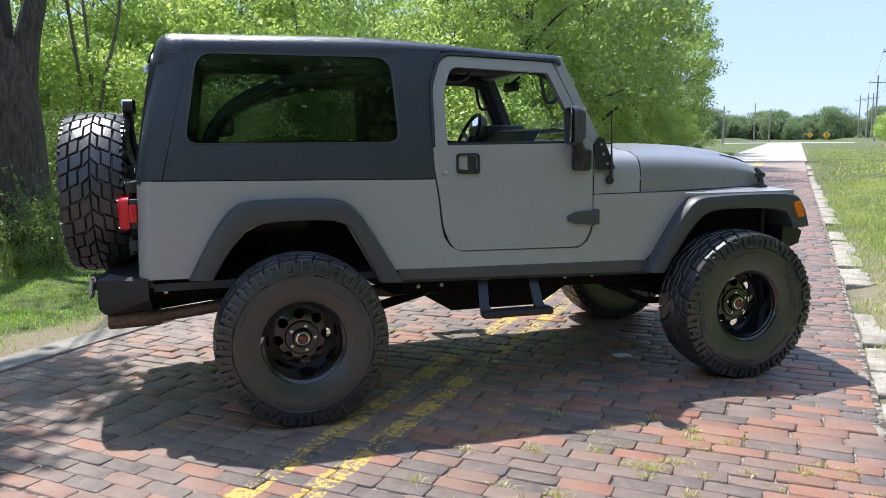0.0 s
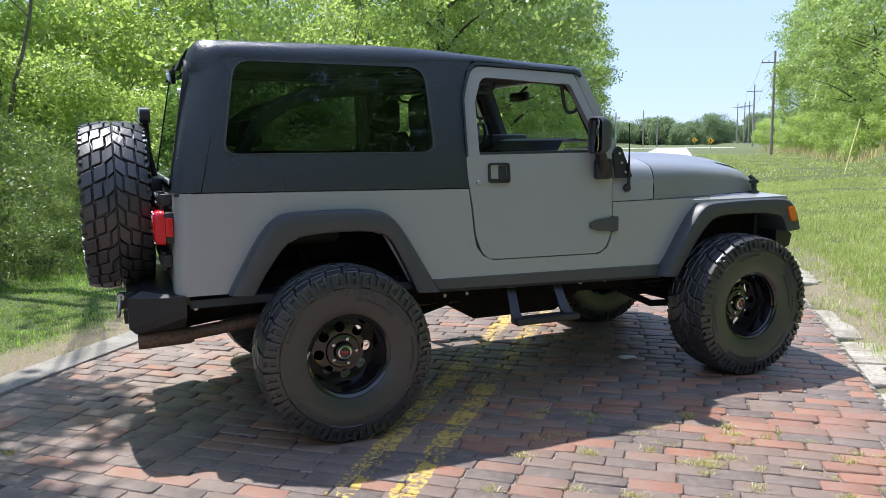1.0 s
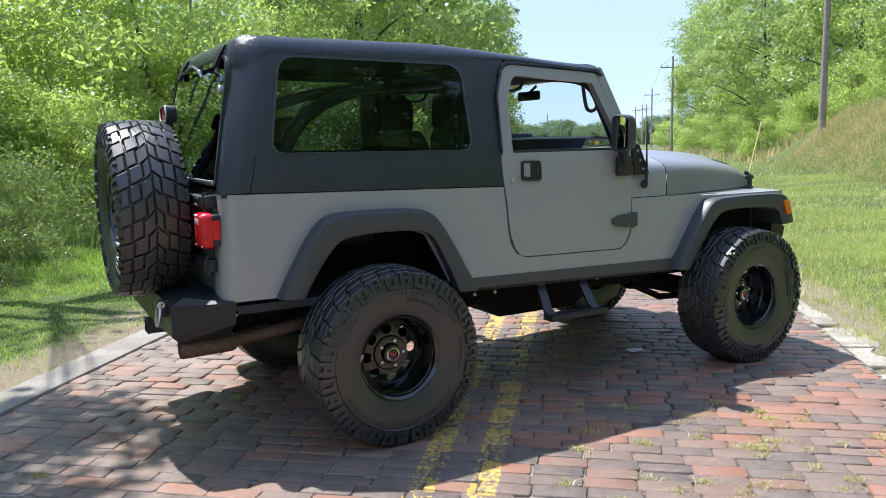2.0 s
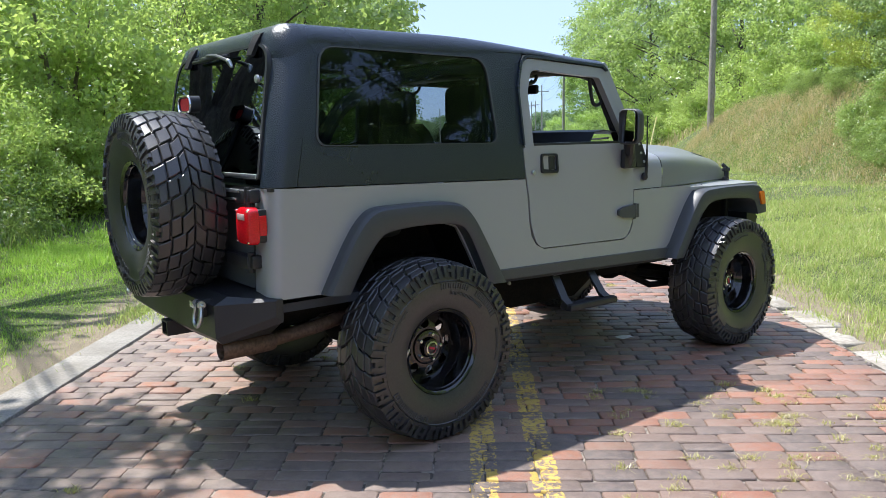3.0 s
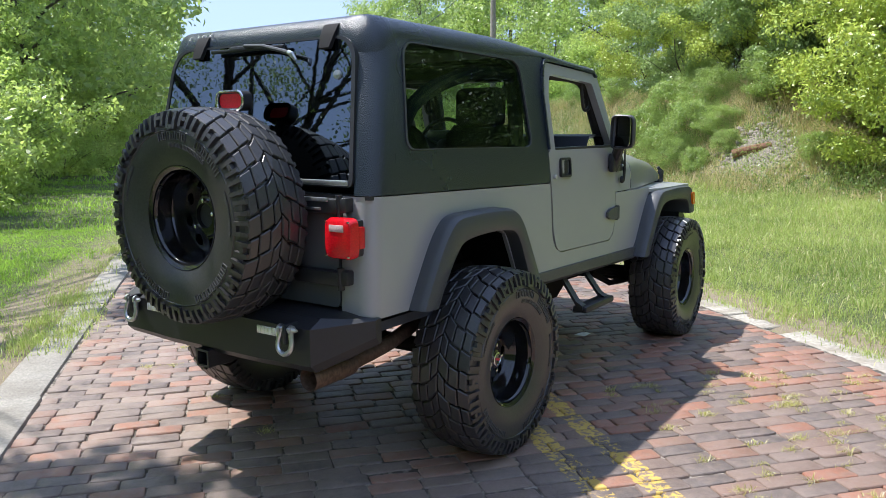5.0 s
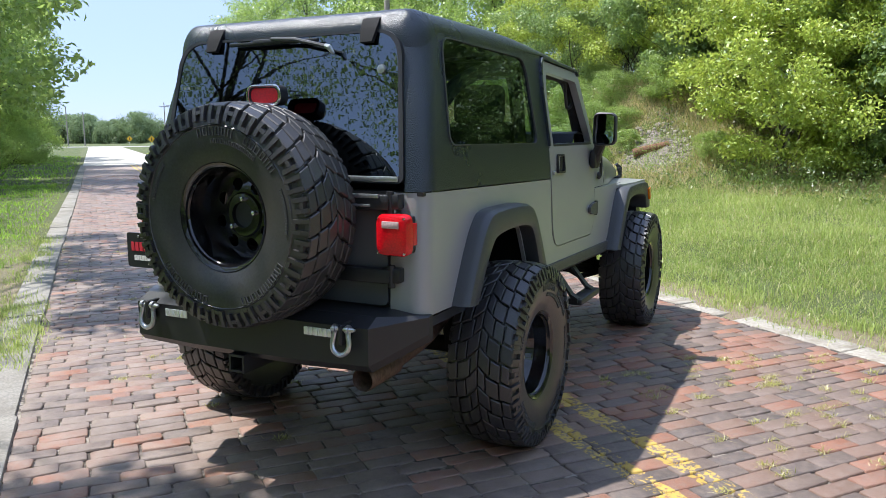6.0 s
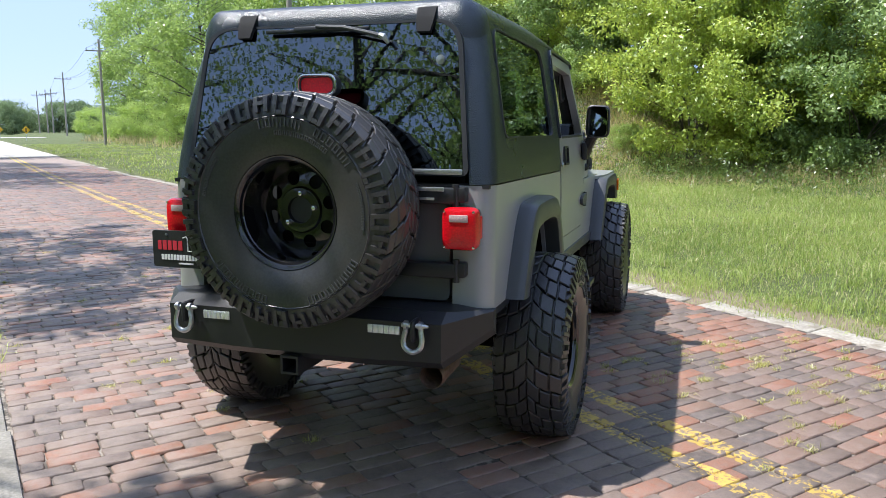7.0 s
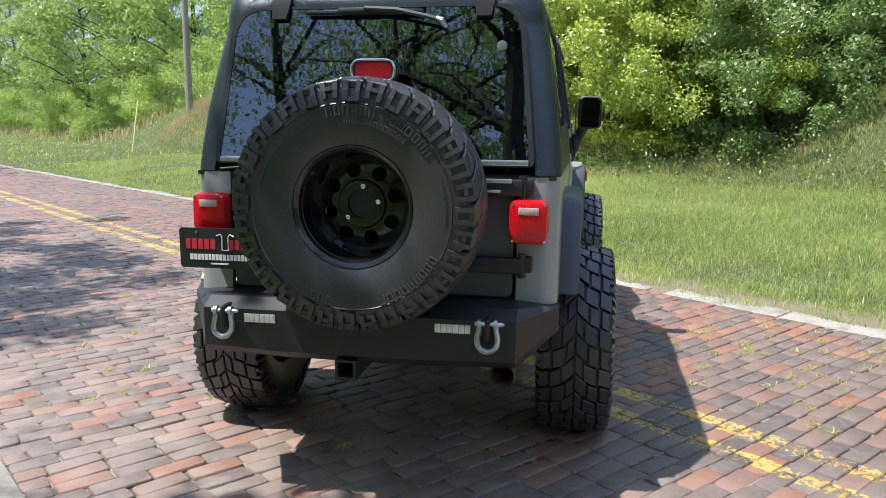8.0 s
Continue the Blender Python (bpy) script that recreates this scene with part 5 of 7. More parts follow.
def build_hood():
    def section(x, zb, zs, zc, drop=0.0):
        w = hood_w(x)
        half = [(w, zb), (w - 0.002, zb + (zs - zb) * 0.55), (w - 0.018, zs - 0.045), (w - 0.045, zs - 0.016), (w - 0.085, zs), (w - 0.16, zs + (zc - zs) * 0.35), (0.43, zs + (zc - zs) * 0.50), (0.34, zs + (zc - zs) * 0.88), (0.22, zs + (zc - zs) * 0.97), (0.0, zc)]
        return [Vector((x, -y, z)) for y, z in half] + [Vector((x, y, z)) for y, z in half[-2::-1]]

    bm = bmesh.new()
    rows = [(2.003, 1.118, 1.335, 1.392), (2.15, 1.118, 1.330, 1.396), (2.35, 1.119, 1.320, 1.392), (2.55, 1.120, 1.305, 1.378), (2.72, 1.121, 1.290, 1.352), (2.84, 1.122, 1.272, 1.322), (2.90, 1.123, 1.252, 1.296), (2.94, 1.124, 1.222, 1.258), (2.962, 1.125, 1.165, 1.190)]
    loft(bm, [section(*r) for r in rows], False)
    hood = part("hood", bm, M["hood"], car, "grey hood with a raised centre", 50)
    bm = bmesh.new()
    loft(bm, [section(*r) for r in ((1.70, 1.118, 1.295, 1.38), (1.80, 1.118, 1.345, 1.392), (1.90, 1.118, 1.342, 1.395), (1.996, 1.118, 1.336, 1.392))], False)
    part("cowl", bm, M["paint"], car, "grey cowl panel", 50)
    bm = bmesh.new()
    box(bm, 2.93, 2.975, -0.60, 0.60, 0.80, 1.13, 0.02)
    part("grille_panel", bm, M["black"], car)
    bm = bmesh.new()
    box(bm, 1.75, 2.93, -0.56, 0.56, 0.75, 1.10)
    for s in (-1, 1):
        box(bm, 2.05, 2.95, s * 0.40, s * 0.58, 0.95, 1.09, 0.02)
    part("engine_bay", bm, M["under"], car)
    for s in (-1, 1):
        bm = bmesh.new()
        tube(bm, [(2.875, s * 0.592, 1.232), (2.895, s * 0.612, 1.20), (2.895, s * 0.618, 1.15), (2.885, s * 0.616, 1.12)], [0.012, 0.018, 0.016, 0.014], 8)
        box(bm, 2.865, 2.925, s * 0.595, s * 0.628, 1.178, 1.205, 0.006)
        box(bm, 2.865, 2.915, s * 0.60, s * 0.628, 1.116, 1.14, 0.005)
        part("hood_latch", bm, M["black"], hood, "black rubber hood latch")
    bm = bmesh.new()
    box(bm, 1.97, 1.995, -0.36, -0.30, 1.394, 1.404, 0.003)
    part("washer_nozzle", bm, M["black"], hood)


def build_doors():
    low = fillet([(0.744, 1.402), (0.749, 1.285), (0.778, 1.12), (0.793, 0.97), (0.845, 0.833), (1.63, 0.818), (1.684, 0.95), (1.684, 1.402)], [0.012, 0.05, 0.2, 0.2, 0.11, 0.11, 0.10, 0.01], 7)
    up = fillet([(0.757, 1.400), (0.757, 1.72), (0.815, 1.893), (1.462, 1.862), (1.688, 1.400)], [0.0, 0.2, 0.09, 0.035, 0.0], 7)
    win = fillet([(0.824, 1.420), (0.820, 1.70), (0.868, 1.832), (1.432, 1.803), (1.618, 1.420)], [0.01, 0.15, 0.06, 0.03, 0.02], 7)
    for s in (-1, 1):
        bm = bmesh.new()
        sheet(bm, low, skin(s, 0.004), 0.045)
        holed(bm, up, win, skin(s, 0.004), 0.045)
        door = part("door", bm, M["paint"], car, "grey full steel door with its window down", 40)
        bm = bmesh.new()
        rim = fillet([(0.740, 1.415), (0.740, 1.73), (0.800, 1.916), (1.475, 1.882), (1.515, 1.850), (1.505, 1.842), (1.468, 1.868), (0.812, 1.900), (0.751, 1.725), (0.751, 1.415)], [0, 0.2, 0.09, 0.03, 0, 0, 0.03, 0.085, 0.2, 0], 6)
        sheet(bm, rim, skin(s, 0.016), 0.03)
        part("door_seal", bm, M["top"], car, "black rubber door seal")
        # weatherstrip along the sill of the window
        bm = bmesh.new()
        box(bm, 0.825, 1.615, s * (side_y(1.42) - 0.05), s * (side_y(1.42) + 0.006), 1.408, 1.424, 0.004)
        part("window_strip", bm, M["black"], door)
        # latch in its recess
        bm = bmesh.new()
        rec = fillet([(0.872, 1.256), (0.872, 1.366), (1.004, 1.364), (1.004, 1.252)], 0.02, 4)
        hole = fillet([(0.884, 1.268), (0.884, 1.354), (0.992, 1.352), (0.992, 1.265)], 0.014, 4)
        holed(bm, rec, hole, skin(s, 0.011), 0.02)
        sheet(bm, hole, skin(s, -0.004), 0.01)
        hd = part("door_handle", bm, M["black"], door, "black recessed door latch")
        bm = bmesh.new()
        box(bm, 0.935, 0.988, s * (HALF - 0.03), s * (HALF - 0.002), 1.272, 1.350, 0.006)
        part("latch_paddle", bm, M["black"], hd)
        bm = bmesh.new()
        lathe(bm, [(0.0, -0.006), (0.010, -0.006), (0.013, -0.003), (0.013, 0.004)], 18)
        bmesh.ops.transform(bm, matrix=pose(0.812, s * (HALF + 0.004), 1.262, 0, 0, 0 if s < 0 else 180), verts=bm.verts)
        part("door_lock", bm, M["zinc"], door, "brass-silver key lock")
        bm = bmesh.new()
        sheet(bm, fillet([(1.527, 1.000), (1.575, 1.018), (1.678, 1.028), (1.678, 0.944), (1.575, 0.952), (1.527, 0.970)], 0.008, 3), skin(s, 0.022), 0.02)
        box(bm, 1.690, 1.722, s * (HALF - 0.01), s * (HALF + 0.020), 0.944, 1.030, 0.004)
        tube(bm, [(1.684, s * (HALF + 0.014), 0.938), (1.684, s * (HALF + 0.014), 1.034)], 0.010, 8)
        part("door_hinge", bm, M["flare"], door, "dark cast door hinge")


def build_mirrors():
    for s in (-1, 1):
        bm = bmesh.new()
        tube(bm, smooth_path([(1.60, s * 0.738, 1.27), (1.60, s * 0.762, 1.33), (1.555, s * 0.80, 1.40), (1.55, s * 0.815, 1.43)], 4), [0.04] * 5 + [0.034] * 5 + [0.03] * 3, 10)
        box(bm, 1.548, 1.662, s * 0.735, s * 0.775, 1.255, 1.375, 0.015)
        mr = part("door_mirror", bm, M["black"], car, "black folding door mirror")
        bm = bmesh.new()
        rings = []
        for x, f in ((1.485, 0.93), (1.490, 1.0), (1.51, 1.01), (1.535, 0.95), (1.556, 0.80), (1.564, 0.55)):
            rings.append([Vector((x, s * (0.842 + p[0] * f), 1.508 + p[1] * f)) for p in fillet([(-0.075, -0.108), (0.078, -0.100), (0.078, 0.100), (-0.070, 0.108)], 0.04, 4)])
        loft(bm, rings, True)
        bm.verts.ensure_lookup_table()
        bm.faces.new([bm.verts[i] for i in range(len(bm.verts) - len(rings[0]), len(bm.verts))])
        part("mirror_shell", bm, M["flare"], mr)
        bm = bmesh.new()
        sheet(bm, fillet([(-0.066, -0.098), (0.068, -0.091), (0.068, 0.091), (-0.062, 0.098)], 0.034, 4), lambda a, b, d: Vector((1.488 + d * 0.5, s * (0.842 + a), 1.508 + b)), 0.006)
        part("mirror_glass", bm, M["mirror"], mr, "mirror glass").matrix_basis = pose(1.488, s * 0.842, 1.508) @ pose(0, 0, 0, 0, 2, s * 18) @ pose(-1.488, -s * 0.842, -1.508)


def build_windscreen():
    bm = bmesh.new()
    for s in (-1, 1):
        # pillar
        def at(x, z, d, s=s):
            return Vector((x, s * (side_y(z) - 0.004 - d), z))
        sheet(bm, [(1.700, 1.262), (1.815, 1.262), (1.530, 1.885), (1.505, 1.898), (1.470, 1.870), (1.692, 1.405)], at, 0.075)
    fr = [(1.806, 1.285), (1.532, 1.88)]
    rings = []
    for (x, z), hw in ((fr[0], 0.70), ((1.79, 1.40), 0.70)):
        rings.append([Vector((x - 0.01 * (z > 1.3) + o, y * hw, z)) for o in (0.0,) for y in (-1, -0.5, 0, 0.5, 1)])
    loft(bm, rings, False)
    box(bm, 1.475, 1.545, -0.63, 0.63, 1.845, 1.90, 0.015)
    box(bm, 1.70, 1.80, -0.69, 0.69, 1.36, 1.40, 0.015)
    part("windscreen_frame", bm, M["paint"], car, "grey windscreen frame", 30)
    bm = bmesh.new()
    vs = [bm.verts.new(p) for p in ((1.752, -0.66, 1.395), (1.752, 0.66, 1.395), (1.535, 0.60, 1.862), (1.535, -0.60, 1.862))]
    bm.faces.new(vs)
    g = part("windscreen", bm, M["wind"], car, "clear raked windscreen")
    g.visible_shadow = False
    for s in (-1, 1):
        bm = bmesh.new()
        sheet(bm, fillet([(1.704, 1.256), (1.824, 1.256), (1.755, 1.432), (1.722, 1.445), (1.692, 1.40)], 0.012, 3), lambda x, z, d: Vector((x, s * (side_y(z) + 0.008 - d), z)), 0.014)
        hg = part("windscreen_hinge", bm, M["black"], car, "black bolted windscreen hinge bracket")
        for x, z in ((1.735, 1.40), (1.748, 1.345), (1.772, 1.29)):
            bm = bmesh.new()
            lathe(bm, [(0.0, -0.008), (0.007, -0.007), (0.009, 0.0)], 10)
            bmesh.ops.transform(bm, matrix=pose(x, s * (side_y(z) + 0.008), z, 0, 0, 0 if s < 0 else 180), verts=bm.verts)
            part("bolt", bm, M["zinc"], hg)
    for s in (-1, 1):
        bm = bmesh.new()
        sheet(bm, [(1.700, 1.270), (1.805, 1.270), (1.525, 1.880), (1.500, 1.890), (1.474, 1.868), (1.692, 1.410)], lambda x, z, d: Vector((x, s * (side_y(z) - 0.082 - d), z)), 0.012)
        part("pillar_trim", bm, M["dark_in"], car, "dark inner pillar trim")
    # wiper resting at the foot of the glass
    bm = bmesh.new()
    tube(bm, [(1.77, -0.05, 1.415), (1.745, -0.3, 1.43), (1.74, -0.48, 1.44)], 0.007, 6)
    tube(bm, [(1.755, 0.42, 1.42), (1.735, 0.15, 1.44), (1.74, 0.0, 1.43)], 0.007, 6)
    part("front_wiper", bm, M["black"], car)
    bm = bmesh.new()
    lathe(bm, [(0.0, -0.022), (0.012, -0.022), (0.022, -0.014), (0.026, 0.0)], 14)
    bmesh.ops.transform(bm, matrix=pose(1.793, -HALF + 0.006, 1.196), verts=bm.verts)
    tube(bm, [(1.793, -HALF - 0.010, 1.196), (1.792, -HALF - 0.014, 1.26), (1.792, -HALF - 0.014, 1.40), (1.790, -HALF - 0.014, 1.575)], [0.010, 0.010, 0.0045, 0.003], 8)
    part("antenna", bm, M["black"], car, "short black whip antenna")


def roof_dz(x):
    return -0.080 * float(smoothstep(0.25, 1.62, x))


def corner(x, y):
    return float(smoothstep(-0.46, -0.63, x) * smoothstep(0.42, 0.60, abs(y)))


def edge_z(x, y):
    """Where the hardtop's side turns into the roof."""
    return 1.905 + 0.012 * float(smoothstep(0.3, 0.75, x)) - 0.062 * float(smoothstep(0.85, 1.55, x)) - 0.075 * corner(x, y)


def build_hardtop():
    bm = bmesh.new()
    seam = lambda z: -0.643 + 0.172 * ((z - 1.25) / 0.70)
    rear = lambda z: -0.778 + 0.120 * ((z - 1.25) / 0.65)
    ZT = 1.925

    def turn_r(z):
        return 0.085 + 0.05 * float(smoothstep(1.45, 1.9, z))

    def bend(z, a):
        """The rounded rear corner at a height; a from the side (0) to the rear."""
        r = turn_r(z)
        return rear(z) + r * (1 - math.sin(a)), side_y(z) + 0.004 - r * (1 - math.cos(a))

    win = fillet([(-0.532, 1.440), (-0.455, 1.893), (0.540, 1.880), (0.566, 1.430)], [0.055, 0.095, 0.10, 0.055], 7)
    for s in (-1, 1):
        outer = [(seam(1.257), belt(seam(1.257)) + 0.006), (seam(1.86), edge_z(seam(1.86), 0.64))] + [(x, edge_z(x, 0.64)) for x in (-0.46, -0.43, -0.40, -0.36, -0.3, 0.0, 0.3, 0.6, 0.82)] + [(0.775, 1.85), (0.748, 1.74), (0.748, 1.42), (0.742, 1.36), (0.750, belt(0.75) + 0.006)]
        holed(bm, outer, win, skin(s, 0.002), 0.03)
        rings = []
        for f in (0.0, 0.15, 0.40, 0.62, 0.80, 0.92, 1.0):
            ring = []
            for k in range(13):
                zb, z = belt(-0.7) + 0.006, 1.6
                for _ in range(4):
                    xs, xr, y0 = seam(z) - 0.006, rear(z), side_y(z) + 0.004
                    if k == 0:
                        x, y = xs + 0.004, y0 - 0.02
                    elif k == 1:
                        x, y = xs, y0
                    elif k < 11:
                        x, y = bend(z, math.pi / 2 * (k - 2) / 8)
                    else:
                        x, y = xr + 0.02 * (k - 11), y0 - turn_r(z) - 0.012 - 0.01 * (k - 11)
                    z = zb + f * (edge_z(x, y) - zb)
                ring.append(Vector((x, s * y, z)))
            rings.append(ring)
        loft(bm, rings, False)
    # roof: an outline that turns in over a rounded edge, softest at the rear corners
    right = [(x, None) for x in (-0.53, -0.50, -0.46, -0.42, -0.38, -0.34, -0.28, -0.2, -0.1, 0.0, 0.1, 0.2, 0.3, 0.4, 0.5, 0.6, 0.7, 0.8, 0.9, 1.0, 1.1, 1.2, 1.3, 1.4, 1.5)]
    half = [(None, math.pi / 2 * (8 - k) / 8) for k in range(9)] + right
    rim = []
    for x, a in half:
        z = 1.9
        for _ in range(4):
            px, py = bend(z, a) if x is None else (x, side_y(z) + 0.004)
            z = edge_z(px, py)
        rim.append(Vector((px, -py)))
    w = side_y(edge_z(1.5, 0.64)) + 0.004
    rim += [Vector((1.53, -w + 0.014)), Vector((1.545, -w + 0.05)), Vector((1.545, -0.3)), Vector((1.545, 0.0))]
    rim = rim + [Vector((p.x, -p.y)) for p in rim[-2::-1]]
    rim += [Vector((rear(edge_z(-0.69, y)), y)) for y in (0.5, 0.4, 0.2, 0.0, -0.2, -0.4, -0.5)]
    n = len(rim)
    inward = []
    for i in range(n):
        d = (rim[(i + 1) % n] - rim[i - 1]).normalized()
        inward.append(Vector((-d.y, d.x)))
    rings = []
    for k in range(10):
        a = math.pi / 2 * k / 9
        ring = []
        for p, q in zip(rim, inward):
            e = p + q * 0.085 * (1 - math.cos(a))
            z0 = edge_z(p.x, p.y)
            ring.append(Vector((e.x, e.y, z0 + (1.992 + roof_dz(e.x) - z0) * math.sin(a))))
        rings.append(ring)
    mid = Vector((0.43, 0.0))
    for f, up in ((0.90, 0.004), (0.75, 0.009), (0.5, 0.012), (0.25, 0.014)):
        rings.append([Vector((mid.x + (v.x - mid.x) * f, v.y * f, 1.992 + up + roof_dz(mid.x + (v.x - mid.x) * f))) for v in rings[9]])
    vs = loft(bm, rings, True)
    bm.faces.new(vs[-1])
    bmesh.ops.remove_doubles(bm, verts=bm.verts, dist=0.0035)
    # strip above the rear glass, the moulded joint behind the side windows
    top = part("hardtop", bm, M["top"], car, "black pebble-textured hardtop", 38)
    bm = bmesh.new()
    loft(bm, [[Vector((rear(ZT) + 0.0, y, edge_z(rear(ZT), y))) for y in (-0.50, -0.4, -0.2, 0.0, 0.2, 0.4, 0.50)], [Vector((rear(1.87) + 0.0, y, min(1.885, edge_z(rear(1.87), y)) - 0.03)) for y in (-0.50, -0.4, -0.2, 0.0, 0.2, 0.4, 0.50)]], False)
    part("rear_header", bm, M["top"], top)
    bm = bmesh.new()
    lin = [[Vector((x, y, 1.945 + roof_dz(x))) for y in (-0.60, -0.3, 0, 0.3, 0.60)] for x in (-0.62, 0.0, 0.5, 1.0, 1.5)]
    loft(bm, lin, False)
    part("headliner", bm, M["dark_in"], top)
    # rubber frame and smoked glass of the side windows
    for s in (-1, 1):
        bm = bmesh.new()
        c = sum((Vector(p) for p in win), Vector((0, 0))) / len(win)
        small = [c + (Vector(p) - c) * 0.986 for p in win]
        holed(bm, [c + (Vector(p) - c) * 1.006 for p in win], small, skin(s, 0.007), 0.02)
        # grey instead of black: the rubber's highlight is put into its colour
        part("window_seal", bm, M["flare"], top, "rubber window seal, its highlight put into a grey colour")
        bm = bmesh.new()
        vs = [bm.verts.new(skin(s, -0.002)(p.x, p.y, 0)) for p in [c + (Vector(p) - c) * 0.985 for p in win]]
        bm.faces.new(vs)
        part("side_window", bm, M["tint"], top, "smoked fixed side window", 180)
    # liftgate glass
    gl = fillet([(-0.628, 1.300), (-0.568, 1.900), (0.568, 1.900), (0.628, 1.300)], [0.03, 0.13, 0.13, 0.03], 9)
    bm = bmesh.new()
    sheet(bm, gl, lambda y, z, d: Vector((rear(z) - 0.006 + d, y, z)), 0.008)
    lg = part("liftgate_glass", bm, M["tint_rear"], car, "dark smoked liftgate glass", 20)
    bm = bmesh.new()
    c = Vector((0, 1.6))
    holed(bm, [c + (Vector(p) - c) * 1.018 for p in gl], [c + (Vector(p) - c) * 0.985 for p in gl], lambda y, z, d: Vector((rear(z) - 0.010 + d, y, z)), 0.03)
    part("glass_seal", bm, M["black"], lg)
    bm = bmesh.new()
    box(bm, rear(1.31) - 0.016, rear(1.31) - 0.004, -0.615, 0.615, 1.300, 1.322, 0.004)
    part("bottom_trim", bm, M["zinc"], lg, "bright strip along the glass foot")
    for y0 in (-0.43, 0.38):
        bm = bmesh.new()
        rings = []
        for x, z, w in ((-0.585, 1.978, 0.040), (-0.641, 1.950, 0.040), (-0.668, 1.905, 0.037), (-0.688, 1.856, 0.028)):
            rings.append([Vector((x - 0.012, y0 - w, z)), Vector((x - 0.012, y0 + w, z)), Vector((x + 0.006, y0 + w, z - 0.006)), Vector((x + 0.006, y0 - w, z - 0.006))])
        loft(bm, rings, True, True)
        part("glass_hinge", bm, M["strap"], lg, "black strap hinge")
    bm = bmesh.new()
    box(bm, -0.706, -0.690, -0.20, 0.27, 1.868, 1.884, 0.005)
    box(bm, -0.712, -0.690, -0.02, 0.14, 1.866, 1.893, 0.010)
    part("wiper_blade", bm, M["black"], lg, "black wiper blade under the glass header")
    bm = bmesh.new()
    tube(bm, [(-0.713, 0.03, 1.890), (-0.722, -0.10, 1.880), (-0.726, -0.22, 1.853), (-0.726, -0.272, 1.838)], [0.008, 0.009, 0.009, 0.011], 8)
    part("rear_wiper", bm, M["flare"], lg, "grey wiper arm folded over the glass")
    bm = bmesh.new()
    tube(bm, [(-0.728, -0.255, 1.846), (-0.730, -0.275, 1.838), (-0.724, -0.292, 1.812)], [0.010, 0.013, 0.007], 8)
    part("wiper_pivot", bm, M["zinc"], lg)
    bm = bmesh.new()
    lathe(bm, [(0.0, -0.012), (0.018, -0.010), (0.020, 0.0)], 16)
    bmesh.ops.transform(bm, matrix=pose(rear(1.745) - 0.006, -0.50, 1.745, 0, 0, -90), verts=bm.verts)
    part("strut_knob", bm, M["zinc"], lg)


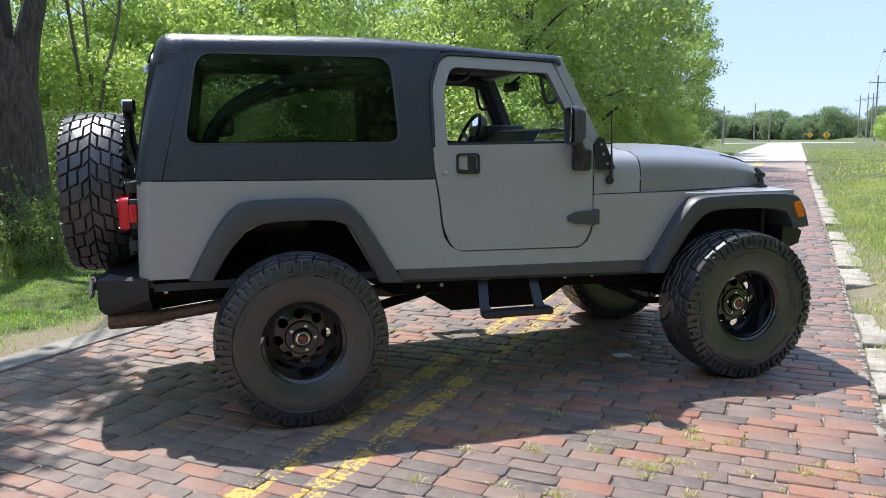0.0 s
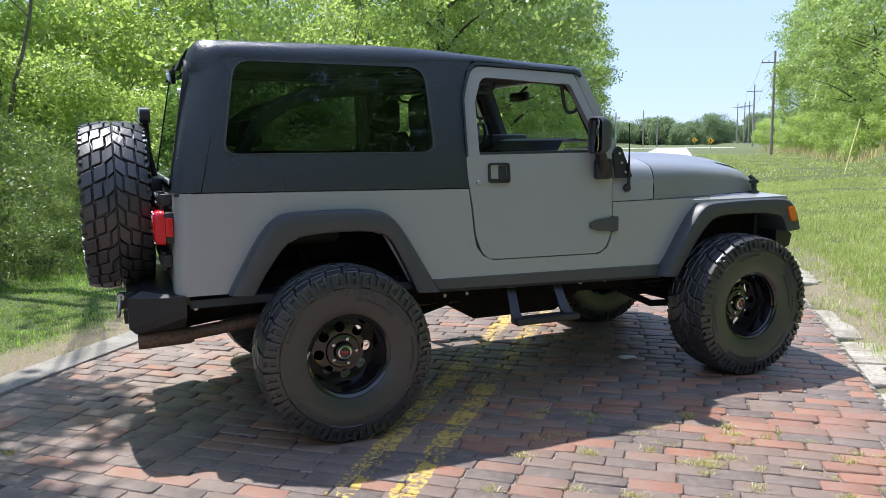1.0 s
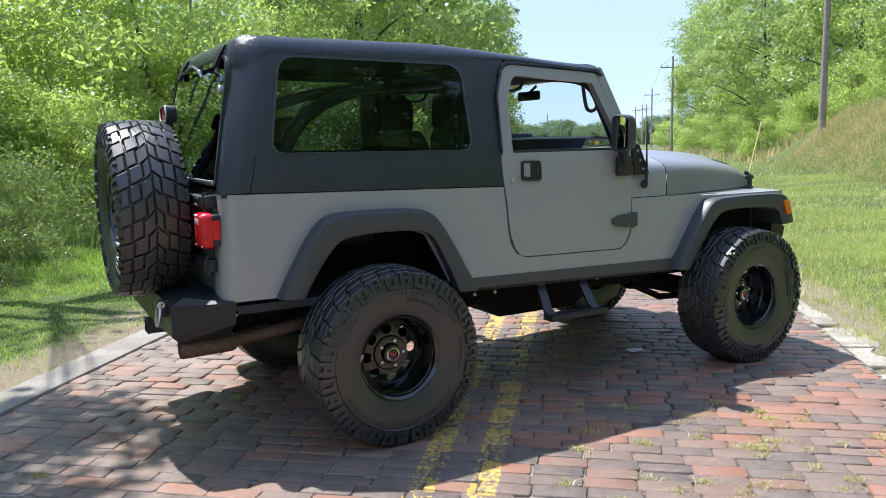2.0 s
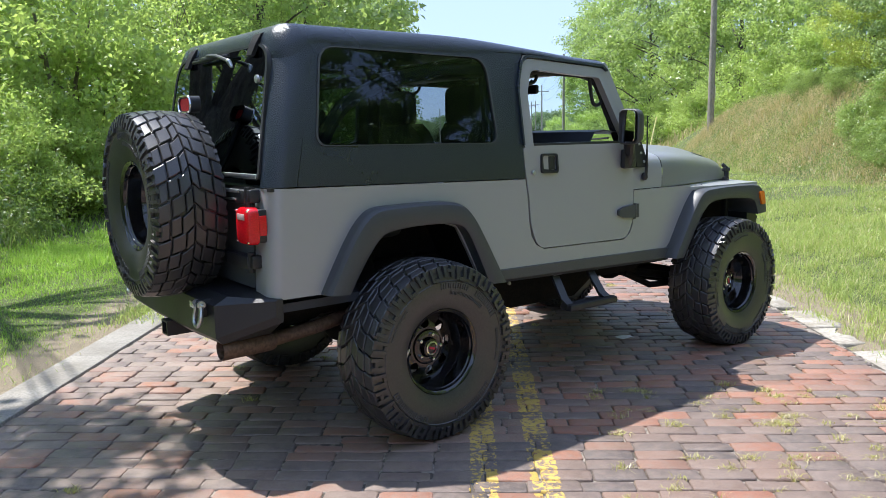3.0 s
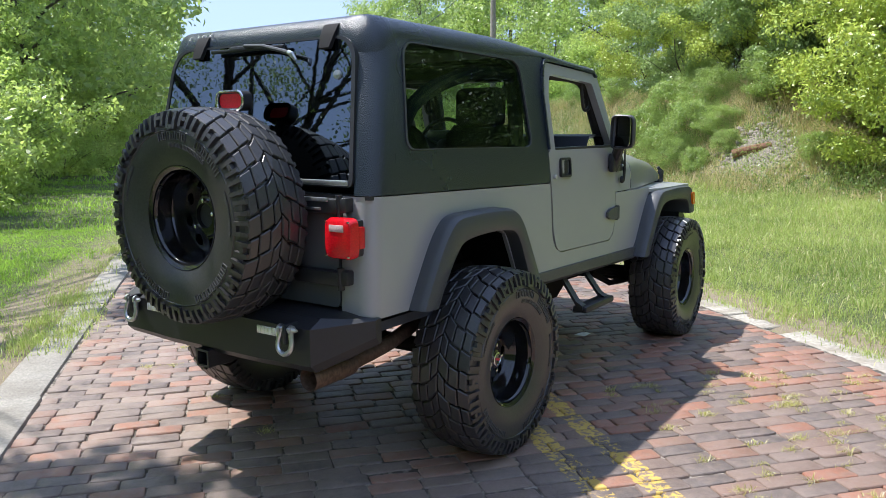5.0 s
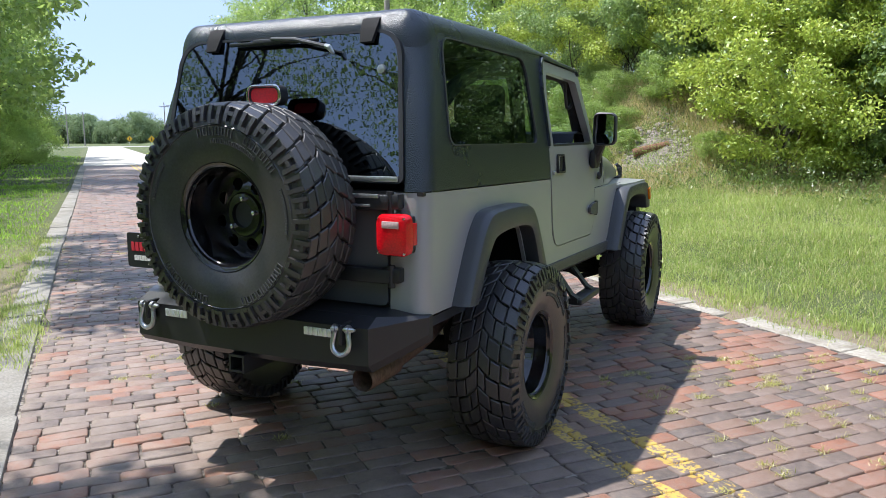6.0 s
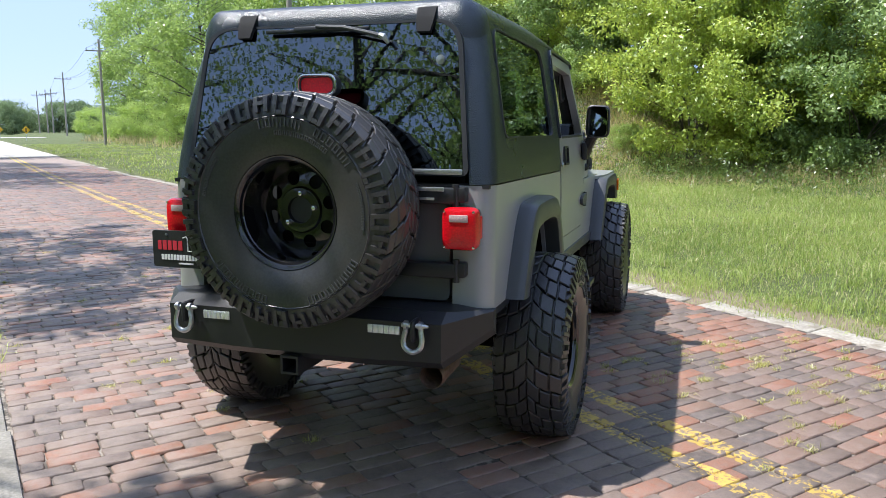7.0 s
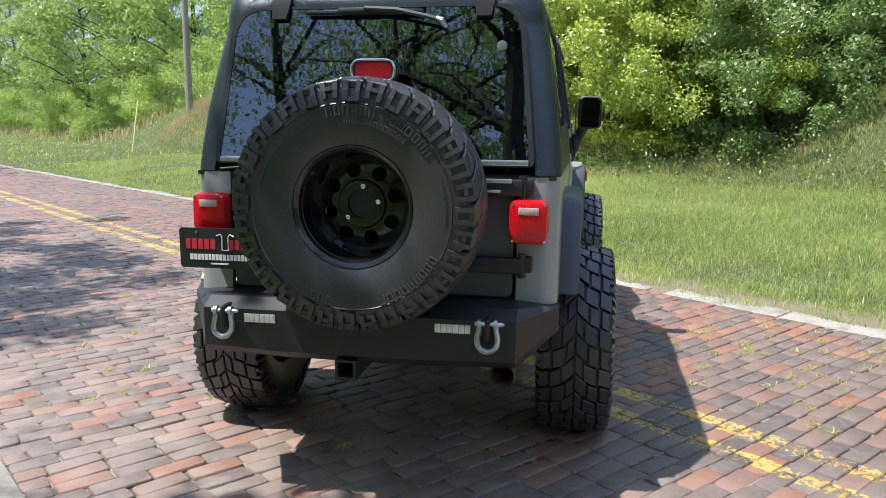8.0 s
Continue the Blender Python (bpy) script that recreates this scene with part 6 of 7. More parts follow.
def build_rear():
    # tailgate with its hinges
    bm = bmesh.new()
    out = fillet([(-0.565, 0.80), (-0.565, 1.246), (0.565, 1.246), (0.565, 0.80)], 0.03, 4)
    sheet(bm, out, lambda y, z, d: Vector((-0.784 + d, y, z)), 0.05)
    gate = part("tailgate", bm, M["gate"], car, "grey side-hinged tailgate, shade put into its darker colour")
    bm = bmesh.new()
    box(bm, -0.76, -0.72, -0.70, 0.70, 0.72, 0.80)
    box(bm, -0.765, -0.70, -0.72, 0.72, 1.246, 1.262)
    part("rear_crossmember", bm, M["black"], car)
    for z in (1.222, 0.928):
        bm = bmesh.new()
        box(bm, -0.835, -0.785, -0.60, -0.36, z - 0.030, z + 0.030, 0.008)
        box(bm, -0.825, -0.772, -0.640, -0.590, z - 0.026, z + 0.034, 0.008)
        tube(bm, [(-0.815, -0.600, z - 0.045), (-0.815, -0.600, z + 0.045)], 0.015, 10)
        part("gate_hinge", bm, M["black"], gate, "heavy black tailgate hinge")
    bm = bmesh.new()
    box(bm, -0.842, -0.835, -0.56, -0.40, 1.240, 1.256, 0.002)
    box(bm, -0.842, -0.828, -0.52, -0.38, 1.205, 1.215, 0.002)
    part("hinge_plate", bm, M["zinc"], gate)
    # spare carrier
    bm = bmesh.new()
    box(bm, -0.90, -0.785, -0.20, 0.14, 1.02, 1.32, 0.02)
    box(bm, -0.83, -0.785, -0.55, 0.0, 1.19, 1.25, 0.01)
    box(bm, -0.83, -0.785, -0.55, 0.0, 0.90, 0.96, 0.01)
    tube(bm, [(-0.80, -0.05, 1.25), (-0.84, -0.05, 1.45), (-0.845, -0.055, 1.62)], 0.016, 8)
    part("spare_carrier", bm, M["black"], gate, "black spare wheel carrier")
    # high brake lamp
    bm = bmesh.new()
    ov = fillet([(-0.130, 1.605), (-0.130, 1.688), (0.038, 1.688), (0.038, 1.605)], 0.038, 6)
    iv = fillet([(-0.116, 1.617), (-0.116, 1.676), (0.024, 1.676), (0.024, 1.617)], 0.028, 6)
    holed(bm, ov, iv, lambda y, z, d: Vector((-0.872 + d, y, z)), 0.05)
    bl = part("brake_lamp", bm, M["black"], gate, "oval high brake lamp on a black bracket")
    bm = bmesh.new()
    pts = [Vector((-0.874, p[0], p[1])) for p in fillet([(-0.127, 1.608), (-0.127, 1.685), (0.035, 1.685), (0.035, 1.608)], 0.036, 6)]
    tube(bm, pts + [pts[0]], 0.006, 8)
    part("bezel", bm, M["chrome"], bl)
    bm = bmesh.new()
    sheet(bm, iv, lambda y, z, d: Vector((-0.868 + d, y, z)), 0.02)
    part("lamp_lens", bm, M["red_high"], bl)
    # tail lamps
    for y0, y1 in ((-0.697, -0.554), (0.562, 0.705)):
        bm = bmesh.new()
        box(bm, -0.815, -0.765, y0 + 0.008, y1 - 0.008, 1.022, 1.172, 0.012)
        tl = part("tail_lamp", bm, M["black"], car, "square red tail lamp with a clear reversing window")
        bm = bmesh.new()
        rings = []
        for x, g, b in ((-0.812, 0.0, 0.02), (-0.845, 0.0, 0.02), (-0.858, 0.006, 0.02), (-0.864, 0.018, 0.02)):
            rings.append([Vector((x, p[0], p[1])) for p in fillet([(y0 + g, 1.016 + g), (y0 + g, 1.180 - g), (y1 - g, 1.180 - g), (y1 - g, 1.016 + g)], 0.034, 5)])
        vs = loft(bm, rings, True)
        bm.faces.new(vs[-1])
        part("lamp_lens", bm, M["red"], tl)
        bm = bmesh.new()
        box(bm, -0.8675, -0.860, y0 + 0.034, y1 - 0.034, 1.126, 1.154, 0.003)
        part("reversing_lens", bm, M["reverse"], tl, "clear reversing window")
        for yy in (y0 + 0.013, y1 - 0.013):
            for zz in (1.030, 1.166):
                bm = bmesh.new()
                lathe(bm, [(0.0, -0.004), (0.0045, -0.003), (0.005, 0.003)], 10)
                bmesh.ops.transform(bm, matrix=pose(-0.861, yy, zz, 0, 0, -90), verts=bm.verts)
                part("screw", bm, M["chrome"], tl)
    # outboard side of the right lamp
    for s in (-1, 1):
        bm = bmesh.new()
        box(bm, -0.812, -0.775, s * 0.680, s * 0.699, 1.055, 1.145, 0.006)
        part("side_reflector", bm, M["red"], car, "small red side reflector")
    # show plate on the left, its print as plain bars
    bm = bmesh.new()
    sheet(bm, fillet([(0.395, 0.893), (0.395, 1.050), (0.728, 1.050), (0.728, 0.893)], 0.014, 4), lambda y, z, d: Vector((-0.925 + d, y, z)), 0.012)
    pl = part("plate", bm, M["black"], car, "black show plate with red and white print")
    bm = bmesh.new()
    box(bm, -0.915, -0.775, 0.50, 0.62, 0.94, 1.0, 0.01)
    part("plate_bracket", bm, M["black"], pl)
    rng = random.Random(3)
    for y0, y1, z0, z1, mat in ((0.575, 0.700, 0.968, 1.008, "red_mark"), (0.405, 0.520, 0.968, 1.008, "red_mark"), (0.410, 0.685, 0.925, 0.948, "white_mark"), (0.52, 0.60, 0.908, 0.914, "white_mark")):
        y = y1
        while y > y0 + 0.008:
            w = min(y - y0, (z1 - z0) * rng.uniform(0.42, 0.55))
            bm = bmesh.new()
            box(bm, -0.9272, -0.925, y - w, y, z0, z1)
            part("print_bar", bm, M[mat], pl)
            y -= w + (z1 - z0) * 0.16
    bm = bmesh.new()
    pts = [(-0.928, 0.572, 1.022), (-0.928, 0.556, 1.028), (-0.928, 0.549, 1.018), (-0.928, 0.549, 0.966), (-0.928, 0.523, 0.966), (-0.928, 0.523, 1.018), (-0.928, 0.516, 1.028), (-0.928, 0.500, 1.020)]
    tube(bm, pts, 0.003, 6)
    part("print_shape", bm, M["white_mark"], pl)
    bm = bmesh.new()
    for yy in (0.66, 0.46):
        lathe(bm, [(0.0, -0.004), (0.005, -0.003), (0.006, 0.0)], 8)
    bmesh.ops.transform(bm, matrix=pose(-0.926, 0.655, 1.034, 0, 0, -90), verts=bm.verts)
    part("plate_screw", bm, M["zinc"], pl)

    # steel bumper: folded plates, swept up and round at the ends
    bm = bmesh.new()
    def prof(y):
        a = abs(y)
        end = min(1.0, max(0.0, (a - 0.60) / 0.145))
        back = -1.000 + 0.225 * end
        zt = 0.790 - 0.018 * end
        zb = 0.566 + 0.012 * float(smoothstep(0.25, 0.6, a)) + 0.09 * end
        return [(-0.74, zt), (back + 0.055 * (1 - end) + 0.01, zt), (back, zt - 0.03 * (1 - end) - 0.004), (back, zb + 0.03), (back + 0.03, zb), (-0.74, zb + 0.01)]
    ys = [-0.745, -0.72, -0.67, -0.62, -0.60, -0.45, -0.30, -0.12, 0.12, 0.30, 0.45, 0.60, 0.62, 0.67, 0.72, 0.745]
    loft(bm, [[Vector((x, y, z)) for x, z in prof(y)] for y in ys], True, True)
    bump = part("rear_bumper", bm, M["black"], car, "black folded steel rear bumper", 18)
    for y in (-0.502, 0.505):
        bm = bmesh.new()
        box(bm, -1.045, -0.96, y - 0.012, y + 0.012, 0.690, 0.775, 0.012)
        part("recovery_tab", bm, M["black"], bump, "welded black recovery tab")
        bm = bmesh.new()
        bow = [(-0.034, 0.0), (-0.036, -0.027), (-0.043, -0.060), (-0.034, -0.093), (0.0, -0.109), (0.034, -0.093), (0.043, -0.060), (0.036, -0.027), (0.034, 0.0)]
        tube(bm, smooth_path([(-1.03 + 0.15 * dz, y + dy * 0.86, 0.752 + dz * 0.88) for dy, dz in bow], 3), 0.0105, 9)
        for d in (-0.029, 0.029):
            lathe_at(bm, 0.018, 0.013, (-1.03, y + d, 0.754))
        tube(bm, [(-1.03, y - 0.060, 0.754), (-1.03, y - 0.048, 0.754), (-1.03, y + 0.046, 0.754)], [0.005, 0.009, 0.009], 9)
        part("shackle", bm, M["zinc"], bump, "bare steel bow shackle")
    for y0, y1 in ((-0.436, -0.303), (0.310, 0.436)):
        bm = bmesh.new()
        m = pose(-0.985, (y0 + y1) / 2, 0.722)
        box(bm, -0.014, 0.03, -(y1 - y0) / 2 - 0.008, (y1 - y0) / 2 + 0.008, -0.022, 0.022, 0.004, m)
        led = part("light_bar", bm, M["black"], bump, "small LED light bar")
        for k in range(6):
            bm = bmesh.new()
            w = (y1 - y0) / 6
            a = -(y1 - y0) / 2 + k * w
            box(bm, -0.019, -0.012, a + 0.0003, a + w - 0.0003, -0.017, 0.017, 0.003, m)
            part("led_lens", bm, M["clear"], led)
    bm = bmesh.new()
    rings = [[Vector((x, 0.032 + a * 0.040, 0.545 + b * 0.038)) for a, b in q] for x, q in ((-0.80, ((-1, -1), (1, -1), (1, 1), (-1, 1))), (-1.02, ((-1, -1), (1, -1), (1, 1), (-1, 1))), (-1.02, ((-.75, -.75), (.75, -.75), (.75, .75), (-.75, .75))), (-0.85, ((-.75, -.75), (.75, -.75), (.75, .75), (-.75, .75))))]
    loft(bm, rings, True, False)
    part("hitch_receiver", bm, M["black"], bump, "square black hitch receiver")


def lathe_at(bm, r, h, c):
    """A short drum across y at c."""
    tube(bm, [(c[0], c[1] - h / 2, c[2]), (c[0], c[1] + h / 2, c[2])], r, 12)


def build_under():
    for s in (-1, 1):
        bm = bmesh.new()
        rail = [(-0.80, 0.62), (-0.45, 0.66), (-0.25, 0.78), (0.30, 0.78), (0.55, 0.62), (2.0, 0.60), (2.25, 0.72), (2.9, 0.75), (3.05, 0.78)]
        loft(bm, [[Vector((x, s * y, z + dz)) for y, dz in ((0.40, -0.06), (0.50, -0.06), (0.50, 0.06), (0.40, 0.06))] for x, z in rail], True, True)
        part("chassis_rail", bm, M["under"], car, "grimy black chassis rail")
        for x, z in ((0.70, 0.60), (0.84, 0.60), (1.62, 0.60), (1.80, 0.60), (-0.68, 0.66)):
            bm = bmesh.new()
            lathe(bm, [(0.0, -0.010), (0.010, -0.009), (0.012, 0.0)], 8)
            bmesh.ops.transform(bm, matrix=pose(x, s * 0.501, z, 0, 0, 0 if s < 0 else 180), verts=bm.verts)
            part("frame_bolt", bm, M["zinc"], car)
    for name, dims in (("crossmember", (-0.55, -0.45, -0.40, 0.40, 0.60, 0.70, 0.01)), ("engine", (1.9, 2.7, -0.30, 0.30, 0.50, 0.85, 0.05)), ("gearbox", (0.85, 1.6, -0.16, 0.16, 0.46, 0.70, 0.05))):
        bm = bmesh.new()
        box(bm, *dims)
        part(name, bm, M["under"], car)
    bm = bmesh.new()
    loft(bm, [[Vector((x, y, z)) for x, z in ((0.66, 0.56), (0.74, 0.535), (0.92, 0.425), (1.48, 0.425), (1.66, 0.535), (1.74, 0.56))] for y in (-0.43, -0.40, 0.40, 0.43)], True, True)
    part("skid_plate", bm, M["under"], car, "grimy folded skid plate", 20)
    bm = bmesh.new()
    box(bm, -0.70, -0.15, -0.36, 0.36, 0.56, 0.76, 0.05)
    part("fuel_tank", bm, M["under"], car)
    for x, name in ((0.0, "rear_axle"), (2.629, "front_axle")):
        bm = bmesh.new()
        tube(bm, [(x, -0.70, 0.432), (x, -0.30, 0.432), (x, 0.30, 0.432), (x, 0.70, 0.432)], 0.042, 12)
        dy = 0.0 if x < 1 else 0.25
        bmesh.ops.create_uvsphere(bm, u_segments=16, v_segments=10, radius=0.135, matrix=pose(x, dy, 0.432))
        for s in (-1, 1):
            tube(bm, [(x + 0.04, s * 0.52, 0.40), (x + (0.75 if x < 1 else -0.75), s * 0.42, 0.55)], 0.028, 8)
            tube(bm, [(x - 0.05, s * 0.50, 0.42), (x - 0.12, s * 0.47, 0.92)], [0.034, 0.026], 10)
            tube(bm, [(x, s * 0.70, 0.432), (x, s * 0.715, 0.432)], 0.14, 16)
        part(name, bm, M["under"], car)
        for s in (-1, 1):
            bm = bmesh.new()
            pts = [(x + 0.10 + 0.062 * math.cos(a), s * 0.46 + 0.062 * math.sin(a), 0.50 + 0.36 * a / (2 * math.pi * 6)) for a in (2 * math.pi * 6 * k / 84 for k in range(85))]
            tube(bm, pts, 0.009, 6)
            part("coil_spring", bm, M["under"], car)
    bm = bmesh.new()
    tube(bm, smooth_path([(2.30, 0.62, 0.44), (2.35, 0.0, 0.42), (2.36, -0.62, 0.43)], 4), 0.018, 8)
    tube(bm, [(1.95, -0.46, 0.52), (2.15, -0.52, 0.42), (2.45, -0.60, 0.42)], 0.022, 8)
    part("steering_link", bm, M["under"], car)
    bm = bmesh.new()
    tube(bm, [(0.1, 0.0, 0.45), (0.9, 0.02, 0.52)], 0.035, 10)
    tube(bm, [(1.5, 0.1, 0.50), (2.5, 0.24, 0.45)], 0.030, 10)
    part("drive_shaft", bm, M["under"], car)
    bm = bmesh.new()
    tube(bm, smooth_path([(1.4, -0.30, 0.55), (0.7, -0.42, 0.56), (0.25, -0.46, 0.60), (-0.1, -0.50, 0.62), (-0.42, -0.545, 0.575), (-0.70, -0.548, 0.545), (-0.80, -0.548, 0.538)], 4), 0.034, 12)
    part("exhaust_pipe", bm, M["rust"], car, "rusty exhaust pipe")
    bm = bmesh.new()
    rings = []
    for r, x in ((0.036, -0.70), (0.044, -0.72), (0.049, -0.955), (0.046, -0.963), (0.044, -0.95), (0.040, -0.78)):
        rings.append([Vector((x, -0.548 + r * math.cos(a), 0.538 + r * math.sin(a))) for a in (2 * math.pi * k / 18 for k in range(18))])
    loft(bm, rings, True)
    part("exhaust_tip", bm, M["rust"], car, "rusty tail pipe tip")
    # hoop steps
    for s in (-1, 1):
        bm = bmesh.new()
        for x0, x1 in ((1.03, 0.985), (1.33, 1.345)):
            loft(bm, [[Vector((xx + a, s * yy, zz + b)) for a, b in ((-0.028, -0.012), (0.028, -0.012), (0.028, 0.014), (-0.028, 0.014))] for xx, yy, zz in ((x0, 0.60, 0.668), (x0, 0.69, 0.650), (x1 + (0.02 if x1 < 1.1 else -0.02), 0.80, 0.515), (x1 + (0.02 if x1 < 1.1 else -0.02), 0.84, 0.492))], True, True)
        box(bm, 0.985, 1.395, s * 0.775, s * 0.865, 0.463, 0.502, 0.010)
        st = part("side_step", bm, M["black"], car, "black hoop side step", 25)
        for x in (1.03, 1.33):
            bm = bmesh.new()
            box(bm, x - 0.03, x + 0.03, s * 0.655, s * 0.70, 0.652, 0.672, 0.004)
            tube(bm, [(x - 0.03, s * 0.71, 0.66), (x + 0.035, s * 0.71, 0.66)], 0.007, 8)
            part("bracket", bm, M["zinc"], st)
    bm = bmesh.new()
    loft(bm, [[Vector((x, y, z)) for x, z in ((2.98, 0.88), (3.10 + f, 0.875), (3.15 + f, 0.84), (3.13 + f, 0.765), (3.02, 0.74), (2.98, 0.78))] for y, f in ((-0.74, -0.03), (-0.62, 0.03), (-0.4, 0.07), (0.4, 0.07), (0.62, 0.03), (0.74, -0.03))], True, True)
    part("front_bumper", bm, M["black"], car, "stubby black front bumper", 20)
    bm = bmesh.new()
    for s in (-1, 1):
        tube(bm, [(3.03, s * 0.50, 0.86), (3.03, s * 0.50, 0.98)], 0.02, 8)
    part("bumper_post", bm, M["under"], car)
    # inner arches
    for s in (-1, 1):
        for arch, y0, y1, wall in ((((2.10, 0.71), (2.2, 0.87), (2.32, 1.00), (2.5, 1.06), (2.8, 1.06), (2.95, 1.01)), 0.42, 0.80, (2.12, 2.93, 1.04)),
                                   (((-0.47, 0.76), (-0.40, 0.85), (-0.28, 1.02), (-0.15, 1.06), (0.18, 1.06), (0.29, 1.02), (0.38, 0.85), (0.43, 0.70)), 0.40, 0.79, (-0.44, 0.41, 1.05))):
            bm = bmesh.new()
            loft(bm, [[Vector((p[0], s * y, p[1])) for p in arch] for y in (y0, y1)], False)
            part("inner_arch", bm, M["under"], car)
            bm = bmesh.new()
            box(bm, wall[0], wall[1], s * (y0 - 0.014), s * (y0 - 0.003), 0.70, wall[2])
            part("arch_wall", bm, M["under"], car)


def build_cabin():
    bm = bmesh.new()
    loft(bm, [[Vector((x, y, z)) for x, z in ((1.72, 1.10), (1.42, 1.12), (1.35, 1.24), (1.34, 1.42), (1.38, 1.482), (1.46, 1.494), (1.70, 1.465))] for y in (-0.68, -0.3, 0.0, 0.3, 0.68)], False)
    box(bm, 1.30, 1.50, -0.22, 0.10, 0.80, 1.36, 0.03)
    box(bm, 1.34, 1.62, 0.16, 0.56, 1.40, 1.525, 0.025)
    dash = part("dashboard", bm, M["dark_in"], car, "dark moulded dashboard", 30)
    for y in (-0.60, -0.12, 0.10):
        bm = bmesh.new()
        for k in range(5):
            box(bm, 1.322, 1.345, y - 0.05, y + 0.05, 1.345 + k * 0.018, 1.353 + k * 0.018)
        part("vent", bm, M["black"], dash)
    bm = bmesh.new()
    ring = [Vector((1.27 + 0.185 * math.sin(a) * 0.42, 0.36 + 0.185 * math.cos(a), 1.43 + 0.185 * math.sin(a) * 0.91)) for a in (2 * math.pi * k / 32 for k in range(33))]
    tube(bm, ring, 0.014, 8, False)
    for a in (0.3, 2.84, 4.71):
        tube(bm, [(1.30, 0.36, 1.41), (1.27 + 0.18 * math.sin(a) * 0.42, 0.36 + 0.18 * math.cos(a), 1.43 + 0.18 * math.sin(a) * 0.91)], 0.013, 6)
    bmesh.ops.create_uvsphere(bm, u_segments=12, v_segments=8, radius=0.055, matrix=pose(1.30, 0.36, 1.41) @ Matrix.Diagonal((0.6, 1, 1, 1)))
    tube(bm, [(1.31, 0.36, 1.41), (1.50, 0.36, 1.30)], 0.03, 8)
    part("steering_wheel", bm, M["black"], car, "black three-spoke steering wheel")
    for y in (-0.34, 0.34):
        bm = bmesh.new()
        box(bm, 0.74, 1.24, y - 0.25, y + 0.25, 0.92, 1.10, 0.06, None, 3)
        seat = part("front_seat", bm, M["seat"], car, "charcoal fabric bucket seat")
        bm = bmesh.new()
        loft(bm, [[Vector((x + dx, y + p[0] * w, z)) for p in fillet([(-1, -0.05), (1, -0.05), (1, 0.05), (-1, 0.05)], 0.0) for dx in (p[1],)] for x, z, w in ((0.80, 1.02, 0.22), (0.77, 1.2, 0.25), (0.72, 1.4, 0.25), (0.69, 1.50, 0.22), (0.68, 1.55, 0.16))], True, True)
        part("seat_back", bm, M["seat"], seat, "", 50)
        bm = bmesh.new()
        box(bm, 0.60, 0.71, y - 0.15, y + 0.15, 1.535, 1.755, 0.045, None, 3)
        part("headrest", bm, M["seat"], seat)
    bm = bmesh.new()
    box(bm, -0.28, 0.10, -0.50, 0.50, 0.95, 1.08, 0.05, None, 3)
    box(bm, -0.36, -0.24, -0.50, 0.50, 1.02, 1.44, 0.05, None, 3)
    rs = part("rear_seat", bm, M["seat"], car, "charcoal rear bench seat")
    for y in (-0.28, 0.28):
        bm = bmesh.new()
        box(bm, -0.38, -0.28, y - 0.12, y + 0.12, 1.47, 1.62, 0.035, None, 3)
        part("headrest", bm, M["seat"], rs)
    bm = bmesh.new()
    for s in (-1, 1):
        tube(bm, smooth_path([(0.62, s * 0.60, 0.9), (0.62, s * 0.59, 1.5), (0.62, s * 0.55, 1.80), (0.64, s * 0.45, 1.875)], 4), 0.04, 10)
        tube(bm, smooth_path([(0.62, s * 0.55, 1.83), (1.1, s * 0.565, 1.845), (1.46, s * 0.585, 1.815), (1.58, s * 0.61, 1.62), (1.67, s * 0.63, 1.42)], 4), 0.036, 10)
        tube(bm, smooth_path([(0.62, s * 0.55, 1.82), (0.2, s * 0.56, 1.80), (-0.30, s * 0.57, 1.62), (-0.52, s * 0.58, 1.20), (-0.55, s * 0.58, 0.95)], 4), 0.036, 10)
    tube(bm, [(0.63, -0.48, 1.865), (0.63, 0.48, 1.865)], 0.045, 10)
    cage = part("roll_cage", bm, M["seat"], car, "padded black roll cage")
    bm = bmesh.new()
    box(bm, 0.55, 0.78, -0.52, 0.52, 1.80, 1.88, 0.03)
    for y in (-0.35, 0.35):
        tube(bm, [(0.72, y, 1.80), (0.72, y, 1.79)], 0.075, 16)
    part("sound_bar", bm, M["dark_in"], cage, "overhead sound bar")
    for s in (-1, 1):
        bm = bmesh.new()
        tube(bm, smooth_path([(1.415, s * 0.60, 1.80), (1.435, s * 0.605, 1.68), (1.46, s * 0.605, 1.645), (1.50, s * 0.61, 1.65), (1.515, s * 0.615, 1.69), (1.49, s * 0.61, 1.79)], 5), 0.011, 8)
        part("grab_handle", bm, M["black"], cage, "black padded grab handle")
        bm = bmesh.new()
        tube(bm, smooth_path([(0.82, s * 0.57, 1.805), (0.85, s * 0.58, 1.765), (0.92, s * 0.58, 1.755), (0.98, s * 0.575, 1.775), (1.0, s * 0.57, 1.81)], 5), 0.010, 8)
        part("grab_handle", bm, M["black"], cage)
    bm = bmesh.new()
    box(bm, 1.445, 1.475, -0.115, 0.115, 1.735, 1.795, 0.012)
    tube(bm, [(1.47, 0.0, 1.79), (1.52, 0.0, 1.83)], 0.010, 8)
    part("rear_view_mirror", bm, M["black"], car, "interior rear-view mirror")


# ---- wheels ----
def tyre_mesh(bm):
    """The carcass with its rim and bead rings."""
    prof = [(0.206, 0.118), (0.216, 0.132), (0.25, 0.146), (0.30, 0.156), (0.345, 0.158), (0.385, 0.155), (0.406, 0.147), (0.417, 0.13), (0.424, 0.08), (0.426, 0.0)]
    prof = prof + [(r, -y) for r, y in prof[-2::-1]]
    lathe(bm, prof, 72)
    lathe(bm, [(0.350, -0.1575), (0.353, -0.161), (0.357, -0.1575)], 72)


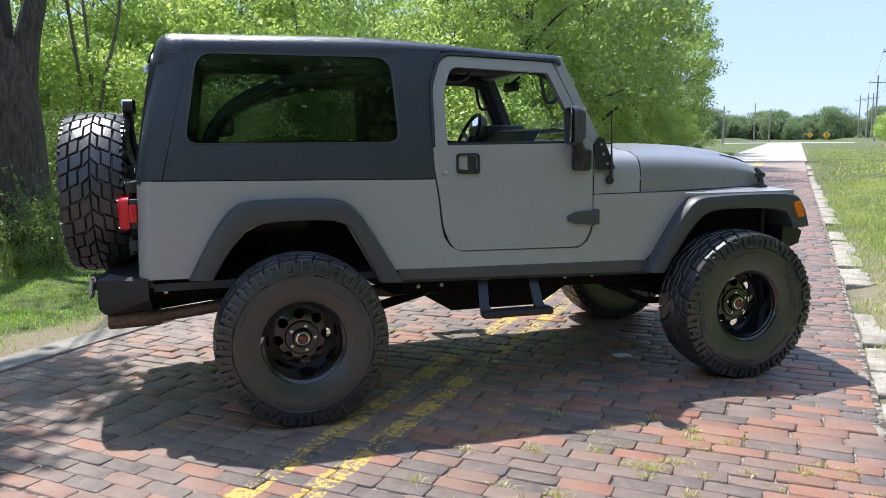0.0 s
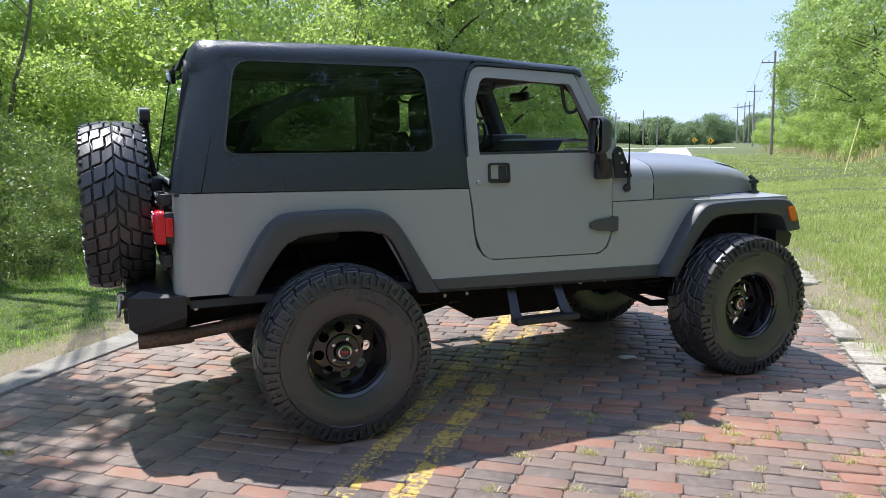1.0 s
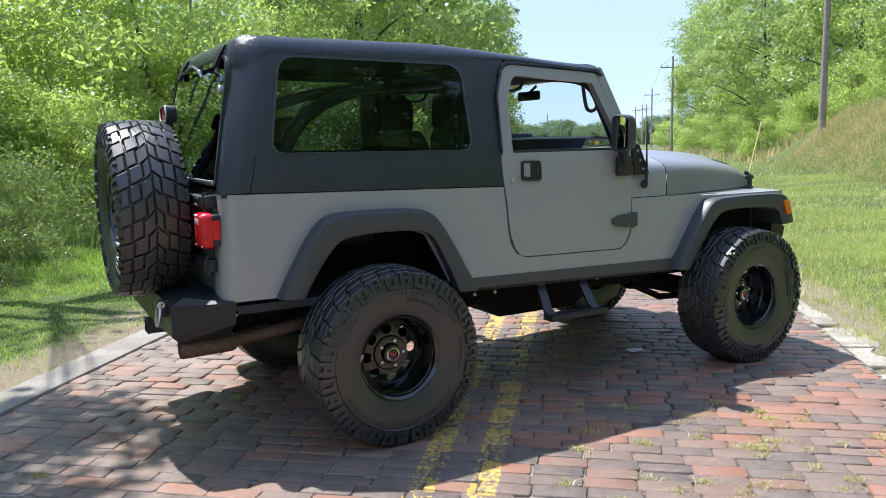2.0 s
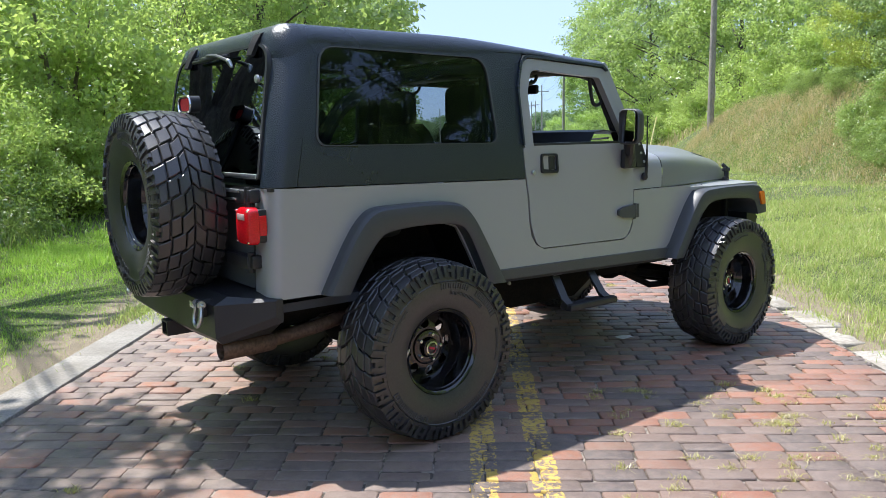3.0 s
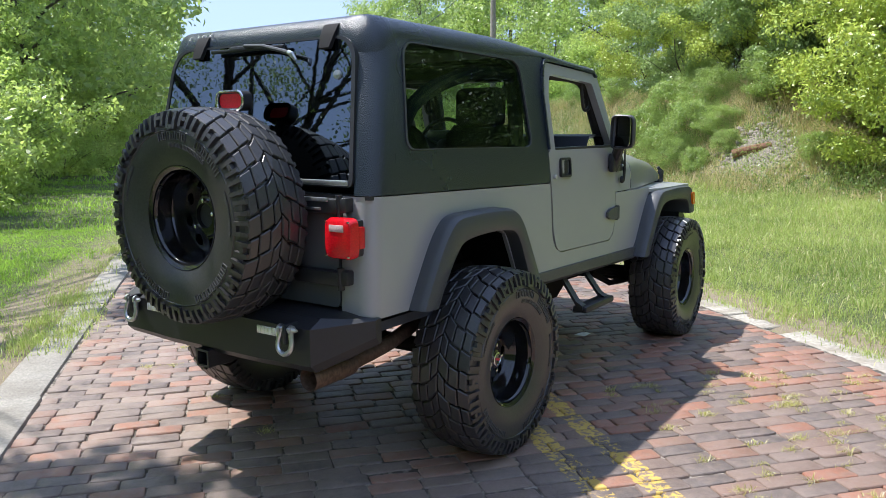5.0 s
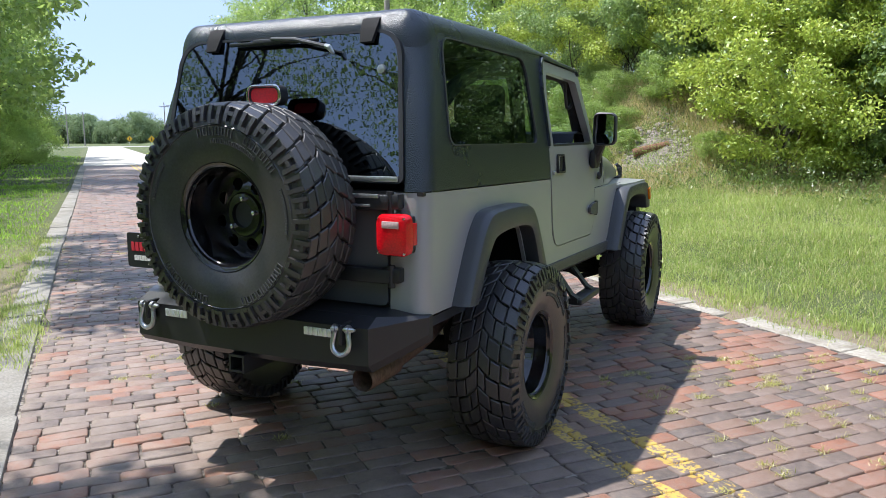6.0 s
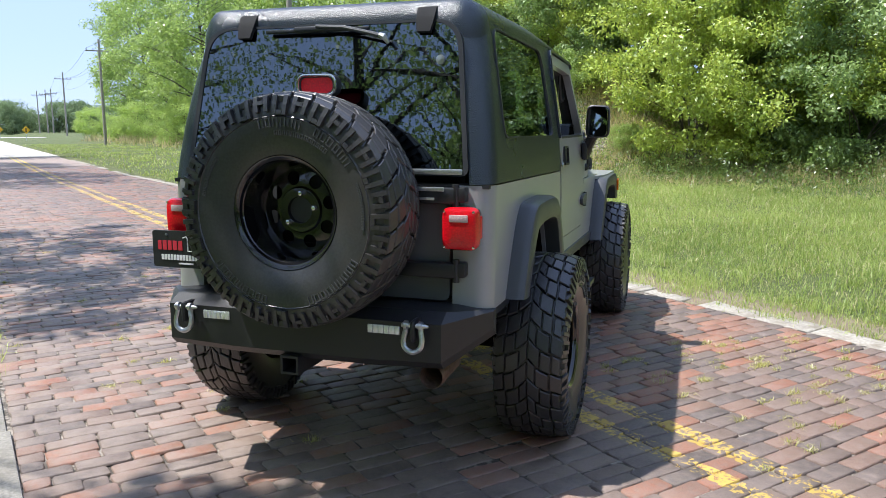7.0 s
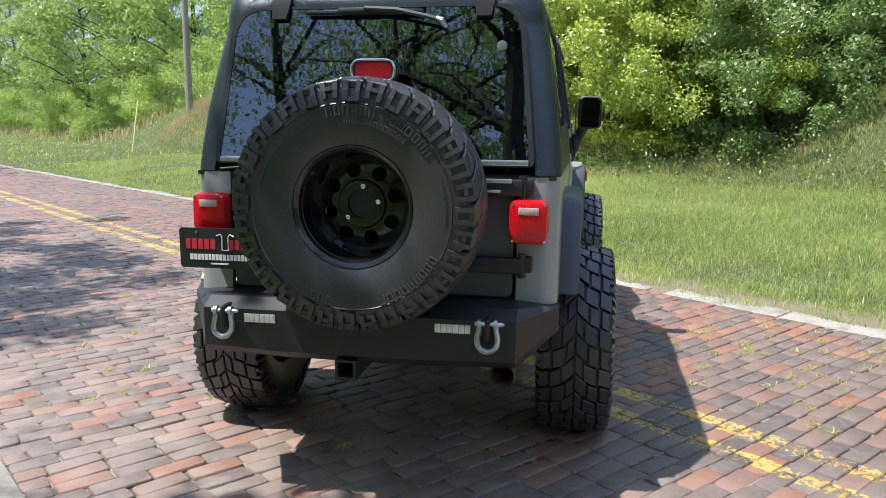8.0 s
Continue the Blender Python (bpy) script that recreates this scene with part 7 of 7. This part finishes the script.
def tread_mesh(bm, hand):
    """Tread and shoulder lugs in bowed chevrons; hand: the way in which they point."""

    def at(th, y, r):
        return Vector((r * math.cos(th), y, r * math.sin(th)))

    def crown(u):
        return 0.4465 - 0.016 * (abs(u) / 0.15) ** 2.4

    def block(cells, lift):
        """cells: stations (u, th0, th1) across the tread."""
        rings = []
        last = len(cells) - 1
        for i, (u, a, b) in enumerate(cells):
            r1, r0 = crown(u), crown(u) - lift
            e, c = 0.007, 0.006
            if i in (0, last):
                rings.append([at(a - e, u, r0), at(a - e * 0.4, u, r1 - 0.004), at(b + e * 0.4, u, r1 - 0.004), at(b + e, u, r0)])
                u += 0.003 * (1 if cells[last][0] > cells[0][0] else -1) * (1 if i == 0 else -1)
            ring = [at(a - e, u, r0), at(a - e * 0.4, u, r1 - 0.003), at(a + c, u, r1), at(b - c, u, r1), at(b + e * 0.4, u, r1 - 0.003), at(b + e, u, r0)]
            if i in (0, last):
                flat = rings.pop()
                flat = [flat[0], flat[1], flat[1].lerp(flat[2], 0.08), flat[1].lerp(flat[2], 0.92), flat[2], flat[3]]
                rings += [flat, ring] if i == 0 else [ring, flat]
            else:
                rings.append(ring)
        loft(bm, rings, True, True)

    n = 32
    step = 2 * math.pi / n

    def side_bar(s, a, b, r0, r1):
        rings = []
        for r in (r1, (r0 + r1) / 2, r0):
            y = np.interp(r, (0.36, 0.385, 0.415, 0.436), (0.1585, 0.156, 0.149, 0.139))
            rings.append([at(a, s * (y - 0.006), r), at(a + 0.005, s * (y + 0.013), r), at(b - 0.005, s * (y + 0.013), r), at(b, s * (y - 0.006), r)])
        loft(bm, rings, True, True)

    def bow(u):
        return hand * (2.0 * min(u, 0.045) + 0.85 * max(0.0, u - 0.045))

    for k in range(n):
        for s in (-1, 1):
            t0 = k * step + (0.0 if s < 0 else step * 0.16)
            w = step * 0.85
            c1, c2 = (0.036, 0.098) if (k + (s > 0)) % 2 else (0.056, 0.106)
            out = 0.152 if k % 2 else 0.143
            for u0, u1, sh in ((0.003, c1 - 0.003, 0.0), (c1 + 0.003, c2 - 0.004, 0.10), (c2 + 0.004, out, 0.02)):
                st = (u0, u0 + (u1 - u0) * 0.5, u1)
                block([(s * u, t0 + bow(u) + sh * step, t0 + bow(u) + sh * step + w) for u in st], 0.024)
            # lugs over the shoulder: open loops, up and down in turn
            a, low = t0 + bow(0.14), 0.360 if k % 2 else 0.372
            side_bar(s, a, a + w * 0.30, low, 0.428)
            side_bar(s, a + w * 0.62, a + w * 0.92, low + 0.002, 0.428)
            if k % 2:
                side_bar(s, a + w * 0.26, a + w * 0.66, low, low + 0.016)
            else:
                side_bar(s, a + w * 0.26, a + w * 0.66, 0.398, 0.412)


def marks_mesh(bm):
    """Raised sidewall print, as plain outlined bars."""
    rng = random.Random(8)

    def stroke(a0, a1, q0, q1):
        y = -np.interp((q0 + q1) / 2, (0.25, 0.30, 0.345, 0.385), (0.146, 0.156, 0.158, 0.155))
        loft(bm, [[Vector((q * math.cos(radians(t)), y + d, q * math.sin(radians(t)))) for q, d in ((q0, 0.002), (q0, -0.004), (q1, -0.004), (q1, 0.002))] for t in (a0, (a0 + a1) / 2, a1)], True, True)

    for a0, a1, r0, r1, wide in ((42, 74, 0.316, 0.349, 5.2), (82, 114, 0.316, 0.349, 5.2), (58, 104, 0.286, 0.305, 3.4), (-64, -20, 0.318, 0.348, 5.0), (-138, -94, 0.318, 0.348, 5.0), (0, 30, 0.322, 0.334, 2.0), (150, 178, 0.322, 0.336, 2.2)):
        a, edge = a0, 0.0042 if wide > 4 else 0.003
        while a + wide * 0.7 < a1:
            w = wide * rng.uniform(0.66, 0.8)
            t = math.degrees(edge / r0)
            stroke(a, a + t, r0, r1)
            stroke(a + w - t, a + w, r0, r1)
            stroke(a + t, a + w - t, r1 - edge, r1)
            if rng.random() < 0.7:
                stroke(a + t, a + w - t, r0, r0 + edge)
            a += wide


def rim_mesh(bm):
    """A deep steel wheel: lip, barrel and a disc with eight round holes."""
    lathe(bm, [(0.206, 0.125), (0.214, 0.118), (0.200, 0.108), (0.186, 0.09), (0.178, 0.02), (0.178, -0.02), (0.186, -0.05), (0.188, -0.105), (0.194, -0.112), (0.196, -0.122), (0.206, -0.130), (0.212, -0.133), (0.2145, -0.128), (0.208, -0.120)], 64)
    depth = 0.010
    # dished disc
    lathe(bm, [(0.186, -0.045), (0.178, -0.030), (0.168, depth - 0.015), (0.160, depth)], 64)
    holes, rh, rc, r0, r1 = 8, 0.0265, 0.124, 0.090, 0.160
    for k in range(holes):
        a = 2 * math.pi * (k + 0.5) / holes
        seg = math.pi / holes
        outer = [Vector((r1 * math.cos(t), r1 * math.sin(t))) for t in (a - seg + 2 * seg * i / 10 for i in range(11))] + [Vector((r0 * math.cos(t), r0 * math.sin(t))) for t in (a + seg - 2 * seg * i / 6 for i in range(7))]
        c = Vector((rc * math.cos(a), rc * math.sin(a)))
        inner = [c + Vector((rh * math.cos(t), rh * math.sin(t))) for t in (2 * math.pi * i / 18 for i in range(18))]
        holed(bm, outer, inner, lambda x, z, d: Vector((x, depth - 0.012 * min(1, max(0, (0.16 - math.hypot(x, z)) / 0.05)) + d, z)), 0.010)
    lathe(bm, [(0.090, depth - 0.012), (0.084, depth - 0.022), (0.070, depth - 0.024), (0.052, depth - 0.024), (0.050, depth - 0.006)], 48)
    bmesh.ops.remove_doubles(bm, verts=bm.verts, dist=0.0008)


def build_wheels():
    spots = [(pose(0, -0.808, 0.434, 0, 17, 0), True, "right"), (pose(2.607, -0.800, 0.434, 0, 64, 1.0), True, "right"), (pose(0, 0.808, 0.434, 0, 40, 180), True, "left"), (pose(2.607, 0.800, 0.434, 0, 80, 181.0), True, "left"), (pose(-1.015, -0.042, 1.172, 0, 8, -90), False, "spare")]
    first = None
    for m, hub, side in spots:
        if first is None:
            bm = bmesh.new()
            rim_mesh(bm)
            w = part("wheel", bm, M["gloss"], car, "gloss black steel wheel with round holes", 30)
            bm = bmesh.new()
            tyre_mesh(bm)
            t = part("tyre", bm, M["rubber"], w, "dusty black mud-terrain tyre", 32)
            bm = bmesh.new()
            tread_mesh(bm, 1)
            lugs = tagged(part("tread", bm, M["rubber"], w, "chunky chevron tread lugs", 25), kind="stuff")
            bm = bmesh.new()
            tread_mesh(bm, -1)
            facing = bpy.data.meshes.new("tread")
            bm.normal_update()
            for f in bm.faces:
                f.smooth = False
            bm.to_mesh(facing)
            bm.free()
            facing.materials.append(M["rubber"])
            bm = bmesh.new()
            marks_mesh(bm)
            k = tagged(part("sidewall_print", bm, M["letter"], w), kind="stuff")
            bm = bmesh.new()
            tube(bm, [(0, 0, 0), (0, -0.016, 0), (0, -0.018, 0)], [0.0095, 0.0095, 0.006], 6)
            nut = part("lug_nut", bm, M["chrome"], w)
            bm = bmesh.new()
            lathe(bm, [(0.050, -0.004), (0.048, -0.030), (0.044, -0.036), (0.034, -0.038), (0.026, -0.041), (0.0, -0.0415)], 32)
            cap = part("hub_cap", bm, M["gloss"], w, "black centre cap")
            bm = bmesh.new()
            lathe(bm, [(0.036, -0.037), (0.035, -0.044), (0.028, -0.046), (0.026, -0.042)], 32)
            ring = part("cap_ring", bm, M["chrome"], w)
            bm = bmesh.new()
            box(bm, -0.017, 0.017, -0.0445, -0.040, -0.006, 0.006, 0.001)
            badge = part("cap_badge", bm, M["red_mark"], w)
            bm = bmesh.new()
            tube(bm, [(0.196 * math.cos(2.6), -0.10, 0.196 * math.sin(2.6)), (0.180 * math.cos(2.6), -0.125, 0.180 * math.sin(2.6))], [0.006, 0.004], 8)
            valve = part("valve", bm, M["black"], w)
            bm = bmesh.new()
            lathe(bm, [(0.0, 0.004), (0.050, 0.004), (0.052, 0.02)], 24)
            bore = part("hub_bore", bm, M["black"], w)
            weights = bmesh.new()
            box(weights, -0.006, 0.006, -0.132, -0.120, -0.02, 0.02, 0.002, pose(-0.209, 0, -0.03, 0, 8, 0))
            wt = part("wheel_weight", weights, M["zinc"], w)
            pieces = [t, lugs, k, cap, ring, badge, valve, wt]
            first = w
            w.matrix_basis = m
            rest = []
            for i in range(5):
                a = 2 * math.pi * i / 5 + 0.3
                q = pose(0.066 * math.cos(a), -0.014, 0.066 * math.sin(a))
                if i == 0:
                    nut.matrix_basis = q
                else:
                    again(nut, w, q)
                rest.append(q)
        else:
            w = again(first, car, m, "gloss black steel wheel with round holes" if hub else "spare wheel hung on the tailgate carrier")
            for o in (pieces if hub else [t, lugs, k, valve, bore]):
                made = tagged(again(o, w, None, o.get("label", "")), kind=o.get("kind", ""))
                if o is lugs and side != "right":
                    made.data = facing
            for i, q in enumerate(rest):
                if hub or i in (0, 1, 3):
                    again(nut, w, q)


build_body()
build_flares()
build_hood()
build_doors()
build_mirrors()
build_windscreen()
build_hardtop()
build_rear()
build_under()
build_cabin()
build_wheels()

# the nearest paving bricks, one by one
build_bricks(road, brick_shapes, loose_bricks)
